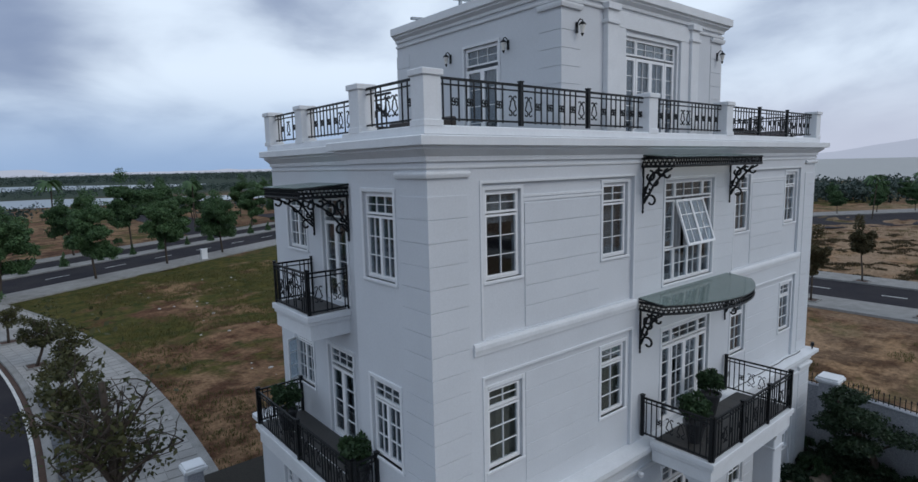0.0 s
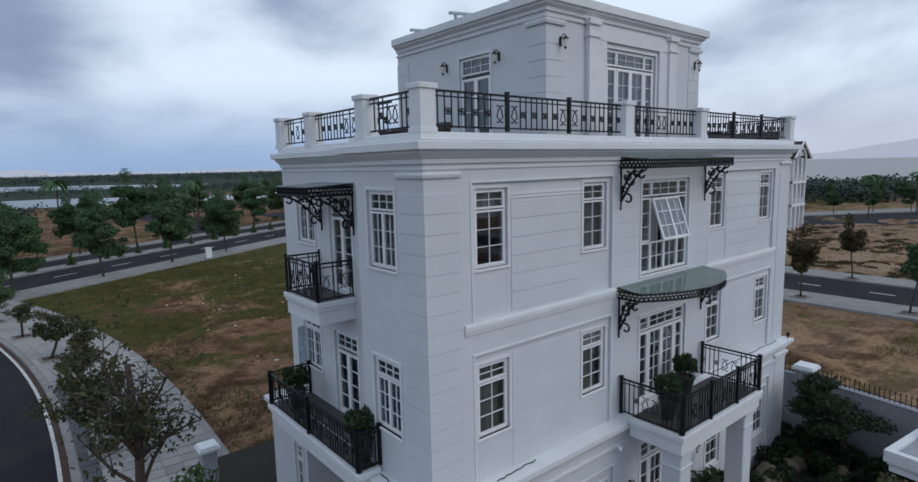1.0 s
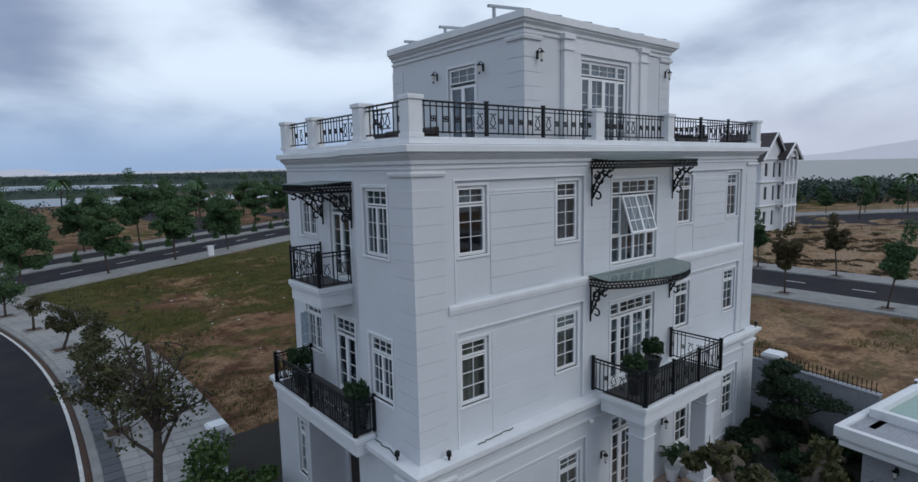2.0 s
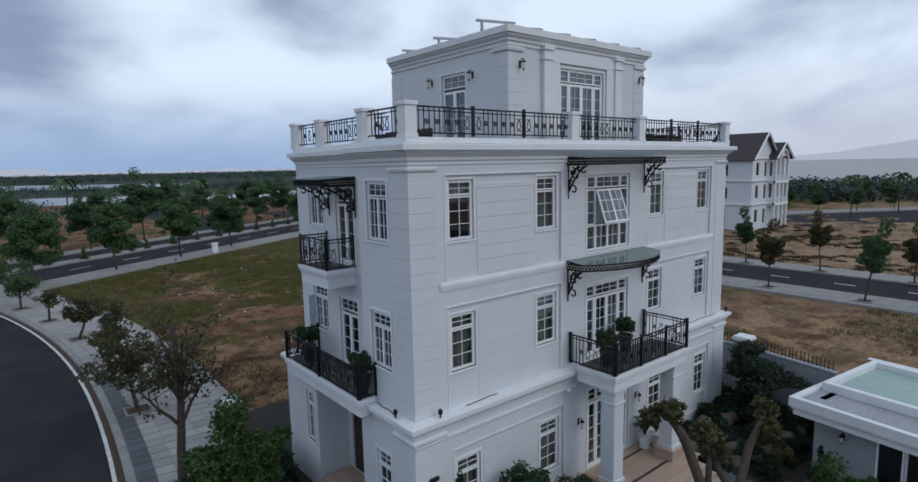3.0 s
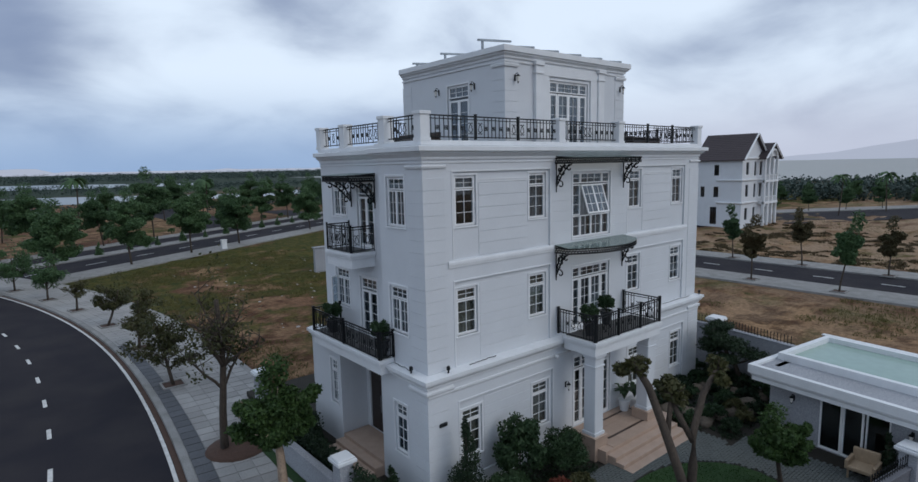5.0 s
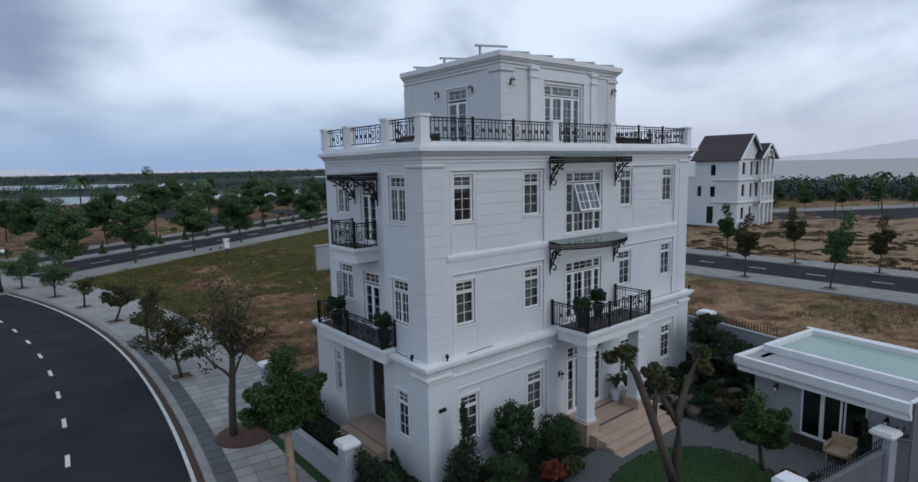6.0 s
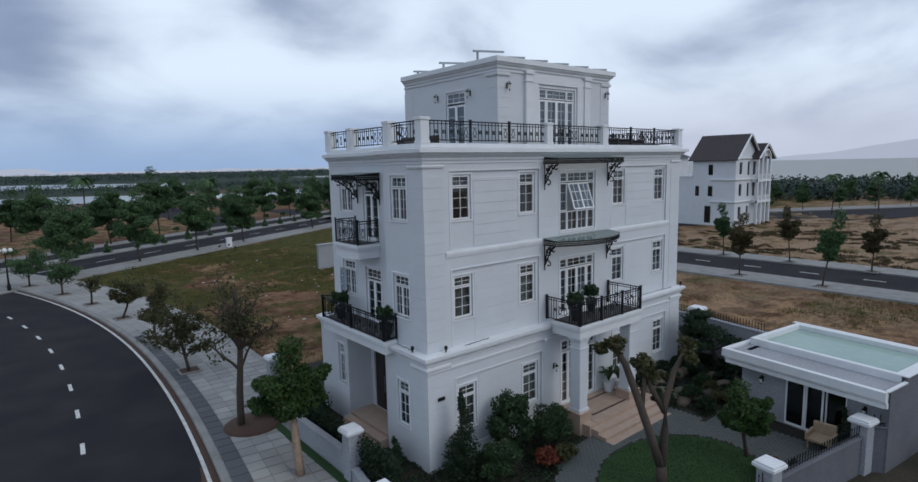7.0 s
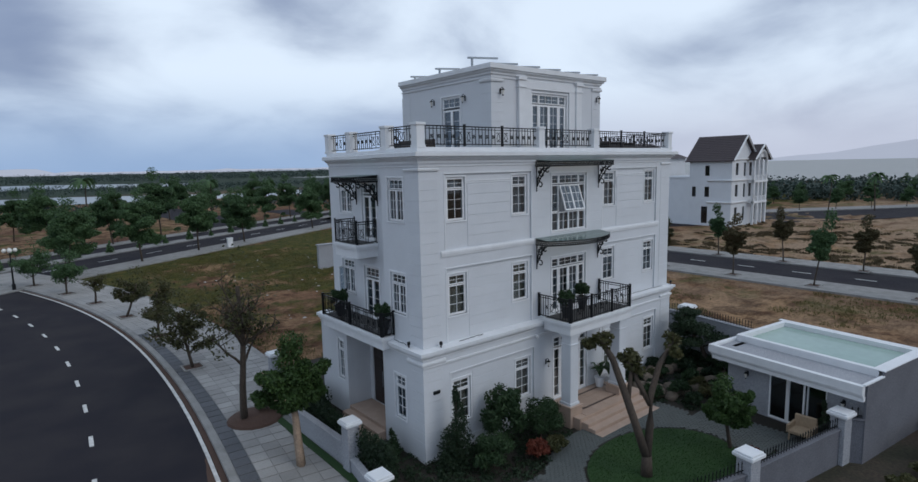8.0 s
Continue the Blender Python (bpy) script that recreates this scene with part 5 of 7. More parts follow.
for y, z, n in ((13.4, 15.22, 1.0), (11.5, 15.32, 1.15), (9.3, 15.46, 1.45)):
    roof_bar(8.95, y, z + 0.06, n)
for k in range(5):
    roof_bar(9.6 + k * 1.36, 8.3, 15.19, 1.0)


# small fittings on the ledge and walls
def spotlight(x, y, z, ax):
    s = thing("spotlight", (x, y, z), "small black garden spotlight on the ledge", "spotlight", "ledge spotlights")
    part("stand", boxes((x - 0.02, y - 0.02, z, x + 0.02, y + 0.02, z + 0.1)), IRON, s)
    part("head", lathe(bmesh.new(), [(0.03, 0.08), (0.06, 0.1), (0.06, 0.2), (0.04, 0.22)], (x, y, z), 8), IRON, s)


spotlight(4.95, 6.68, 4.64, 0)
spotlight(4.08, 7.45, 4.64, 1)
spotlight(20.3, 6.65, 4.64, 0)
cm = FRONT_G @ Matrix.Translation((4.74, 2.98, 0.0))
camr = thing("outlet_hood", cm.translation, "small dark oval wall vent hood", "vent")
bm = bmesh.new()
mbox(bm, cm, -0.16, -0.06, 0, 0.16, 0.08, 0.07, 0.03)
part("hood", bm, IRON, camr)
cm = FRONT_G @ Matrix.Translation((9.97, 4.02, 0.0))
cctv = thing("security_camera", cm.translation, "small white dome security camera", "security camera")
bm = bmesh.new()
mbox(bm, cm, -0.03, -0.03, 0, 0.03, 0.03, 0.12, 0.005)
part("bracket_arm", bm, PVC, cctv)
part("dome", lathe(bmesh.new(), [(0.02, -0.1), (0.06, -0.06), (0.07, 0.0), (0.04, 0.03)], cm @ Vector((0, 0, 0.14)), 10), PVC, cctv)


def terrace_sofa(x0, y0, x1, y1, label, back):
    """A low dark wicker sofa on the roof deck."""
    s = thing("terrace_sofa", ((x0 + x1) / 2, (y0 + y1) / 2, 11.62), label, "sofa", "roof terrace sofas")
    part("seat", boxes((x0, y0, 11.63, x1, y1, 11.98), bevel=0.03), DARKWOOD, s)
    if back == "x":
        part("backrest", boxes((x1 - 0.16, y0, 11.98, x1, y1, 12.2), bevel=0.03), DARKWOOD, s)
    else:
        part("backrest", boxes((x0, y1 - 0.16, 11.98, x1, y1, 12.2), bevel=0.03), DARKWOOD, s)
    for a, b in ((x0, y0), (x0, y1 - 0.15)) if back == "x" else ((x0, y0), (x1 - 0.15, y0)):
        part("armrest", boxes((a, b, 11.98, a + 0.15 if back != "x" else x1 - 0.17, b + 0.15 if back == "x" else y1 - 0.17, 12.12), bevel=0.02), DARKWOOD, s)


terrace_sofa(6.3, 9.5, 7.1, 12.0, "low dark wicker sofa on the roof terrace", "x")
terrace_sofa(16.9, 8.2, 18.0, 9.0, "low dark wicker armchair on the roof terrace", "y")
terrace_sofa(18.6, 8.6, 19.8, 9.5, "low dark wicker sofa on the roof terrace", "y")


def cable(points, label):
    t = thing("loose_cable", points[0], label, "cable", "loose cables")
    r = random.Random(3)
    pts = []
    for a, b in zip(points, points[1:]):
        for k in range(6):
            f = k / 6
            pts.append((a[0] + (b[0] - a[0]) * f + r.uniform(-0.03, 0.03), a[1] + (b[1] - a[1]) * f + r.uniform(-0.03, 0.03), a[2] + (b[2] - a[2]) * f))
    part("wire", tube(bmesh.new(), pts, 0.012, 5), IRON, t)


cable([(5.9, 6.76, 4.655), (6.5, 6.80, 4.66), (7.2, 6.82, 4.66)], "thin black cable lying on the ledge")
cable([(4.22, 8.6, 4.66), (4.18, 7.9, 4.655), (4.1, 7.4, 4.655)], "thin black cable lying on the ledge")
cable([(14.8, 6.79, 4.66), (17.5, 6.82, 4.66), (20.1, 6.79, 4.66)], "thin black cable lying on the ledge")


# ---- foliage ----
def leaves(name, clumps, per, size, mat, seed, flat=0.0, long=1.6):
    """Many small leaves scattered through clumps (x, y, z, rx, ry, rz), as one mesh."""
    rng = np.random.default_rng(seed)
    out = []
    for cx, cy, cz, rx, ry, rz in clumps:
        n = max(4, int(per))
        d = rng.normal(size=(n, 3))
        d /= np.linalg.norm(d, axis=1)[:, None]
        r = rng.uniform(0.35, 1.0, n) ** 0.6 * rng.uniform(0.85, 1.15, n)
        c = np.array((cx, cy, cz)) + d * r[:, None] * np.array((rx, ry, rz))
        u = rng.normal(size=(n, 3))
        u[:, 2] *= 1 - flat
        u /= np.linalg.norm(u, axis=1)[:, None]
        k = d + rng.normal(size=(n, 3)) * 0.7
        k[:, 2] += flat * 2
        v = np.cross(k, u)
        v /= np.linalg.norm(v, axis=1)[:, None] + 1e-9
        s = size * rng.uniform(0.6, 1.3, n)[:, None]
        a, b = u * s * long * 0.5, v * s * 0.5
        out.append(np.stack((c - a, c + b * 0.9 - a * 0.1, c + a, c - b * 0.9 - a * 0.1), 1).reshape(-1, 3))
    pts = np.concatenate(out)
    me = bpy.data.meshes.new(name)
    me.from_pydata(pts.tolist(), [], np.arange(len(pts)).reshape(-1, 4).tolist())
    me.materials.append(mat)
    return me


def limb(bm, rng, start, way, length, r0, r1, bends=4, wander=0.25, lift=0.0):
    pts, radii, p, d = [Vector(start)], [r0], Vector(start), Vector(way).normalized()
    for i in range(bends):
        d = (d + Vector((rng.uniform(-wander, wander), rng.uniform(-wander, wander), rng.uniform(-wander, wander) + lift))).normalized()
        p = p + d * length / bends
        pts.append(p.copy())
        radii.append(r0 + (r1 - r0) * (i + 1) / bends)
    tube(bm, pts, radii, 6)
    return pts, d


def tree(name, at, label, seed, tall, clear, spread, mat, bark, n_limbs=7, per=220, leaf=0.16, shape="round", trunk=0.11, lean=0.06, bare=0.0, group="", layers=4, category="tree", upright=1.0):
    """A tree: trunk with limbs, and a crown of leaf clumps with gaps."""
    rng = random.Random(seed)
    t = thing(name, at, label, category, group)
    ox, oy, oz = at
    bm = bmesh.new()
    pts, d = limb(bm, rng, (ox, oy, oz - 0.05), (rng.uniform(-lean, lean), rng.uniform(-lean, lean), 1), clear + (tall - clear) * 0.55, trunk, trunk * 0.45, 7, 0.06)
    top = pts[-1]
    clumps = []
    for i in range(n_limbs):
        f = i / max(n_limbs - 1, 1)
        az = i * 2.4 + rng.uniform(-0.4, 0.4)
        if shape == "layered":
            lay = i % layers
            zz = clear + (tall - clear) * (lay / max(layers - 1, 1)) * 0.9
            reach = spread * (0.86 + 0.5 * lay / max(layers - 1, 1) - 1.05 * (lay / max(layers - 1, 1)) ** 2) * rng.uniform(0.75, 1.1)
            rise = 0.18
        elif shape == "cone":
            zz = clear + (tall - clear) * f * 0.9
            reach = spread * (1.0 - 0.85 * f)
            rise = 0.3
        else:
            zz = clear * rng.uniform(0.85, 1.0) + (tall - clear) * 0.35 * f
            reach = spread * rng.uniform(0.55, 0.95)
            rise = rng.uniform(0.5, 1.2) * upright
        k = min(int(zz / (clear + (tall - clear) * 0.55) * 7), 7)
        s = pts[k] if zz + oz < top.z else top
        lp, ld = limb(bm, rng, s, (math.cos(az), math.sin(az), rise), reach, trunk * 0.4, trunk * 0.1, 5, 0.22)
        for j, q in enumerate(lp[2:]):
            rr = spread * (0.30 if shape != "layered" else 0.34) * rng.uniform(0.7, 1.15)
            if rng.random() < bare:
                continue
            zr = rr * (0.78 if shape == "layered" else 0.8)
            for _ in range(3):
                r3 = rr * rng.uniform(0.45, 0.8)
                clumps.append((q.x + rng.uniform(-0.75, 0.75) * rr, q.y + rng.uniform(-0.75, 0.75) * rr, min(q.z + rng.uniform(-0.35, 0.6) * zr, oz + tall - zr), r3, r3, r3 * zr / rr))
        for j in range(3 if bare < 0.2 else 7):
            q = lp[2 + j % 4]
            limb(bm, rng, q, (rng.uniform(-1, 1), rng.uniform(-1, 1), rng.uniform(0.1, 0.9)), spread * 0.45, trunk * 0.13, trunk * 0.04, 3, 0.3)
    if bare < 0.5:
        for j in range(3):
            clumps.append((top.x + rng.uniform(-0.3, 0.3), top.y + rng.uniform(-0.3, 0.3), oz + tall - spread * 0.3 - j * 0.4, spread * 0.35, spread * 0.35, spread * 0.28))
    part("trunk", bm, bark, t, smooth=True)
    part("crown", leaves("crown", clumps, per * 0.42, leaf, mat, seed, flat=0.2 if shape == "layered" else 0.1), mat, t)
    return t


def bush(name, at, rx, ry, rz, mat, seed, label, per=900, leaf=0.09, cone=False, stem=True, category="shrub", group=""):
    t = thing(name, at, label, category, group)
    x, y, z = at
    rng = random.Random(seed)
    if cone:
        clumps = []
        for k in range(9):
            f = k / 8
            r = rx * (1 - 0.88 * f ** 1.2)
            for j in range(max(1, int(5 * (1 - f)))):
                a = j * 2.4 + k
                clumps.append((x + math.cos(a) * r * 0.45, y + math.sin(a) * r * 0.45, z + rz * (0.08 + 0.88 * f), r * 0.7 + 0.05, r * 0.7 + 0.05, rz * 0.11))
    else:
        clumps = [(x, y, z + rz, rx * 0.8, ry * 0.8, rz * 0.8)]
        for k in range(16):
            a, e = rng.uniform(0, 6.28), rng.uniform(-0.3, 1.2)
            clumps.append((x + math.cos(a) * math.cos(e) * rx * 0.72, y + math.sin(a) * math.cos(e) * ry * 0.72, z + rz + math.sin(e) * rz * 0.72, rx * 0.36, ry * 0.36, rz * 0.36))
    part("foliage", leaves("foliage", clumps, per / len(clumps), leaf, mat, seed), mat, t)
    if stem:
        part("stem", tube(bmesh.new(), [(x, y, z - 0.05), (x, y, z + rz)], [0.05, 0.02]), BARK, t)
    return t


# ---- the plot: yard, walls, paths, lawn ----
PLOT = [(3.5, 20.0), (3.3, 17.5), (2.4, 12.6), (2.45, 8.6), (2.0, 5.6), (3.4, 1.9), (10.6, -1.75), (16.4, -2.75), (21.8, -3.0), (21.9, 7.8), (22.1, 20.0)]
bm = bmesh.new()
lo = [bm.verts.new((x, y, -0.1)) for x, y in PLOT]
hi = [bm.verts.new((x, y, YARD - 0.03)) for x, y in PLOT]
bm.faces.new(hi)
for i in range(len(PLOT)):
    j = (i + 1) % len(PLOT)
    bm.faces.new((lo[i], lo[j], hi[j], hi[i]))
bmesh.ops.recalc_face_normals(bm, faces=bm.faces)
tagged(part("yard", bm, SOIL), "dark planting soil of the walled plot", "ground", kind="structure")


def disc(name, cx, cy, rx, ry, z, mat, label, cat, n=48, thick=0.03):
    bm = bmesh.new()
    top = [bm.verts.new((cx + rx * math.cos(k * math.tau / n), cy + ry * math.sin(k * math.tau / n), z)) for k in range(n)]
    low = [bm.verts.new((v.co.x, v.co.y, z - thick)) for v in top]
    bm.faces.new(top)
    for k in range(n):
        bm.faces.new((low[k], low[(k + 1) % n], top[(k + 1) % n], top[k]))
    return tagged(part(name, bm, mat), label, cat, kind="structure")


LCX, LCY, LRX, LRY = 10.6, 1.0, 3.2, 2.35
disc("lawn", LCX, LCY, LRX, LRY, YARD + 0.03, LAWN, "round mown green lawn edged by cobbles", "lawn", thick=0.08)
# lawn blades
rng = np.random.default_rng(5)
n = 9000
r, a = np.sqrt(rng.uniform(0, 1, n)) * 0.985, rng.uniform(0, math.tau, n)
bx, by = LCX + LRX * r * np.cos(a), LCY + LRY * r * np.sin(a)
az, hgt = rng.uniform(0, math.tau, n), rng.uniform(0.02, 0.05, n)
pts = np.stack((np.stack((bx - 0.012 * np.cos(az), by - 0.012 * np.sin(az), np.full(n, YARD + 0.03)), 1), np.stack((bx + 0.012 * np.cos(az), by + 0.012 * np.sin(az), np.full(n, YARD + 0.03)), 1), np.stack((bx + rng.uniform(-0.02, 0.02, n), by + rng.uniform(-0.02, 0.02, n), YARD + 0.03 + hgt), 1)), 1).reshape(-1, 3)
me = bpy.data.meshes.new("lawn_grass")
me.from_pydata(pts.tolist(), [], np.arange(3 * n).reshape(-1, 3).tolist())
L_LAWN = leaf_material("lawn_blade", (0.012, 0.042, 0.007), (0.030, 0.078, 0.014), clump=2)
me.materials.append(L_LAWN)
tagged(new("lawn_grass", me), "short green lawn grass", "grass", kind="stuff")


def on_path(x, y):
    """True where the cobbled path runs: round the lawn, to the porch and along the house."""
    e = ((x - LCX) / LRX) ** 2 + ((y - LCY) / LRY) ** 2
    if e < 1.06:
        return False
    if ((x - LCX) / (LRX + 1.45)) ** 2 + ((y - LCY) / (LRY + 1.35)) ** 2 < 1 and y > -1.0 + 0.0 * x:
        return True
    if 10.2 < x < 16.6 and 2.6 < y < 4.1:
        return x < 15.2
    if 14.4 < x < 16.85 and -2.4 < y < 2.4:
        return True
    if 2.55 < x < 3.75 and 7.6 < y < 13:
        return True
    return 4.0 < x < 9 and 2.2 < y + 0.35 * (x - 4) < 3.9 + 0.2 * (x - 4) and y > 1.2


path_bed = tagged(part("garden_path", boxes((4.0, -2.0, YARD - 0.02, 16.85, 4.1, YARD - 0.005), (2.55, 7.6, YARD - 0.02, 3.75, 13, YARD - 0.005)), SOIL), "grey cobbled garden path bed", "path", kind="structure")
cob = []
for k in range(3):
    bm = bmesh.new()
    box(bm, -0.095, -0.045, 0, 0.095, 0.045, 0.035 + 0.004 * k, 0.008)
    cob.append(mesh_of("cobble", bm, PATH_STONE))
crng = random.Random(4)
rest = bmesh.new()
count = 0
for i in range(66):
    for j in range(150):
        x, y = 2.6 + i * 0.205 + (0.1 if j % 2 else 0), -2.2 + j * 0.103
        if not on_path(x, y):
            continue
        near = x < 11.6 and y < 4.2 and count < 300 and (x - 6.5) ** 2 + (y - 3.0) ** 2 < 11
        if near:
            count += 1
            part("cobble", cob[crng.randrange(3)], None, path_bed, m=Matrix.Translation((x, y, YARD - 0.005)) @ Matrix.Rotation(crng.uniform(-0.06, 0.06), 4, "Z"))
        else:
            box(rest, x - 0.095, y - 0.045, YARD - 0.005, x + 0.095, y + 0.045, YARD + 0.03 + crng.uniform(0, 0.008))
tagged(part("cobbles", rest, PATH_STONE, path_bed), kind="stuff")


def garden_wall(name, p, q, z1, owner_label, thick=0.2, spikes=True, mat=None, z0=-0.1):
    """A rendered wall between plan points, with coping and iron spikes."""
    p, q = Vector(p), Vector(q)
    n = (q - p).length
    d = (q - p).normalized()
    m = plane_m((p.x, p.y, 0), (d.x, d.y, 0))
    w = thing(name, (p.x, p.y, 0), owner_label, "garden wall")
    bm = bmesh.new()
    mbox(bm, m, 0, z0, -thick / 2, n, z1, thick / 2)
    mbox(bm, m, 0, z1, -thick / 2 - 0.04, n, z1 + 0.07, thick / 2 + 0.04, 0.015)
    part("masonry", bm, mat or WALLPAINT, w)
    if spikes:
        bm = bmesh.new()
        mbox(bm, m, 0, z1 + 0.14, -0.012, n, z1 + 0.165, 0.012)
        rail = part("spike_rail", bm, IRON, w, "black iron spike rail")
        sp = bmesh.new()
        box(sp, -0.01, 0, -0.01, 0.01, 0.30, 0.01)
        tube(sp, [(0, 0.30, 0), (0, 0.34, 0), (0, 0.42, 0)], [0.012, 0.028, 0.003], 4)
        me = mesh_of("spike", sp, IRON)
        k = max(2, int(n / 0.155))
        for i in range(1, k):
            part("spike", me, None, rail, m=m @ Matrix.Translation((n * i / k, z1 + 0.06, 0)))
    return w


def gate_pier(x, y, tall, wide=0.46, turn=0.0):
    g = thing("gate_pier", (x, y, 0), "square white gate pier with a moulded cap", "gate pier", "boundary wall piers")
    m = Matrix.Translation((x, y, 0)) @ Matrix.Rotation(turn, 4, "Z")
    bm = bmesh.new()
    r = wide / 2
    mbox(bm, m, -r, -r, -0.1, r, r, tall - 0.2, 0.012)
    part("shaft", bm, WALLPAINT, g)
    bm = bmesh.new()
    for e, z0, z1 in ((0.04, tall - 0.2, tall - 0.15), (0.10, tall - 0.15, tall - 0.03), (0.06, tall - 0.03, tall + 0.03)):
        mbox(bm, m, -r - e, -r - e, z0, r + e, r + e, z1, 0.02)
    part("cap", bm, TRIM, g, "white moulded cap")
    return g


garden_wall("street_wall", (3.35, 17.5), (2.45, 12.6), 0.95, "low white boundary wall beside the pavement", spikes=False)
garden_wall("street_wall", (2.45, 12.6), (2.52, 9.1), 0.95, "low white boundary wall beside the pavement", spikes=False)
gate_pier(3.4, 17.7, 2.05)
garden_wall("street_wall", (2.5, 8.6), (1.9, 5.2), 0.6, "low white boundary wall beside the pavement", spikes=False)
gate_pier(2.5, 8.6, 2.0)
gate_pier(1.45, 4.95, 1.9)
garden_wall("front_wall", (10.85, -1.72), (16.2, -2.62), 1.30, "grey rendered boundary wall topped with iron spikes", mat=RENDER_GREY)
garden_wall("front_wall", (4.2, -0.1), (10.5, -1.66), 1.25, "grey rendered boundary wall topped with iron spikes", mat=RENDER_GREY)
garden_wall("front_wall", (16.2, -2.66), (16.5, -3.12), 1.62, "grey rendered boundary wall meeting the pool house", mat=RENDER_GREY)
gate_pier(10.66, -1.68, 1.95, 0.5, -0.16)
gate_pier(16.0, -2.58, 1.95, 0.5, -0.16)
garden_wall("east_wall", (22.0, 19.5), (21.75, 6.65), 2.72, "tall white boundary wall topped with iron spikes")
garden_wall("east_wall", (21.7, 6.1), (21.0, 2.6), 2.72, "tall white boundary wall topped with iron spikes")
gate_pier(21.72, 6.38, 3.2, 0.55)


def hedge(x0, y0, x1, y1, z0, z1, seed, label):
    t = thing("hedge", ((x0 + x1) / 2, (y0 + y1) / 2, z0), label, "hedge")
    clumps = []
    n = max(3, int(max(x1 - x0, y1 - y0) / 0.3))
    for i in range(n):
        f = (i + 0.5) / n
        for z in (0.3, 0.75):
            clumps.append((x0 + (x1 - x0) * (f if x1 - x0 > y1 - y0 else 0.5), y0 + (y1 - y0) * (f if y1 - y0 >= x1 - x0 else 0.5), z0 + (z1 - z0) * z, 0.28, 0.28, (z1 - z0) * 0.36))
    part("foliage", leaves("foliage", clumps, 210, 0.07, L_PINE, seed), L_PINE, t)


tagged(part("verge", boxes((2.02, 6.5, 0.0, 2.34, 17.0, 0.17)), LAWN), "narrow grass verge along the low wall", "verge", kind="structure")
hedge(2.75, 9.3, 3.1, 14.5, YARD, 1.5, 3, "dark green clipped hedge behind the low wall")
hedge(3.3, 12.6, 3.9, 14.6, YARD, 1.6, 4, "dark green shrubs beside the entrance")
hedge(2.55, 6.2, 3.0, 8.4, YARD, 1.7, 5, "dark green clipped hedge beside the gate pier")

# shrubs along the front
bush("conical_shrub", (3.85, 8.0, YARD), 0.34, 0.34, 1.0, L_BUSH, 1, "small conical green shrub at the wall", 2200, 0.05, cone=True)
bush("conical_shrub", (5.2, 5.9, YARD), 0.66, 0.66, 2.75, L_PINE, 2, "tall dark conical juniper beside the house", 7500, 0.05, cone=True)
bush("round_shrub", (6.15, 5.0, YARD), 0.74, 0.74, 0.62, L_BUSH, 3, "clipped round green shrub", 4200, 0.05)
bush("round_shrub", (7.35, 5.75, YARD), 0.82, 0.8, 1.2, L_BUSH, 4, "broad drooping green shrub below the window", 5200, 0.085)
bush("round_shrub", (9.0, 5.4, YARD), 0.9, 0.88, 0.75, L_BUSH, 5, "clipped round dark green shrub", 8000, 0.05)
bush("red_shrub", (7.65, 4.35, YARD), 0.48, 0.42, 0.34, L_RED, 6, "low shrub with reddish brown leaves", 1400, 0.08)
bush("low_shrub", (8.5, 4.2, YARD), 0.5, 0.4, 0.3, L_OLIVE, 7, "low olive green shrub", 1100, 0.07)
bush("low_shrub", (5.6, 4.9, YARD), 0.4, 0.4, 0.32, L_BUSH, 8, "low green shrub in the bed", 1100, 0.07)
bush("red_shrub", (12.7, -0.95, YARD), 0.5, 0.45, 0.32, L_RED, 9, "low shrub with reddish brown leaves", 1300, 0.08)


# potted topiary on the balconies
def topiary(x, y, z, pot_h, ball, seed, label, double=0.0):
    t = thing("potted_topiary", (x, y, z), label, "potted plant", "balcony plants")
    part("pot", lathe(bmesh.new(), [(0.15, 0), (0.2, pot_h * 0.5), (0.25, pot_h - 0.05), (0.27, pot_h - 0.05), (0.27, pot_h), (0.22, pot_h), (0.2, pot_h - 0.06)], (x, y, z), 16), POT, t, "dark glazed pot")
    cl = [(x, y, z + pot_h + ball * 0.8, ball, ball, ball * 0.9)]
    for k in range(10):
        a = k * 2.4
        cl.append((x + math.cos(a) * ball * 0.6, y + math.sin(a) * ball * 0.6, z + pot_h + ball * (0.6 + 0.09 * k), ball * 0.42, ball * 0.42, ball * 0.4))
    part("foliage", leaves("foliage", cl, 170, 0.06, L_BUSH, seed), L_BUSH, t)
    part("stem", tube(bmesh.new(), [(x, y, z + pot_h - 0.1), (x, y, z + pot_h + ball)], 0.025), BARK, t)


topiary(10.87, 5.84, ZB + 0.012, 0.5, 0.36, 11, "round clipped topiary in a dark glazed pot")
topiary(12.5, 6.32, ZB + 0.012, 0.55, 0.33, 12, "round clipped topiary in a dark glazed pot")
topiary(4.1, 9.15, 4.792, 0.55, 0.36, 13, "bushy green plant in a dark glazed pot")
topiary(4.2, 12.8, 4.792, 0.5, 0.36, 14, "bushy green plant in a dark glazed pot")


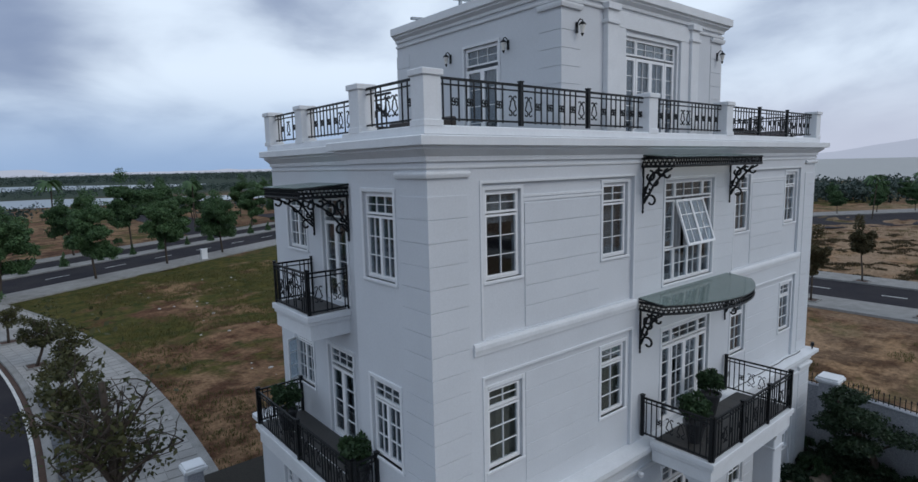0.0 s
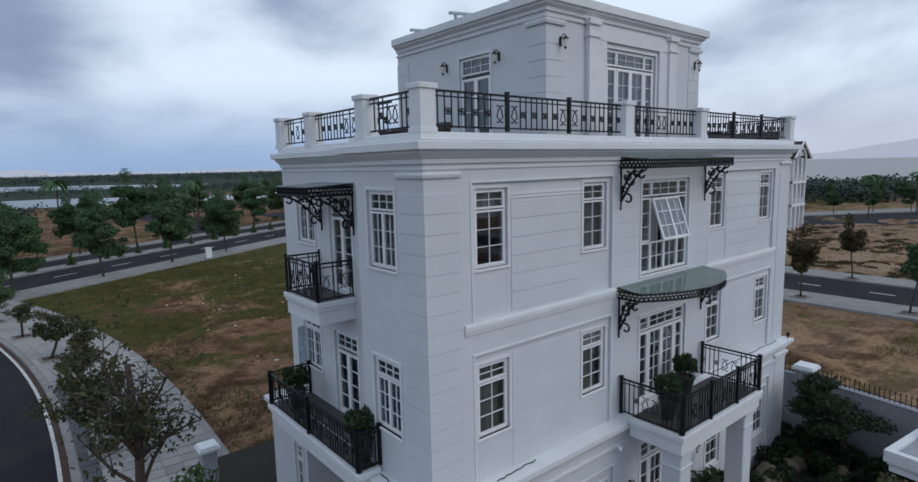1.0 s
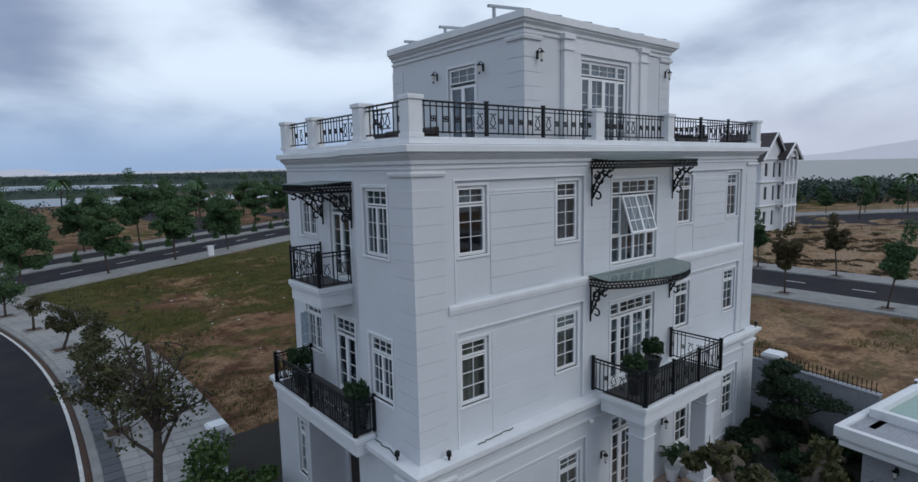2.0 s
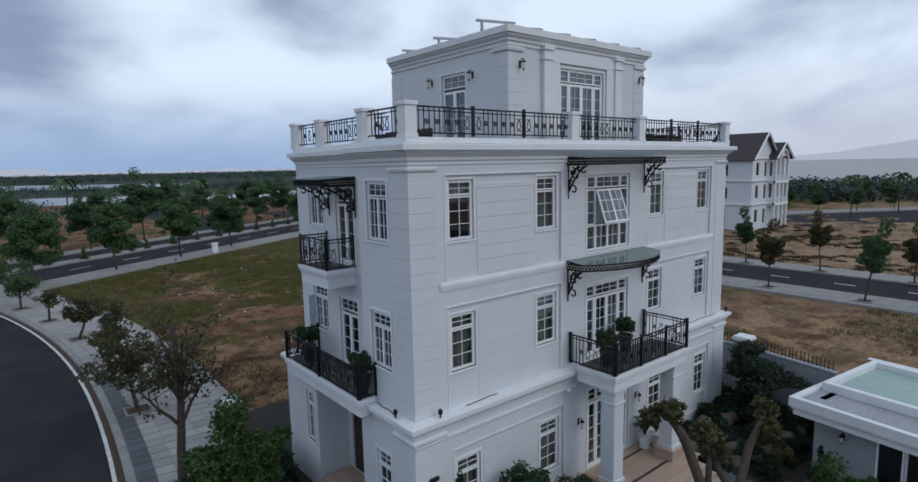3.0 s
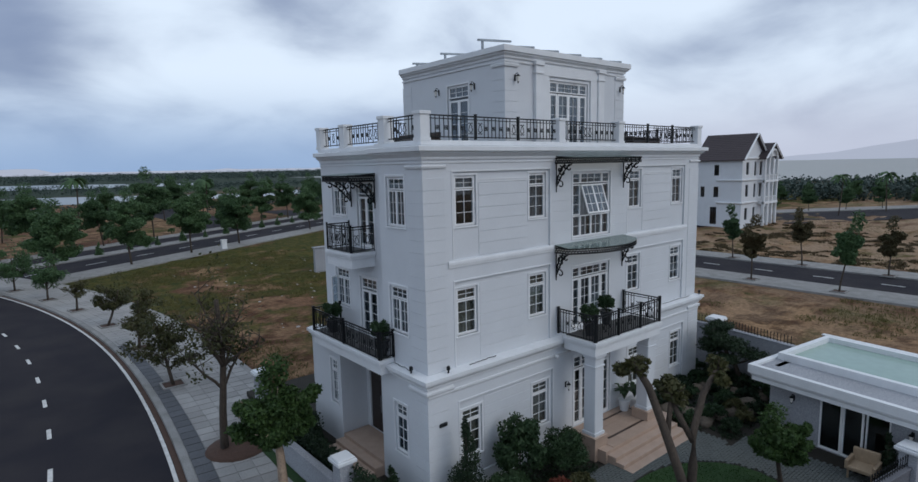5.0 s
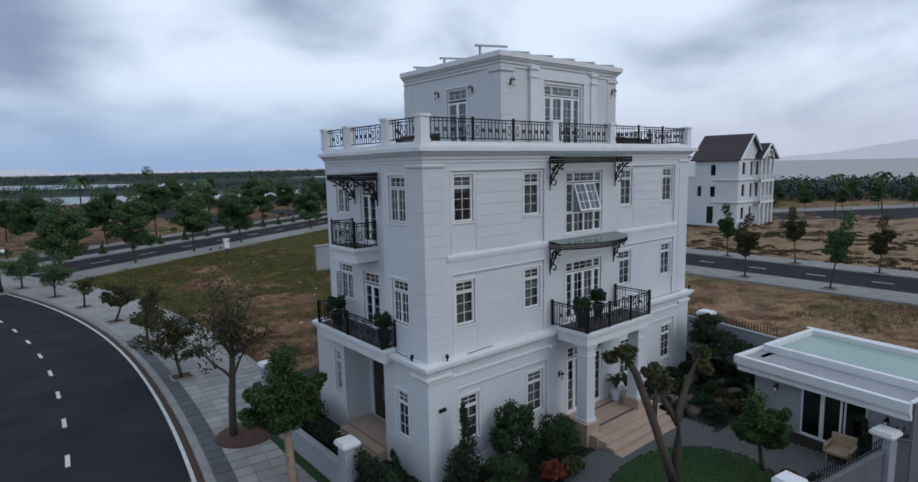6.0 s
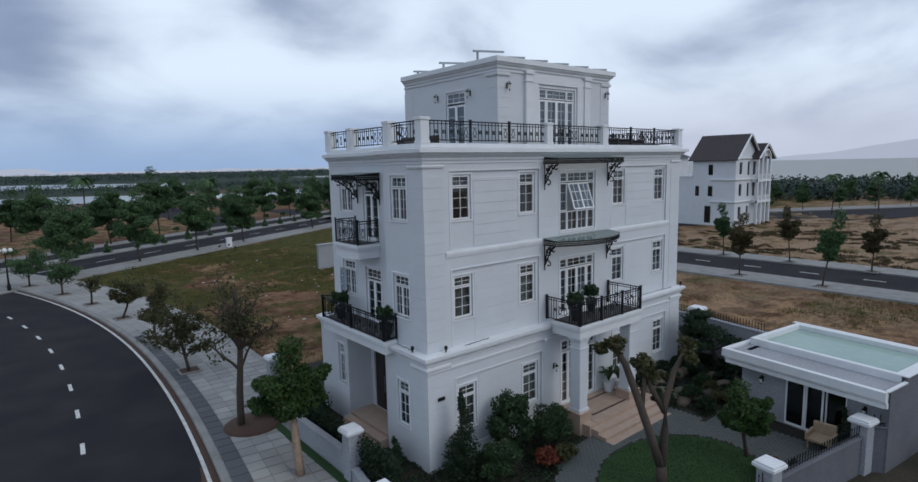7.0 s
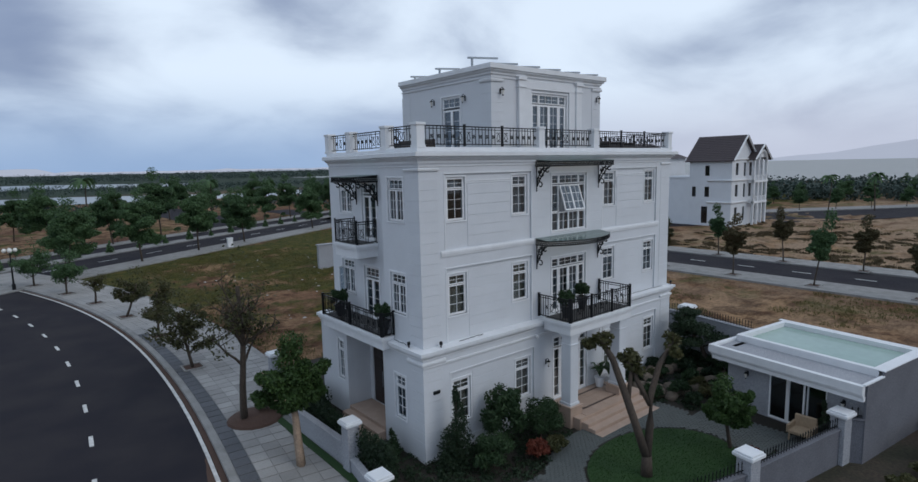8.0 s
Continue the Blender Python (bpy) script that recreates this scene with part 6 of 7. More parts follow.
def palm_pot(x, y, z, seed, label):
    t = thing("potted_plant", (x, y, z), label, "potted plant", "porch plants")
    part("pot", lathe(bmesh.new(), [(0.16, 0), (0.23, 0.42), (0.25, 0.42), (0.25, 0.46), (0.19, 0.46)], (x, y, z), 14), TRIM, t, "white pot")
    r = random.Random(seed)
    bm = bmesh.new()
    for k in range(16):
        a = k * 2.4
        le = r.uniform(0.5, 0.8)
        ps = [(x, y, z + 0.44), (x + math.cos(a) * le * 0.35, y + math.sin(a) * le * 0.35, z + 0.44 + le * 0.8), (x + math.cos(a) * le * 0.9, y + math.sin(a) * le * 0.9, z + 0.44 + le * 0.75)]
        wv = Vector((-math.sin(a), math.cos(a), 0)) * 0.09
        v = [bm.verts.new(ps[0]), bm.verts.new(Vector(ps[1]) + wv), bm.verts.new(ps[2]), bm.verts.new(Vector(ps[1]) - wv)]
        bm.faces.new(v)
    part("fronds", bm, L_BUSH, t)


palm_pot(14.35, 6.2, ZP + 0.002, 3, "leafy plant in a white pot on the porch")
palm_pot(13.85, 6.35, ZP + 0.002, 4, "leafy plant in a white pot on the porch")

# ---- rockery with pond ----
disc("pond", 17.6, 5.0, 1.9, 1.1, YARD + 0.01, DARK, "dark still garden pond among rocks", "pond")
rr = random.Random(9)
for k in range(26):
    a = k * 2.4
    x, y = 17.9 + math.cos(a) * rr.uniform(1.6, 3.6), 4.7 + math.sin(a) * rr.uniform(1.0, 1.9)
    if y > 6.2:
        y = 6.2
    s = rr.uniform(0.22, 0.5)
    bm = bmesh.new()
    bmesh.ops.create_icosphere(bm, subdivisions=2, radius=s)
    for v in bm.verts:
        v.co *= 1 + 0.35 * noise.noise(v.co * 2.2 / s * 0.4 + Vector((k * 3, 0, 0)))
        v.co.z *= 0.75
    tagged(part("rock", bm, ROCK, None, m=pose(x, y, YARD + s * 0.35, 0, 0, rr.uniform(0, 360)), smooth=True), "weathered tan rock beside the pond", "rock", "pond rocks")
for k, (x, y, r, mat) in enumerate(((15.9, 5.9, 0.55, L_PINE), (16.6, 6.0, 0.4, L_BUSH), (15.4, 4.5, 0.45, L_BUSH), (16.4, 3.8, 0.5, L_BUSH), (17.6, 3.5, 0.45, L_OLIVE), (19.0, 3.6, 0.5, L_PINE), (20.2, 4.4, 0.55, L_PINE), (20.2, 5.6, 0.6, L_PINE), (19.4, 6.0, 0.5, L_BUSH), (18.3, 6.2, 0.5, L_PINE), (20.6, 5.2, 0.55, L_PINE), (20.5, 3.0, 0.5, L_PINE), (16.0, 2.9, 0.4, L_PINE), (17.2, 2.9, 0.35, L_OLIVE), (18.2, 4.2, 0.45, L_BUSH), (19.2, 4.9, 0.5, L_PINE), (17.2, 5.6, 0.4, L_OLIVE), (16.0, 4.9, 0.4, L_PINE), (18.4, 3.0, 0.4, L_PINE), (20.2, 3.5, 0.5, L_BUSH), (17.9, 5.5, 0.35, L_BUSH), (20.9, 6.0, 0.5, L_PINE), (20.9, 6.9, 0.5, L_BUSH), (19.8, 6.3, 0.4, L_PINE), (15.3, 5.9, 0.35, L_BUSH))):
    bush("garden_shrub", (x, y, YARD), r, r, r * 0.75, mat, 40 + k, "dense dark green shrub round the pond", 1100, 0.075, group="pond shrubs")


# ---- garden trees ----
def niwaki(at, seed):
    """A cloud-pruned pine with flat pads of needles."""
    t = thing("cloud_pruned_pine", at, "dark cloud-pruned garden pine with layered pads", "tree")
    x, y, z = at
    r = random.Random(seed)
    bm = bmesh.new()
    pts, _ = limb(bm, r, (x, y, z - 0.05), (0.1, -0.1, 1), 3.2, 0.14, 0.05, 7, 0.3)
    cl = []
    for k in range(11):
        f = k / 10
        q = pts[min(3 + int(f * 4), 7)]
        a = k * 2.4 + 0.4
        reach = 1.05 * (1 - 0.7 * f)
        lp, _ = limb(bm, r, q, (math.cos(a), math.sin(a), 0.15), reach, 0.05, 0.02, 3, 0.2)
        e = lp[-1]
        for j in range(4):
            cl.append((e.x + r.uniform(-0.3, 0.3), e.y + r.uniform(-0.3, 0.3), e.z + 0.12, 0.55 * (1 - 0.3 * f), 0.55 * (1 - 0.3 * f), 0.18))
    cl.append((pts[-1].x, pts[-1].y, pts[-1].z + 0.05, 0.5, 0.5, 0.25))
    part("trunk", bm, BARK, t, smooth=True)
    part("crown", leaves("crown", cl, 260, 0.075, L_PINE, seed, flat=0.3), L_PINE, t)


niwaki((20.2, 4.6, YARD), 3)
tree("garden_tree", (13.4, 0.1, YARD), "leafy green garden tree with a crooked trunk", 21, 3.0, 1.2, 1.05, L_LUSH, BARK, 11, 420, 0.08, trunk=0.08, lean=0.25)


def pruned_tree(at):
    """A frangipani pruned back to thick bare forks with leaf tufts at their ends."""
    t = thing("pruned_tree", at, "thick pruned garden tree with bare forks and few leaves", "tree")
    x, y, z = at
    r = random.Random(8)
    bm = bmesh.new()
    forks = [[(0, 0, -0.1), (0.02, 0.02, 0.7)], [(0.02, 0.02, 0.6), (-0.2, 0.3, 1.7), (-0.3, 0.75, 2.9), (-0.4, 1.15, 3.9), (-0.75, 1.5, 4.7)],
             [(0.02, 0.02, 0.6), (0.3, 0.1, 1.7), (0.5, 0.2, 2.7), (0.95, 0.2, 3.6), (1.6, 0.1, 4.3)], [(0.45, 0.2, 2.3), (0.25, 0.6, 3.1), (0.3, 0.9, 3.7)], [(-0.26, 0.6, 2.5), (0.1, 0.75, 3.3), (0.15, 0.75, 3.8)]]
    widths = [(0.21, 0.17), (0.15, 0.135, 0.125, 0.115, 0.085), (0.145, 0.13, 0.11, 0.095, 0.06), (0.095, 0.085, 0.06), (0.085, 0.07, 0.055)]
    cl = []
    for f, w in zip(forks, widths):
        tube(bm, [(x + a, y + b, z + c) for a, b, c in f], list(w), 9)
        e = f[-1]
        if e[2] > 3:
            for k in range(5):
                cl.append((x + e[0] + r.uniform(-0.28, 0.28), y + e[1] + r.uniform(-0.28, 0.28), z + e[2] + r.uniform(-0.35, 0.15), 0.22, 0.22, 0.2))
            for k in range(6):
                limb(bm, r, (x + e[0], y + e[1], z + e[2] - 0.1), (r.uniform(-1, 1), r.uniform(-1, 1), r.uniform(0, 1)), 0.4, 0.02, 0.008, 3, 0.3)
    part("trunk", bm, BARK, t, smooth=True)
    part("crown", leaves("crown", cl, 80, 0.11, L_OLIVE, 5), L_OLIVE, t)


pruned_tree((9.5, 1.1, YARD))

# the villa and all that stands on or hangs from it go to their place in the plot
ON_VILLA = ("villa", "wall_lantern", "roof_bar", "spotlight", "outlet_hood", "security_camera", "terrace_sofa", "loose_cable", "potted_topiary", "potted_plant")
for ob in list(scene.objects):
    if ob.parent is None and ob.name.split(".")[0] in ON_VILLA:
        ob.matrix_basis = VILLA_SET @ ob.matrix_basis

# ---- pool house ----
ph = thing("pool_house", (19.2, -0.3, YARD), "white pool house with a rooftop pool and glass doors", "pool house")
RX0, RX1, RY0, RY1, RZ = 16.1, 21.7, -3.16, 2.74, 2.98
HX0 = 16.7
PHF = plane_m((HX0, 0, 0), (0, -1, 0))
PDOOR = (-0.45, YARD, 1.75, 2.32)
part("wall", holed(bmesh.new(), PHF, -RY1 + 0.5, 0.0, 3.06, 2.66, 0.2, [PDOOR]), WALLPAINT, ph)
part("wall", boxes((HX0 + 0.2, -3.06, 0.0, RX1 - 0.1, -2.86, 2.66), (HX0 + 0.2, RY1 - 0.7, 0.0, RX1 - 0.1, RY1 - 0.5, 2.9), (RX1 - 0.3, -2.86, 0.0, RX1 - 0.1, RY1 - 0.7, 2.9)), RENDER_GREY, ph, "grey rendered side wall")
part("roof_slab", boxes((RX0 + 0.06, RY0 + 0.06, 2.38, RX1 - 0.06, RY1 - 0.06, 2.54)), TRIM, ph)
part("floor", boxes((HX0 + 0.2, -2.86, 0.2, RX1 - 0.3, RY1 - 0.7, YARD)), DARK, ph)
part("fascia", sweep(bmesh.new(), [(RX1, RY1), (RX0, RY1), (RX0, RY0 + 0.02)], [(-0.22, 2.38), (-0.10, 2.38), (-0.09, 2.50), (-0.02, 2.58), (-0.02, 2.62), (0.05, 2.66), (0.05, RZ), (-0.16, RZ), (-0.16, 2.54), (-0.22, 2.54)]), TRIM, ph, "white moulded fascia")
part("side_wall", boxes((RX0 + 0.3, RY0, 0.0, RX0 + 1.6, RY0 + 0.09, RZ - 0.02), (RX0 + 1.6, RY0, 0.0, RX1, RY0 + 0.09, RZ + 0.17), (RX1 - 0.1, RY0 + 0.09, 0.0, RX1, RY1, RZ + 0.17)), RENDER_GREY, ph, "grey rendered side wall")
part("coping", boxes((RX0 + 0.1, RY0 - 0.02, RZ - 0.02, RX0 + 1.59, RY0 + 0.1, RZ + 0.03), (RX0 + 1.59, RY0 - 0.02, RZ + 0.17, RX1 + 0.02, RY0 + 0.196, RZ + 0.206), (RX1 - 0.196, RY0 + 0.196, RZ + 0.17, RX1 + 0.02, RY1, RZ + 0.206)), TRIM, ph, "thin white coping")
IX0, RIM = RX0 + 1.6, RZ + 0.2
part("roof_deck", boxes((RX0 + 0.17, RY0 + 0.1, 2.54, IX0, RY1 - 0.17, RZ - 0.08)), WALLPAINT, ph, "grey roof deck beside the pool")
part("pool_rim", sweep(bmesh.new(), [(IX0, RY1 - 0.2), (IX0, RY0 + 0.2), (RX1 - 0.2, RY0 + 0.2), (RX1 - 0.2, RY1 - 0.2)], [(-0.22, 2.54), (0.0, 2.54), (0.0, RIM), (-0.22, RIM)], closed=True), TRIM, ph)
part("water", boxes((IX0 + 0.2, RY0 + 0.4, 2.56, RX1 - 0.4, RY1 - 0.4, RIM - 0.2)), POOL_WATER, ph, "pale green pool water")
dm = PHF @ Matrix.Translation((PDOOR[0], PDOOR[1], 0))
pw, phh = PDOOR[2] - PDOOR[0], PDOOR[3] - PDOOR[1]
for k in range(3):
    bm = bmesh.new()
    a, b = pw * k / 3, pw * (k + 1) / 3
    for e, f, g, i in ((a, 0, a + 0.06, phh), (b - 0.06, 0, b, phh), (a + 0.06, phh - 0.07, b - 0.06, phh), (a + 0.06, 0, b - 0.06, 0.08)):
        box(bm, e, f, -0.12, g, i, -0.06, 0.005)
    leafm = dm @ Matrix.Translation((0, 0, 0.03)) if k != 1 else dm @ Matrix.Translation((a, 0, 0.02)) @ Matrix.Rotation(radians(-14), 4, "Y") @ Matrix.Translation((-a, 0, 0))
    dl = part("glass_door", bm, PVC, ph, "white framed glass door leaf", m=leafm)
    g = part("pane", boxes((a + 0.05, 0.05, -0.095, b - 0.05, phh - 0.05, -0.085)), GLASS, dl, m=leafm)
    g.visible_shadow = False
for u in (-1.35, 2.35):
    lantern(Matrix.Translation((RX0, RY0, 0)) @ Matrix.Rotation(radians(-7.5), 4, "Z") @ Matrix.Translation((-RX0, -RY0, 0)) @ PHF @ Matrix.Translation((u, 1.95, 0)))
turn = Matrix.Translation((RX0, RY0, 0)) @ Matrix.Rotation(radians(-7.5), 4, "Z") @ Matrix.Translation((-RX0, -RY0, 0))
ph.matrix_basis = turn @ ph.matrix_basis
# wicker lounge chair beside the doors
ch = thing("wicker_armchair", (15.9, -1.4, YARD), "tan wicker armchair beside the pool house doors", "armchair")
cx, cy, cz = 15.9, -1.4, YARD + 0.035
part("seat", boxes((cx - 0.38, cy - 0.36, cz + 0.28, cx + 0.34, cy + 0.36, cz + 0.42), bevel=0.03), WICKER, ch)
part("backrest", boxes((cx + 0.26, cy - 0.38, cz + 0.36, cx + 0.38, cy + 0.38, cz + 0.85), bevel=0.03), WICKER, ch)
for s in (-1, 1):
    part("armrest", boxes((cx - 0.38, cy + s * 0.38 - 0.05, cz + 0.3, cx + 0.3, cy + s * 0.38 + 0.05, cz + 0.6), bevel=0.02), WICKER, ch)
    for dx in (-0.33, 0.3):
        part("leg", boxes((cx + dx - 0.025, cy + s * 0.33 - 0.025, cz, cx + dx + 0.025, cy + s * 0.33 + 0.025, cz + 0.3)), WICKER, ch)
bush("conical_shrub", (16.5, -1.9, YARD), 0.35, 0.35, 1.5, L_PINE, 77, "dark conical shrub beside the pool house door", 1500, 0.07, cone=True)
bush("conical_shrub", (16.5, 1.6, YARD), 0.3, 0.3, 1.3, L_PINE, 78, "dark conical shrub at the pool house corner", 2200, 0.05, cone=True)

for k, (x, y, r) in enumerate(((17.0, -5.2, 0.7), (18.6, -5.0, 0.8), (20.2, -5.3, 0.9), (15.4, -4.6, 0.5), (21.8, -4.6, 0.9), (23.2, -3.4, 0.9))):
    bush("wild_shrub", (x, y, -0.05), r, r, r * 0.6, L_OLIVE, 400 + k, "low wild shrub outside the boundary wall", 1300, 0.09, group="wild shrubs")


# ---- low ground cover over the beds ----
def ground_cover(spots, seed, label):
    r = random.Random(seed)
    cl = []
    for x0, y0, x1, y1, n in spots:
        for _ in range(n):
            x, y = r.uniform(x0, x1), r.uniform(y0, y1)
            if on_path(x, y) or ((x - LCX) / LRX) ** 2 + ((y - LCY) / LRY) ** 2 < 1.1:
                continue
            s = r.uniform(0.15, 0.3)
            cl.append((x, y, YARD + 0.04, s, s, r.uniform(0.05, 0.14)))
    tagged(new("ground_cover", leaves("ground_cover", cl, 34, 0.06, L_PINE, seed, flat=0.3)), label, "ground cover", kind="stuff")


ground_cover(((4.2, 3.6, 10.2, 6.5, 190), (14.8, 2.6, 21, 6.4, 260), (3.2, 5.2, 4.6, 8.8, 60), (2.6, 8.8, 4.0, 15, 60), (12.6, -2.2, 16.5, -0.6, 60), (2.4, 2.5, 5.0, 5.5, 60)), 6, "low dark green ground cover in the beds")
# soil strip south of the wall, darker brown than the lots
tagged(part("verge_south", boxes((4.0, -14.0, -0.1, 44.0, -3.6, 0.02), (10.0, -3.6, -0.1, 22.6, -2.0, 0.02)), material("dark_brown_soil", (0.050, 0.036, 0.025), 0.95, second=(0.022, 0.024, 0.012), scale=0.6, fine=9, bump=0.6, amount=0.9, detail=0.35)), "dark brown soil outside the boundary wall", "ground", kind="structure")


# ---- pavement slabs round the bend ----
sw = tagged(part("pavement_1", band(bmesh.new(), STREET[:42], 4.28, 9.0, -0.06, 0.118), KERB), "wide grey granite pavement with tree pits", "pavement", kind="structure")


# ---- street trees ----
def tree_pit(x, y, d, size=1.1, z=0.13):
    t = thing("tree_pit", (x, y, z), "square stone-edged tree pit in the pavement", "tree pit", "tree pits")
    m = oriented(x, y, z, d)
    h = size / 2
    bm = boxes((-h, -h, -0.05, h, -h + 0.1, 0.08), (-h, h - 0.1, -0.05, h, h, 0.08), (-h, -h + 0.1, -0.05, -h + 0.1, h - 0.1, 0.08), (h - 0.1, -h + 0.1, -0.05, h, h - 0.1, 0.08))
    part("edging", bm, KERB, t, m=m)
    part("soil", boxes((-h + 0.1, -h + 0.1, -0.05, h - 0.1, h - 0.1, 0.03)), PIT_SOIL, t, m=m)


# small trees along the bend
BEND = [(24.2, 4.9, 1.9, 0.3), (31.7, 4.4, 1.7, 0.25), (38.7, 4.0, 1.6, 0.35), (45.3, 3.4, 1.3, 0.6), (51.3, 4.6, 1.9, 0.0), (57.9, 4.9, 2.0, 0.0)]
for k, (y, tall, spread, bare) in enumerate(BEND):
    c, d = at_street(y, 5.2)
    tree_pit(c.x, c.y, d)
    tree("pavement_tree", (c.x, c.y, 0.15), "young leafy street tree leaning in its pit", 60 + k, tall, 1.2, spread, L_OLIVE if k < 4 else L_TREE, BARK, 9, 120, 0.10, trunk=0.09, lean=0.3, bare=bare, group="bend trees")
# the sparse tree nearest the house and the lush one beside the wall
c, d = at_street(15.65, 5.5)
tree("sparse_tree", (c.x, c.y, 0.15), "half-bare street tree with thin twigs", 91, 8.2, 3.4, 2.3, L_OLIVE, BARK, 16, 26, 0.11, upright=2.2, trunk=0.16, lean=0.05, bare=0.45)
t = thing("planting_bed", (c.x, c.y, 0.12), "reddish soil mound round a street tree", "planting bed")
bm = bmesh.new()
lathe(bm, [(1.2, 0.0), (1.1, 0.1), (0.8, 0.2), (0.4, 0.26), (0.05, 0.28)], (c.x + 0.5, c.y + 0.1, 0.12), 18)
part("soil", bm, PIT_SOIL, t)
bush("low_shrub", (c.x + 1.1, c.y + 0.3, 0.3), 0.5, 0.45, 0.3, L_LUSH, 93, "low green shrub in the planting bed", 900, 0.09)
tree("lush_tree", (1.25, 10.1, 0.13), "dense green street tree with a mottled pale trunk", 97, 5.1, 2.5, 1.45, L_LUSH, BARK_PALE, 14, 900, 0.085, trunk=0.17, lean=0.05)

# layered trees along the far road: three kinds, then copies
kinds = []
for k in range(4):
    kinds.append(tree("almond_tree", (*nw(k * 9.2 - 9.2, 0.0), 0.1), "tall layered street tree with dark green tiers", 120 + k, 8.6 + 0.6 * (k % 3), 3.0, 2.25, L_TREE, BARK, 34, 330, 0.15, "layered", 0.13, group="layered street trees", layers=8))
rng = random.Random(31)


def spread_copies(points, sources, smin=0.85, smax=1.15):
    for x, y, z in points:
        s = rng.uniform(smin, smax)
        copy_thing(rng.choice(sources), Matrix.Translation((x, y, z)) @ Matrix.Rotation(rng.uniform(0, 6.28), 4, "Z") @ Matrix.Diagonal((s, s, s * rng.uniform(0.92, 1.1), 1)))


pts = []
for k in range(3, 16):
    if k != 3:
        pts.append((*nw(k * 9.2, 0.0), 0.1))
for k in range(-4, 14):
    pts.append((*nw(k * 9.0 + 3, 19.0), 0.1))
    if rng.random() < 0.5:
        pts.append((*nw(k * 11 + rng.uniform(0, 5), 34 + rng.uniform(0, 12)), 0.0))
    if rng.random() < 0.5:
        pts.append((*nw(k * 14 + rng.uniform(0, 6), 60 + rng.uniform(0, 30)), 0.0))
spread_copies(pts, kinds)

# round trees along the eastern street
round_kinds = []
for k, (x, y, mat) in enumerate(((46.9, 15.4, L_AUTUMN), (57.2, 21.8, L_TREE), (57.2, 14.9, L_AUTUMN))):
    tree_pit(x, y, Vector((0, 1)))
    round_kinds.append(tree("round_tree", (x, y, 0.13), "slim round-crowned street tree", 150 + k, 5.9, 2.7, 1.35, mat, BARK, 13, 300, 0.13, "round", 0.075, group="eastern street trees", upright=1.8))
row = [(46.7, 8.5), (56.6, 7.6), (46.7, 1.2), (56.6, -0.3), (46.7, 22.6), (57.2, 29.2), (46.9, 30.0), (57.2, 37), (46.7, -6), (56.6, -8)]
for x, y in row:
    tree_pit(x, y, Vector((0, 1)))
spread_copies([(x, y, 0.13) for x, y in row], round_kinds, 0.88, 1.1)
pts = []
for k in range(16):
    p = E0 + ED * (-30 + k * 8.5) + EN * 11
    pts.append((p.x, p.y, 0.13))
    p = E0 + ED * (-30 + k * 9.5 + 4) + EN * (26 + rng.uniform(0, 8))
    pts.append((p.x, p.y, 0.0))
    p = E0 + ED * (-30 + k * 10 + 4) + EN * (44 + rng.uniform(0, 25))
    pts.append((p.x, p.y, 0.0))
spread_copies(pts, kinds, 0.5, 0.7)

# palms beyond the road
def palm(at, tall, seed):
    t = thing("palm_tree", at, "tall coconut palm beyond the far road", "palm", "palms")
    x, y, z = at
    r = random.Random(seed)
    bm = bmesh.new()
    limb(bm, r, (x, y, z - 0.1), (0.02, 0.02, 1), tall, 0.16, 0.1, 6, 0.03)
    part("trunk", bm, BARK, t)
    bm = bmesh.new()
    for k in range(22):
        a, up0 = k * 2.4, r.uniform(-0.2, 0.9)
        le = r.uniform(1.9, 2.6)
        prev = None
        for i in range(6):
            f = i / 5
            q = Vector((x + math.cos(a) * le * f, y + math.sin(a) * le * f, z + tall + le * (up0 * f - 0.9 * f * f)))
            wv = Vector((-math.sin(a), math.cos(a), -0.5)) * 0.28 * (1 - 0.85 * abs(f - 0.4))
            cur = (bm.verts.new(q + wv), bm.verts.new(q - wv))
            if prev:
                bm.faces.new((prev[0], cur[0], cur[1], prev[1]))
            prev = cur
    part("fronds", bm, L_TREE, t)
    return t


pk = [palm((*nw(-2, 34), 0), 8.5, 1), palm((*nw(26, 42), 0), 9.5, 2)]
spread_copies([(*nw(-30, 40), 0), (*nw(45, 30), 0), (*nw(60, 45), 0), (*nw(75, 38), 0), (118, 30, 0), (132, 26, 0), (146, 14, 0)], pk, 0.7, 0.9)
# young cones in the median
mini = []
p = nw(0, 10.9)
b = bush("median_shrub", (p.x, p.y, 0.14), 0.5, 0.5, 1.5, L_TREE, 5, "small conical shrub in the median", 500, 0.16, cone=True, group="median shrubs")
spread_copies([(*nw(k * 4.7, 10.9), 0.14) for k in range(-8, 14) if k], [b], 0.7, 1.3)
p = nw(-2, 19.2)
b = bush("verge_shrub", (p.x, p.y, 0.1), 0.7, 0.7, 0.7, L_TREE, 6, "round green shrub on the verge", 400, 0.18, group="verge shrubs")
spread_copies([(*nw(k * 6.1 + 2, 20.8), 0.0) for k in range(-8, 14) if k], [b], 0.7, 1.4)


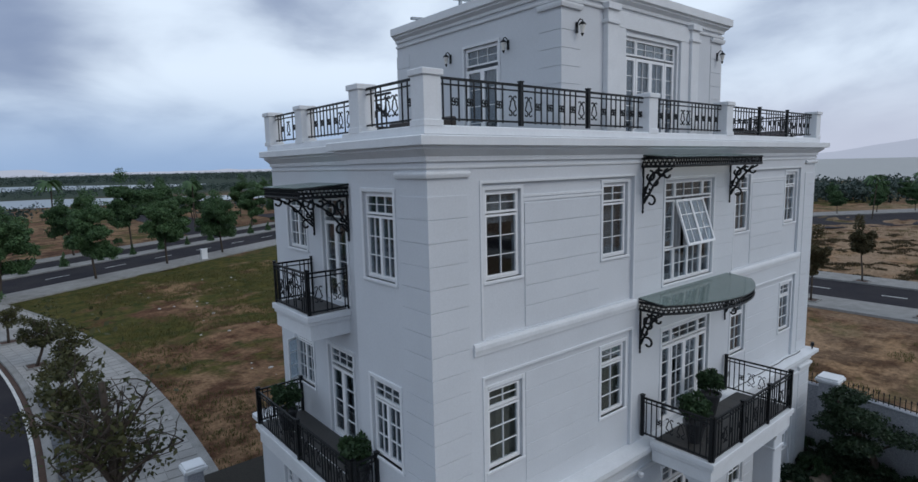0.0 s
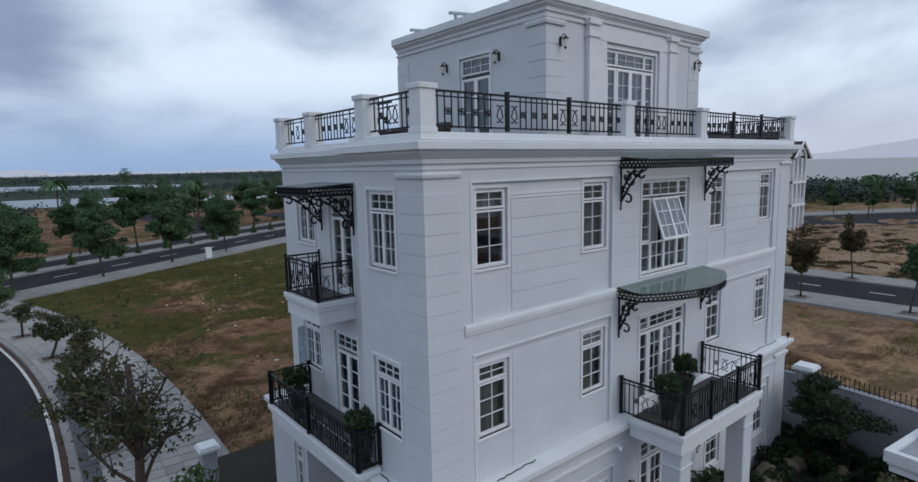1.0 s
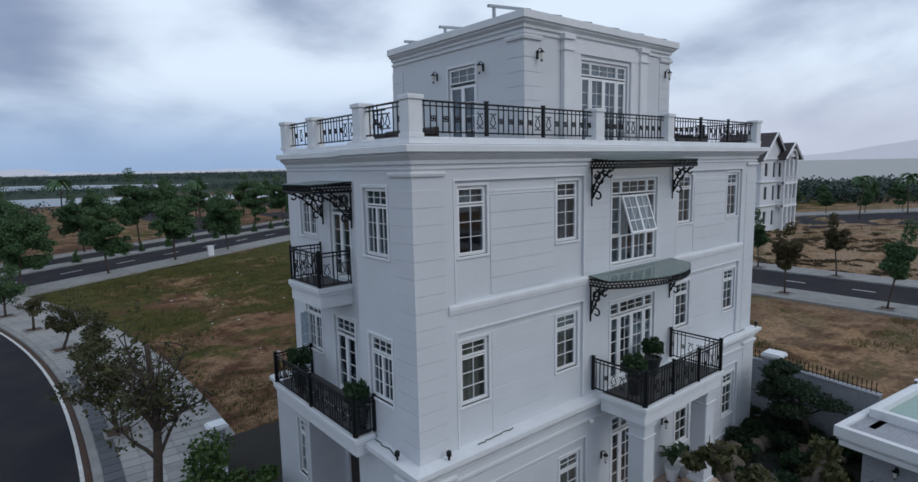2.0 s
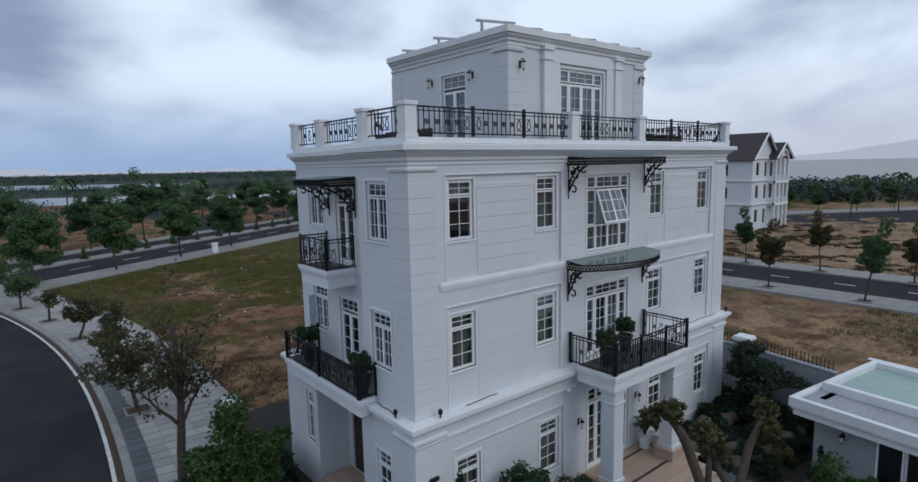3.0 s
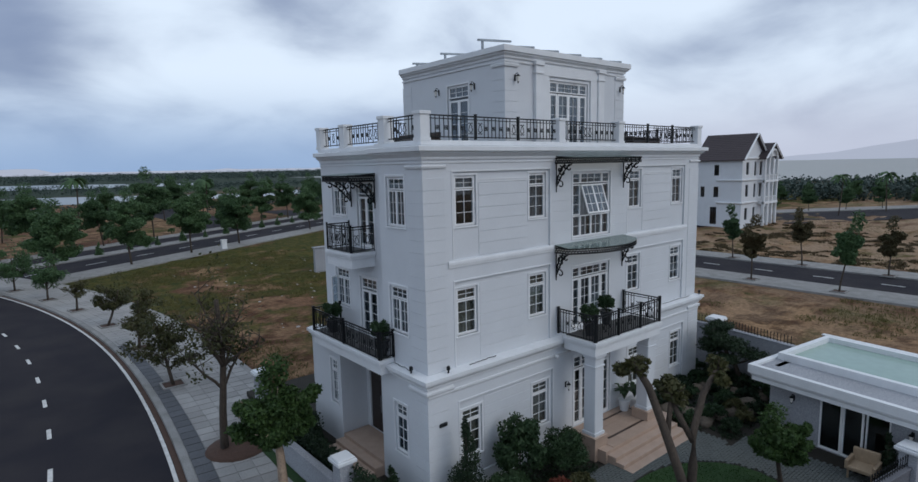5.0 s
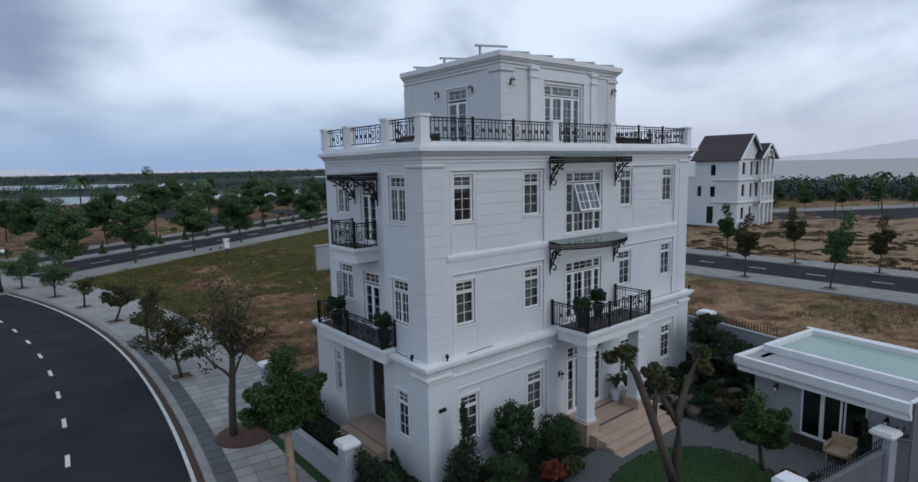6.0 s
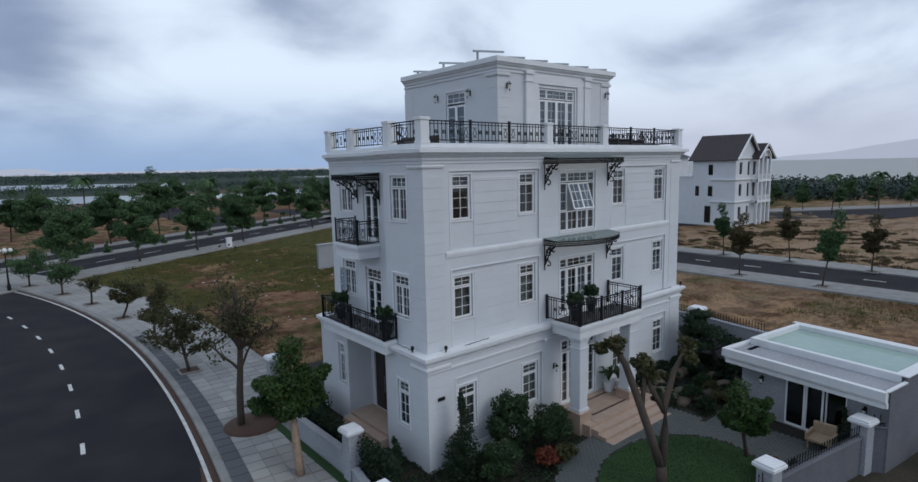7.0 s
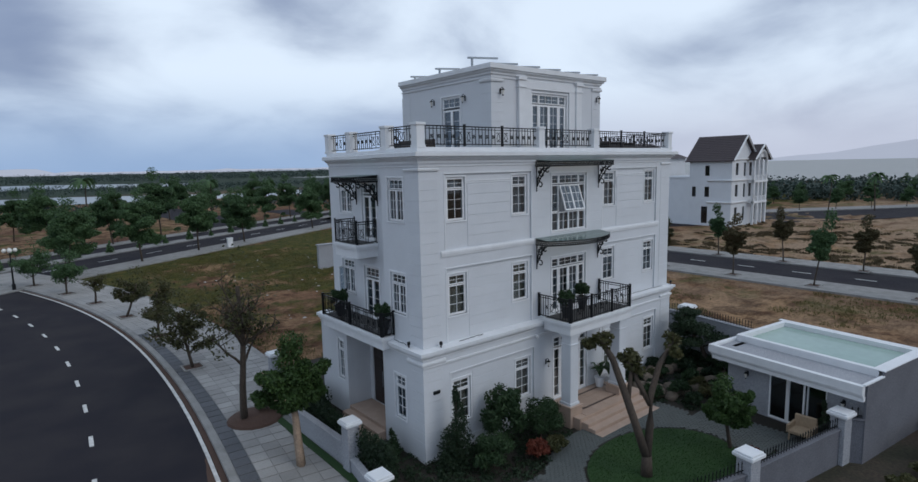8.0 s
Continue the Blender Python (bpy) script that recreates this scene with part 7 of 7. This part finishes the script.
# ---- far woods: one mesh of leaf clumps per belt ----
def woods(name, points, size, per, seed, label):
    r = random.Random(seed)
    cl = []
    for x, y in points:
        s = size * r.uniform(0.7, 1.35)
        cl.append((x, y, s * 0.5, s * 0.75, s * 0.75, s * 0.55))
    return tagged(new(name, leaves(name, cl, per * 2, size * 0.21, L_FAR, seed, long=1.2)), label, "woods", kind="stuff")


def polar(az, dist):
    return (-6 + dist * math.cos(radians(az)), -8 + dist * math.sin(radians(az)))


r = random.Random(12)
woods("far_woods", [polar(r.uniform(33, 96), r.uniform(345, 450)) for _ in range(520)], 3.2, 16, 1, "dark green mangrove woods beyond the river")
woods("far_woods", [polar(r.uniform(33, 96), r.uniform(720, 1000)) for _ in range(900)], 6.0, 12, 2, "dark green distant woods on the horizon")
woods("far_woods", [polar(r.uniform(33, 96), r.uniform(1050, 2200)) for _ in range(1100)], 8.0, 10, 3, "distant woods on the horizon with haze-tinted leaves")
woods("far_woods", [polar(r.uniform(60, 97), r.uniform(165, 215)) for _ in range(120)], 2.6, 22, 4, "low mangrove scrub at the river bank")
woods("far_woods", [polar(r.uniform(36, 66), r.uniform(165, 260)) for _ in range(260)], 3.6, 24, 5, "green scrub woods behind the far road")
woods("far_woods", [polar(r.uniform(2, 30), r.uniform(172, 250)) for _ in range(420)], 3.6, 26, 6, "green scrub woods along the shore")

# ---- grass tufts on the vacant lots ----
rng2 = np.random.default_rng(8)
n = 36000
gx, gy = rng2.uniform(5, 46, n), rng2.uniform(16, 66, n)
ex, ey = rng2.uniform(60, 105, 9000), rng2.uniform(-25, 36, 9000)
fx, fy = rng2.uniform(25, 45, 9000), rng2.uniform(-12, 16, 9000)
gx, gy = np.concatenate((gx, ex, fx)), np.concatenate((gy, ey, fy))
keep = []
for x, y in zip(gx, gy):
    d = noise.noise(Vector((x * 0.13, y * 0.13, 0))) + 0.5 * noise.noise(Vector((x * 0.5, y * 0.5, 2))) + (0.25 if 40 < y else 0.0)
    c = curve_x(y) + 9.2
    if d > 0.08 and not (x < c and y > 10) and not (x < 25 and y < 20) and (Vector((x, y)) - NW0).dot(Vector((-NWD.y, NWD.x))) < -3.2:
        keep.append((x, y))
vv, ff = [], []
gr = random.Random(2)
for x, y in keep:
    z = height(x, y)
    for _ in range(4):
        a, h, w = gr.uniform(0, 6.28), gr.uniform(0.06, 0.22), gr.uniform(0.012, 0.03)
        ox, oy = x + gr.uniform(-0.14, 0.14), y + gr.uniform(-0.14, 0.14)
        i = len(vv)
        vv += [(ox - w * math.cos(a), oy - w * math.sin(a), z - 0.02), (ox + w * math.cos(a), oy + w * math.sin(a), z - 0.02), (ox + gr.uniform(-0.09, 0.09), oy + gr.uniform(-0.09, 0.09), z + h)]
        ff.append((i, i + 1, i + 2))
me = bpy.data.meshes.new("grass_tufts")
me.from_pydata(vv, [], ff)
me.materials.append(L_GRASS)
tagged(new("grass_tufts", me), "dry grass tufts on sandy ground", "grass", kind="stuff")


# ---- low dark scrub on the eastern lots ----
sv, sf = [], []
sr = random.Random(31)
for _ in range(850):
    x, y = sr.uniform(59.5, 96), sr.uniform(-26, 34)
    if noise.noise(Vector((x * 0.09, y * 0.09, 7))) + 0.6 * noise.noise(Vector((x * 0.4, y * 0.4, 9))) < -0.22:
        continue
    size, turn = sr.uniform(0.25, 0.75), sr.uniform(0, 3.14)
    for _ in range(int(40 + 90 * size)):
        a, q = sr.uniform(0, 6.28), math.sqrt(sr.random())
        lx, ly = size * 1.7 * q * math.cos(a), size * 0.8 * q * math.sin(a)
        ox, oy = x + lx * math.cos(turn) - ly * math.sin(turn), y + lx * math.sin(turn) + ly * math.cos(turn)
        h, w, b = (0.12 + 0.35 * size * (1 - q)) * sr.uniform(0.6, 1.2), sr.uniform(0.05, 0.1), sr.uniform(0, 6.28)
        z, i = height(ox, oy), len(sv)
        sv += [(ox - w * math.cos(b), oy - w * math.sin(b), z - 0.02), (ox + w * math.cos(b), oy + w * math.sin(b), z - 0.02), (ox + sr.uniform(-0.15, 0.15), oy + sr.uniform(-0.15, 0.15), z + h)]
        sf.append((i, i + 1, i + 2))
me = bpy.data.meshes.new("scrub")
me.from_pydata(sv, [], sf)
me.materials.append(leaf_material("dark_scrub", (0.05, 0.036, 0.02), (0.10, 0.078, 0.042)))
tagged(new("scrub", me), "low dark brown scrub on pale sandy ground", "scrub", kind="stuff")


# ---- rubble on the lots ----
rb = bmesh.new()
br = random.Random(41)
for _ in range(170):
    x, y = br.uniform(9, 42), br.uniform(18, 60)
    if x < curve_x(y) + 9.6:
        continue
    s = br.uniform(0.05, 0.16)
    z = height(x, y)
    st = len(rb.verts)
    bmesh.ops.create_icosphere(rb, subdivisions=1, radius=s)
    rb.verts.ensure_lookup_table()
    for v in rb.verts[st:]:
        v.co = Vector((x + v.co.x * br.uniform(0.7, 1.3), y + v.co.y * br.uniform(0.7, 1.3), z + v.co.z * 0.6))
tagged(part("rubble", rb, material("pale_rubble", (0.42, 0.40, 0.37), 0.9, scale=4, fine=20, bump=0.3)), "pale rubble scattered over the vacant lot", "rubble", kind="stuff")


# ---- neighbouring villa ----
def neighbour(x, y, label):
    h = thing("neighbour_villa", (x, y, 0), label, "villa", "distant villas")
    w, d, e, top = 11.0, 7.2, 11.2, 14.9
    F, L = plane_m((x, y, 0), (1, 0, 0)), plane_m((x, 0, 0), (0, -1, 0))
    fw = [(1.3, z, 2.3, z + 1.9) for z in (1.2, 4.9, 8.4)] + [(4.2, z, 5.0, z + 2.2) for z in (0.9, 4.7, 8.2)] + [(6.2 + k * 1.55, z, 7.2 + k * 1.55, z + 2.2) for z in (4.7, 8.2) for k in range(3)] + [(7.6, 0.6, 9.2, 3.0)]
    part("wall", holed(bmesh.new(), F, 0, -0.1, w, e, 0.25, fw), STUCCO, h)
    lw = [(-y - 4.5, 8.3, -y - 3.7, 10.0), (-y - 4.5, 4.8, -y - 3.7, 6.5), (-y - 6.7, 4.8, -y - 6.0, 6.5), (-y - 5.0, 0.4, -y - 3.9, 3.2)]
    part("wall", holed(bmesh.new(), L, -y - d, -0.1, -y - 0.25, e, 0.25, lw), STUCCO, h)
    part("wall", boxes((x + w - 0.25, y + 0.25, -0.1, x + w, y + d, e), (x + 0.25, y + d - 0.25, -0.1, x + w - 0.25, y + d, e)), STUCCO, h)
    part("rear_wing", boxes((x, y + d, -0.1, x + w, y + 13.5, 7.9), (x - 0.1, y + d, 7.9, x + w, y + 13.6, 8.15)), STUCCO, h)
    part("floor_slab", boxes((x + 0.26, y + 0.26, 3.6, x + w - 0.26, y + d - 0.26, 3.9), (x + 0.26, y + 0.26, 7.2, x + w - 0.26, y + d - 0.26, 7.5), (x + 0.26, y + 0.26, 10.9, x + w - 0.26, y + d - 0.26, 11.1)), DARK, h)
    part("inner_wall", boxes((x + 0.4, y + 3, 0, x + w - 0.4, y + 3.2, 10.9), (x + 4.6, y + 0.3, 0, x + 4.8, y + 3, 10.9)), DARK, h)
    for m, ws in ((F, fw), (L, lw)):
        for a, b, c, f in ws:
            bm = bmesh.new()
            for u0, v0, u1, v1 in ((a, b, a + 0.06, f), (c - 0.06, b, c, f), (a + 0.06, f - 0.06, c - 0.06, f), ((a + c) / 2 - 0.03, b, (a + c) / 2 + 0.03, f - 0.06)):
                mbox(bm, m, u0, v0, -0.2, u1, v1, -0.14)
            wd = part("window", bm, DARKWOOD, h)
            gb = bmesh.new()
            mbox(gb, m, a + 0.05, b, -0.18, c - 0.05, f - 0.05, -0.17)
            part("pane", gb, GLASS, wd)
    for z in (3.75, 7.35, 10.75):
        part("string_course", sweep(bmesh.new(), [(x, y + 4.0), (x, y), (x + w, y), (x + w, y + 4)], [(-0.05, z), (0.12, z), (0.25, z + 0.16), (0.25, z + 0.3), (-0.05, z + 0.32)]), TRIM, h)
    for z in (3.9, 7.4):
        part("balcony", boxes((x + 5.8, y - 1.1, z - 0.35, x + w, y, z)), TRIM, h)
        part("balustrade", boxes((x + 5.9, y - 1.05, z + 0.75, x + w - 0.1, y - 0.95, z + 0.85), *[(x + 6.0 + k * 0.32, y - 1.04, z, x + 6.1 + k * 0.32, y - 0.96, z + 0.75) for k in range(15)]), TRIM, h)
    for u in (5.8, 7.3, 8.9, 10.5):
        part("column", boxes((x + u, y - 1.05, 0, x + u + 0.35, y - 0.7, 10.9)), TRIM, h)

    def gable(x0, x1, y0, y1, z0, z1, over, name):
        mid = (x0 + x1) / 2
        bm = bmesh.new()
        pr = [(x0 - over, z0 - over * 0.75), (mid, z1), (x1 + over, z0 - over * 0.75), (x1 + over, z0 - over * 0.75 - 0.18), (mid, z1 - 0.2), (x0 - over, z0 - over * 0.75 - 0.18)]
        a = [bm.verts.new((px, y0 - over, pz)) for px, pz in pr]
        b = [bm.verts.new((px, y1 + over, pz)) for px, pz in pr]
        for i in range(6):
            j = (i + 1) % 6
            bm.faces.new((a[i], b[i], b[j], a[j]))
        bm.faces.new(a[::-1])
        bm.faces.new(b)
        bmesh.ops.recalc_face_normals(bm, faces=bm.faces)
        rf = part(name, bm, TILE, h, "dark brown tiled gable roof")
        bm = bmesh.new()
        v = [bm.verts.new(c) for c in ((x0, y0 + 0.02, z0), (x1, y0 + 0.02, z0), (mid, y0 + 0.02, z1 - 0.25))]
        w2 = [bm.verts.new((c.co.x, y0 + 0.25, c.co.z)) for c in v]
        bm.faces.new(v)
        bm.faces.new(w2[::-1])
        for i in range(3):
            j = (i + 1) % 3
            bm.faces.new((v[j], v[i], w2[i], w2[j]))
        part("gable_wall", bm, STUCCO, h)
        bm = bmesh.new()
        for sx in (x0 - over, x1 + over):
            tube(bm, [(sx, y0 - over - 0.03, z0 - over * 0.75 - 0.06), (mid, y0 - over - 0.03, z1 - 0.06)], 0.16, 4)
        part("barge_board", bm, TRIM, rf, "white barge board")
        # courses of tiles as thin raised bands
        for s, ex in ((-1, x0 - over), (1, x1 + over)):
            for k in range(1, 14):
                f = k / 14
                cx, cz = ex + (mid - ex) * f, z0 - over * 0.75 + (z1 - z0 + over * 0.75) * f
                part("tile_course", tube(bmesh.new(), [(cx, y0 - over + 0.1, cz + 0.01), (cx, y1 + over - 0.1, cz + 0.01)], 0.035, 4), TILE, rf)

    gable(x, x + w * 0.72, y, y + d, e, top, 0.55, "roof")
    gable(x + 5.6, x + w + 0.2, y - 1.0, y + 6, e, 13.4, 0.4, "roof")
    part("arch", tube(bmesh.new(), [(x + 8.5 + 1.4 * math.cos(k * math.pi / 16), y - 1.25, e - 0.3 + 1.4 * math.sin(k * math.pi / 16)) for k in range(17)], 0.14, 6), TRIM, h)
    return h


neighbour(86.2, 34.0, "white three-storey villa with dark gable roof beyond the lots")
h2v = thing("neighbour_villa", (87, 49, 0), "white villa with dark roof behind the first", "villa", "distant villas")
part("wall", boxes((87, 49, -0.1, 99, 61, 11.4)), STUCCO, h2v)
bm = bmesh.new()
a = [bm.verts.new(c) for c in ((86.4, 48.4, 11.3), (99.6, 48.4, 11.3), (99.6, 61.6, 11.3), (86.4, 61.6, 11.3))]
b = [bm.verts.new(c) for c in ((89.4, 55, 14.3), (96.6, 55, 14.3))]
for q in ((a[0], a[1], b[1], b[0]), (a[1], a[2], b[1]), (a[2], a[3], b[0], b[1]), (a[3], a[0], b[0]), (a[3], a[2], a[1], a[0])):
    bm.faces.new(q)
part("roof", bm, TILE, h2v, "dark tiled hipped roof")

# low white hoarding behind the house
hb = thing("low_hut", (20.7, 48.8, 0), "low white block wall standing in the lot", "wall")
bm = boxes((20.9, 48.6, -0.1, 28.0, 49.0, 2.5), (20.8, 48.5, 2.5, 28.1, 49.1, 2.6))
part("masonry", bm, WALLPAINT, hb)
# utility box at the pavement
p = nw(13, -2.0)
ub = thing("utility_box", (p.x, p.y, 0.1), "small white utility cabinet on the pavement", "utility cabinet")
part("body", boxes((p.x - 0.35, p.y - 0.25, 0.1, p.x + 0.35, p.y + 0.25, 1.3), (p.x - 0.4, p.y - 0.3, 1.3, p.x + 0.4, p.y + 0.3, 1.38), bevel=0.02), TRIM, ub)


def street_lamp(x, y):
    s = thing("street_lamp", (x, y, 0.1), "dark cast-iron street lamp with white globes", "street lamp", "street lamps")
    part("pole", lathe(bmesh.new(), [(0.16, 0), (0.16, 0.5), (0.09, 0.6), (0.06, 2.0), (0.05, 3.6)], (x, y, 0.1), 8), IRON, s)
    for k in range(4):
        a = k * math.pi / 2
        bm = bmesh.new()
        bmesh.ops.create_icosphere(bm, subdivisions=2, radius=0.2)
        part("globe", bm, LAMPGLASS, s, "white globe", m=Matrix.Translation((x + 0.42 * math.cos(a), y + 0.42 * math.sin(a), 3.75 + 0.1)), smooth=True)
        part("arm", tube(bmesh.new(), [(x, y, 3.4), (x + 0.42 * math.cos(a), y + 0.42 * math.sin(a), 3.68)], 0.025, 5), IRON, s)


street_lamp(*nw(-16, -1.8))

# ---- pavement slabs nearest the house ----
slab = {}
k = 0
for i in range(44):
    y = 6.2 + i * 0.62
    for j in range(7):
        off = 4.62 + j * 0.62
        c, d = at_street(y, off)
        mat = PAVE_DARK if j == 0 else PAVE
        if j not in slab:
            bm = bmesh.new()
            box(bm, -0.302, -0.302, 0, 0.302, 0.302, 0.022, 0.005)
            slab[j] = mesh_of("paving_slab", bm, mat)
        ok = c.x < 2.25 if y < 20 else True
        if ok and k < 300:
            k += 1
            part("paving_slab", slab[j], None, sw, m=oriented(c.x, c.y, 0.118 + 0.004 * random.random(), d))
rest = bmesh.new()
for i in range(44, 100):
    y = 6.2 + i * 0.62
    for j in range(7):
        c, d = at_street(y, 4.62 + j * 0.62)
        st = len(rest.verts)
        box(rest, -0.302, -0.302, 0, 0.302, 0.302, 0.022)
        rest.verts.ensure_lookup_table()
        m = oriented(c.x, c.y, 0.118, d)
        for v in rest.verts[st:]:
            v.co = m @ v.co
tagged(part("paving_slabs", rest, PAVE, sw), kind="stuff")
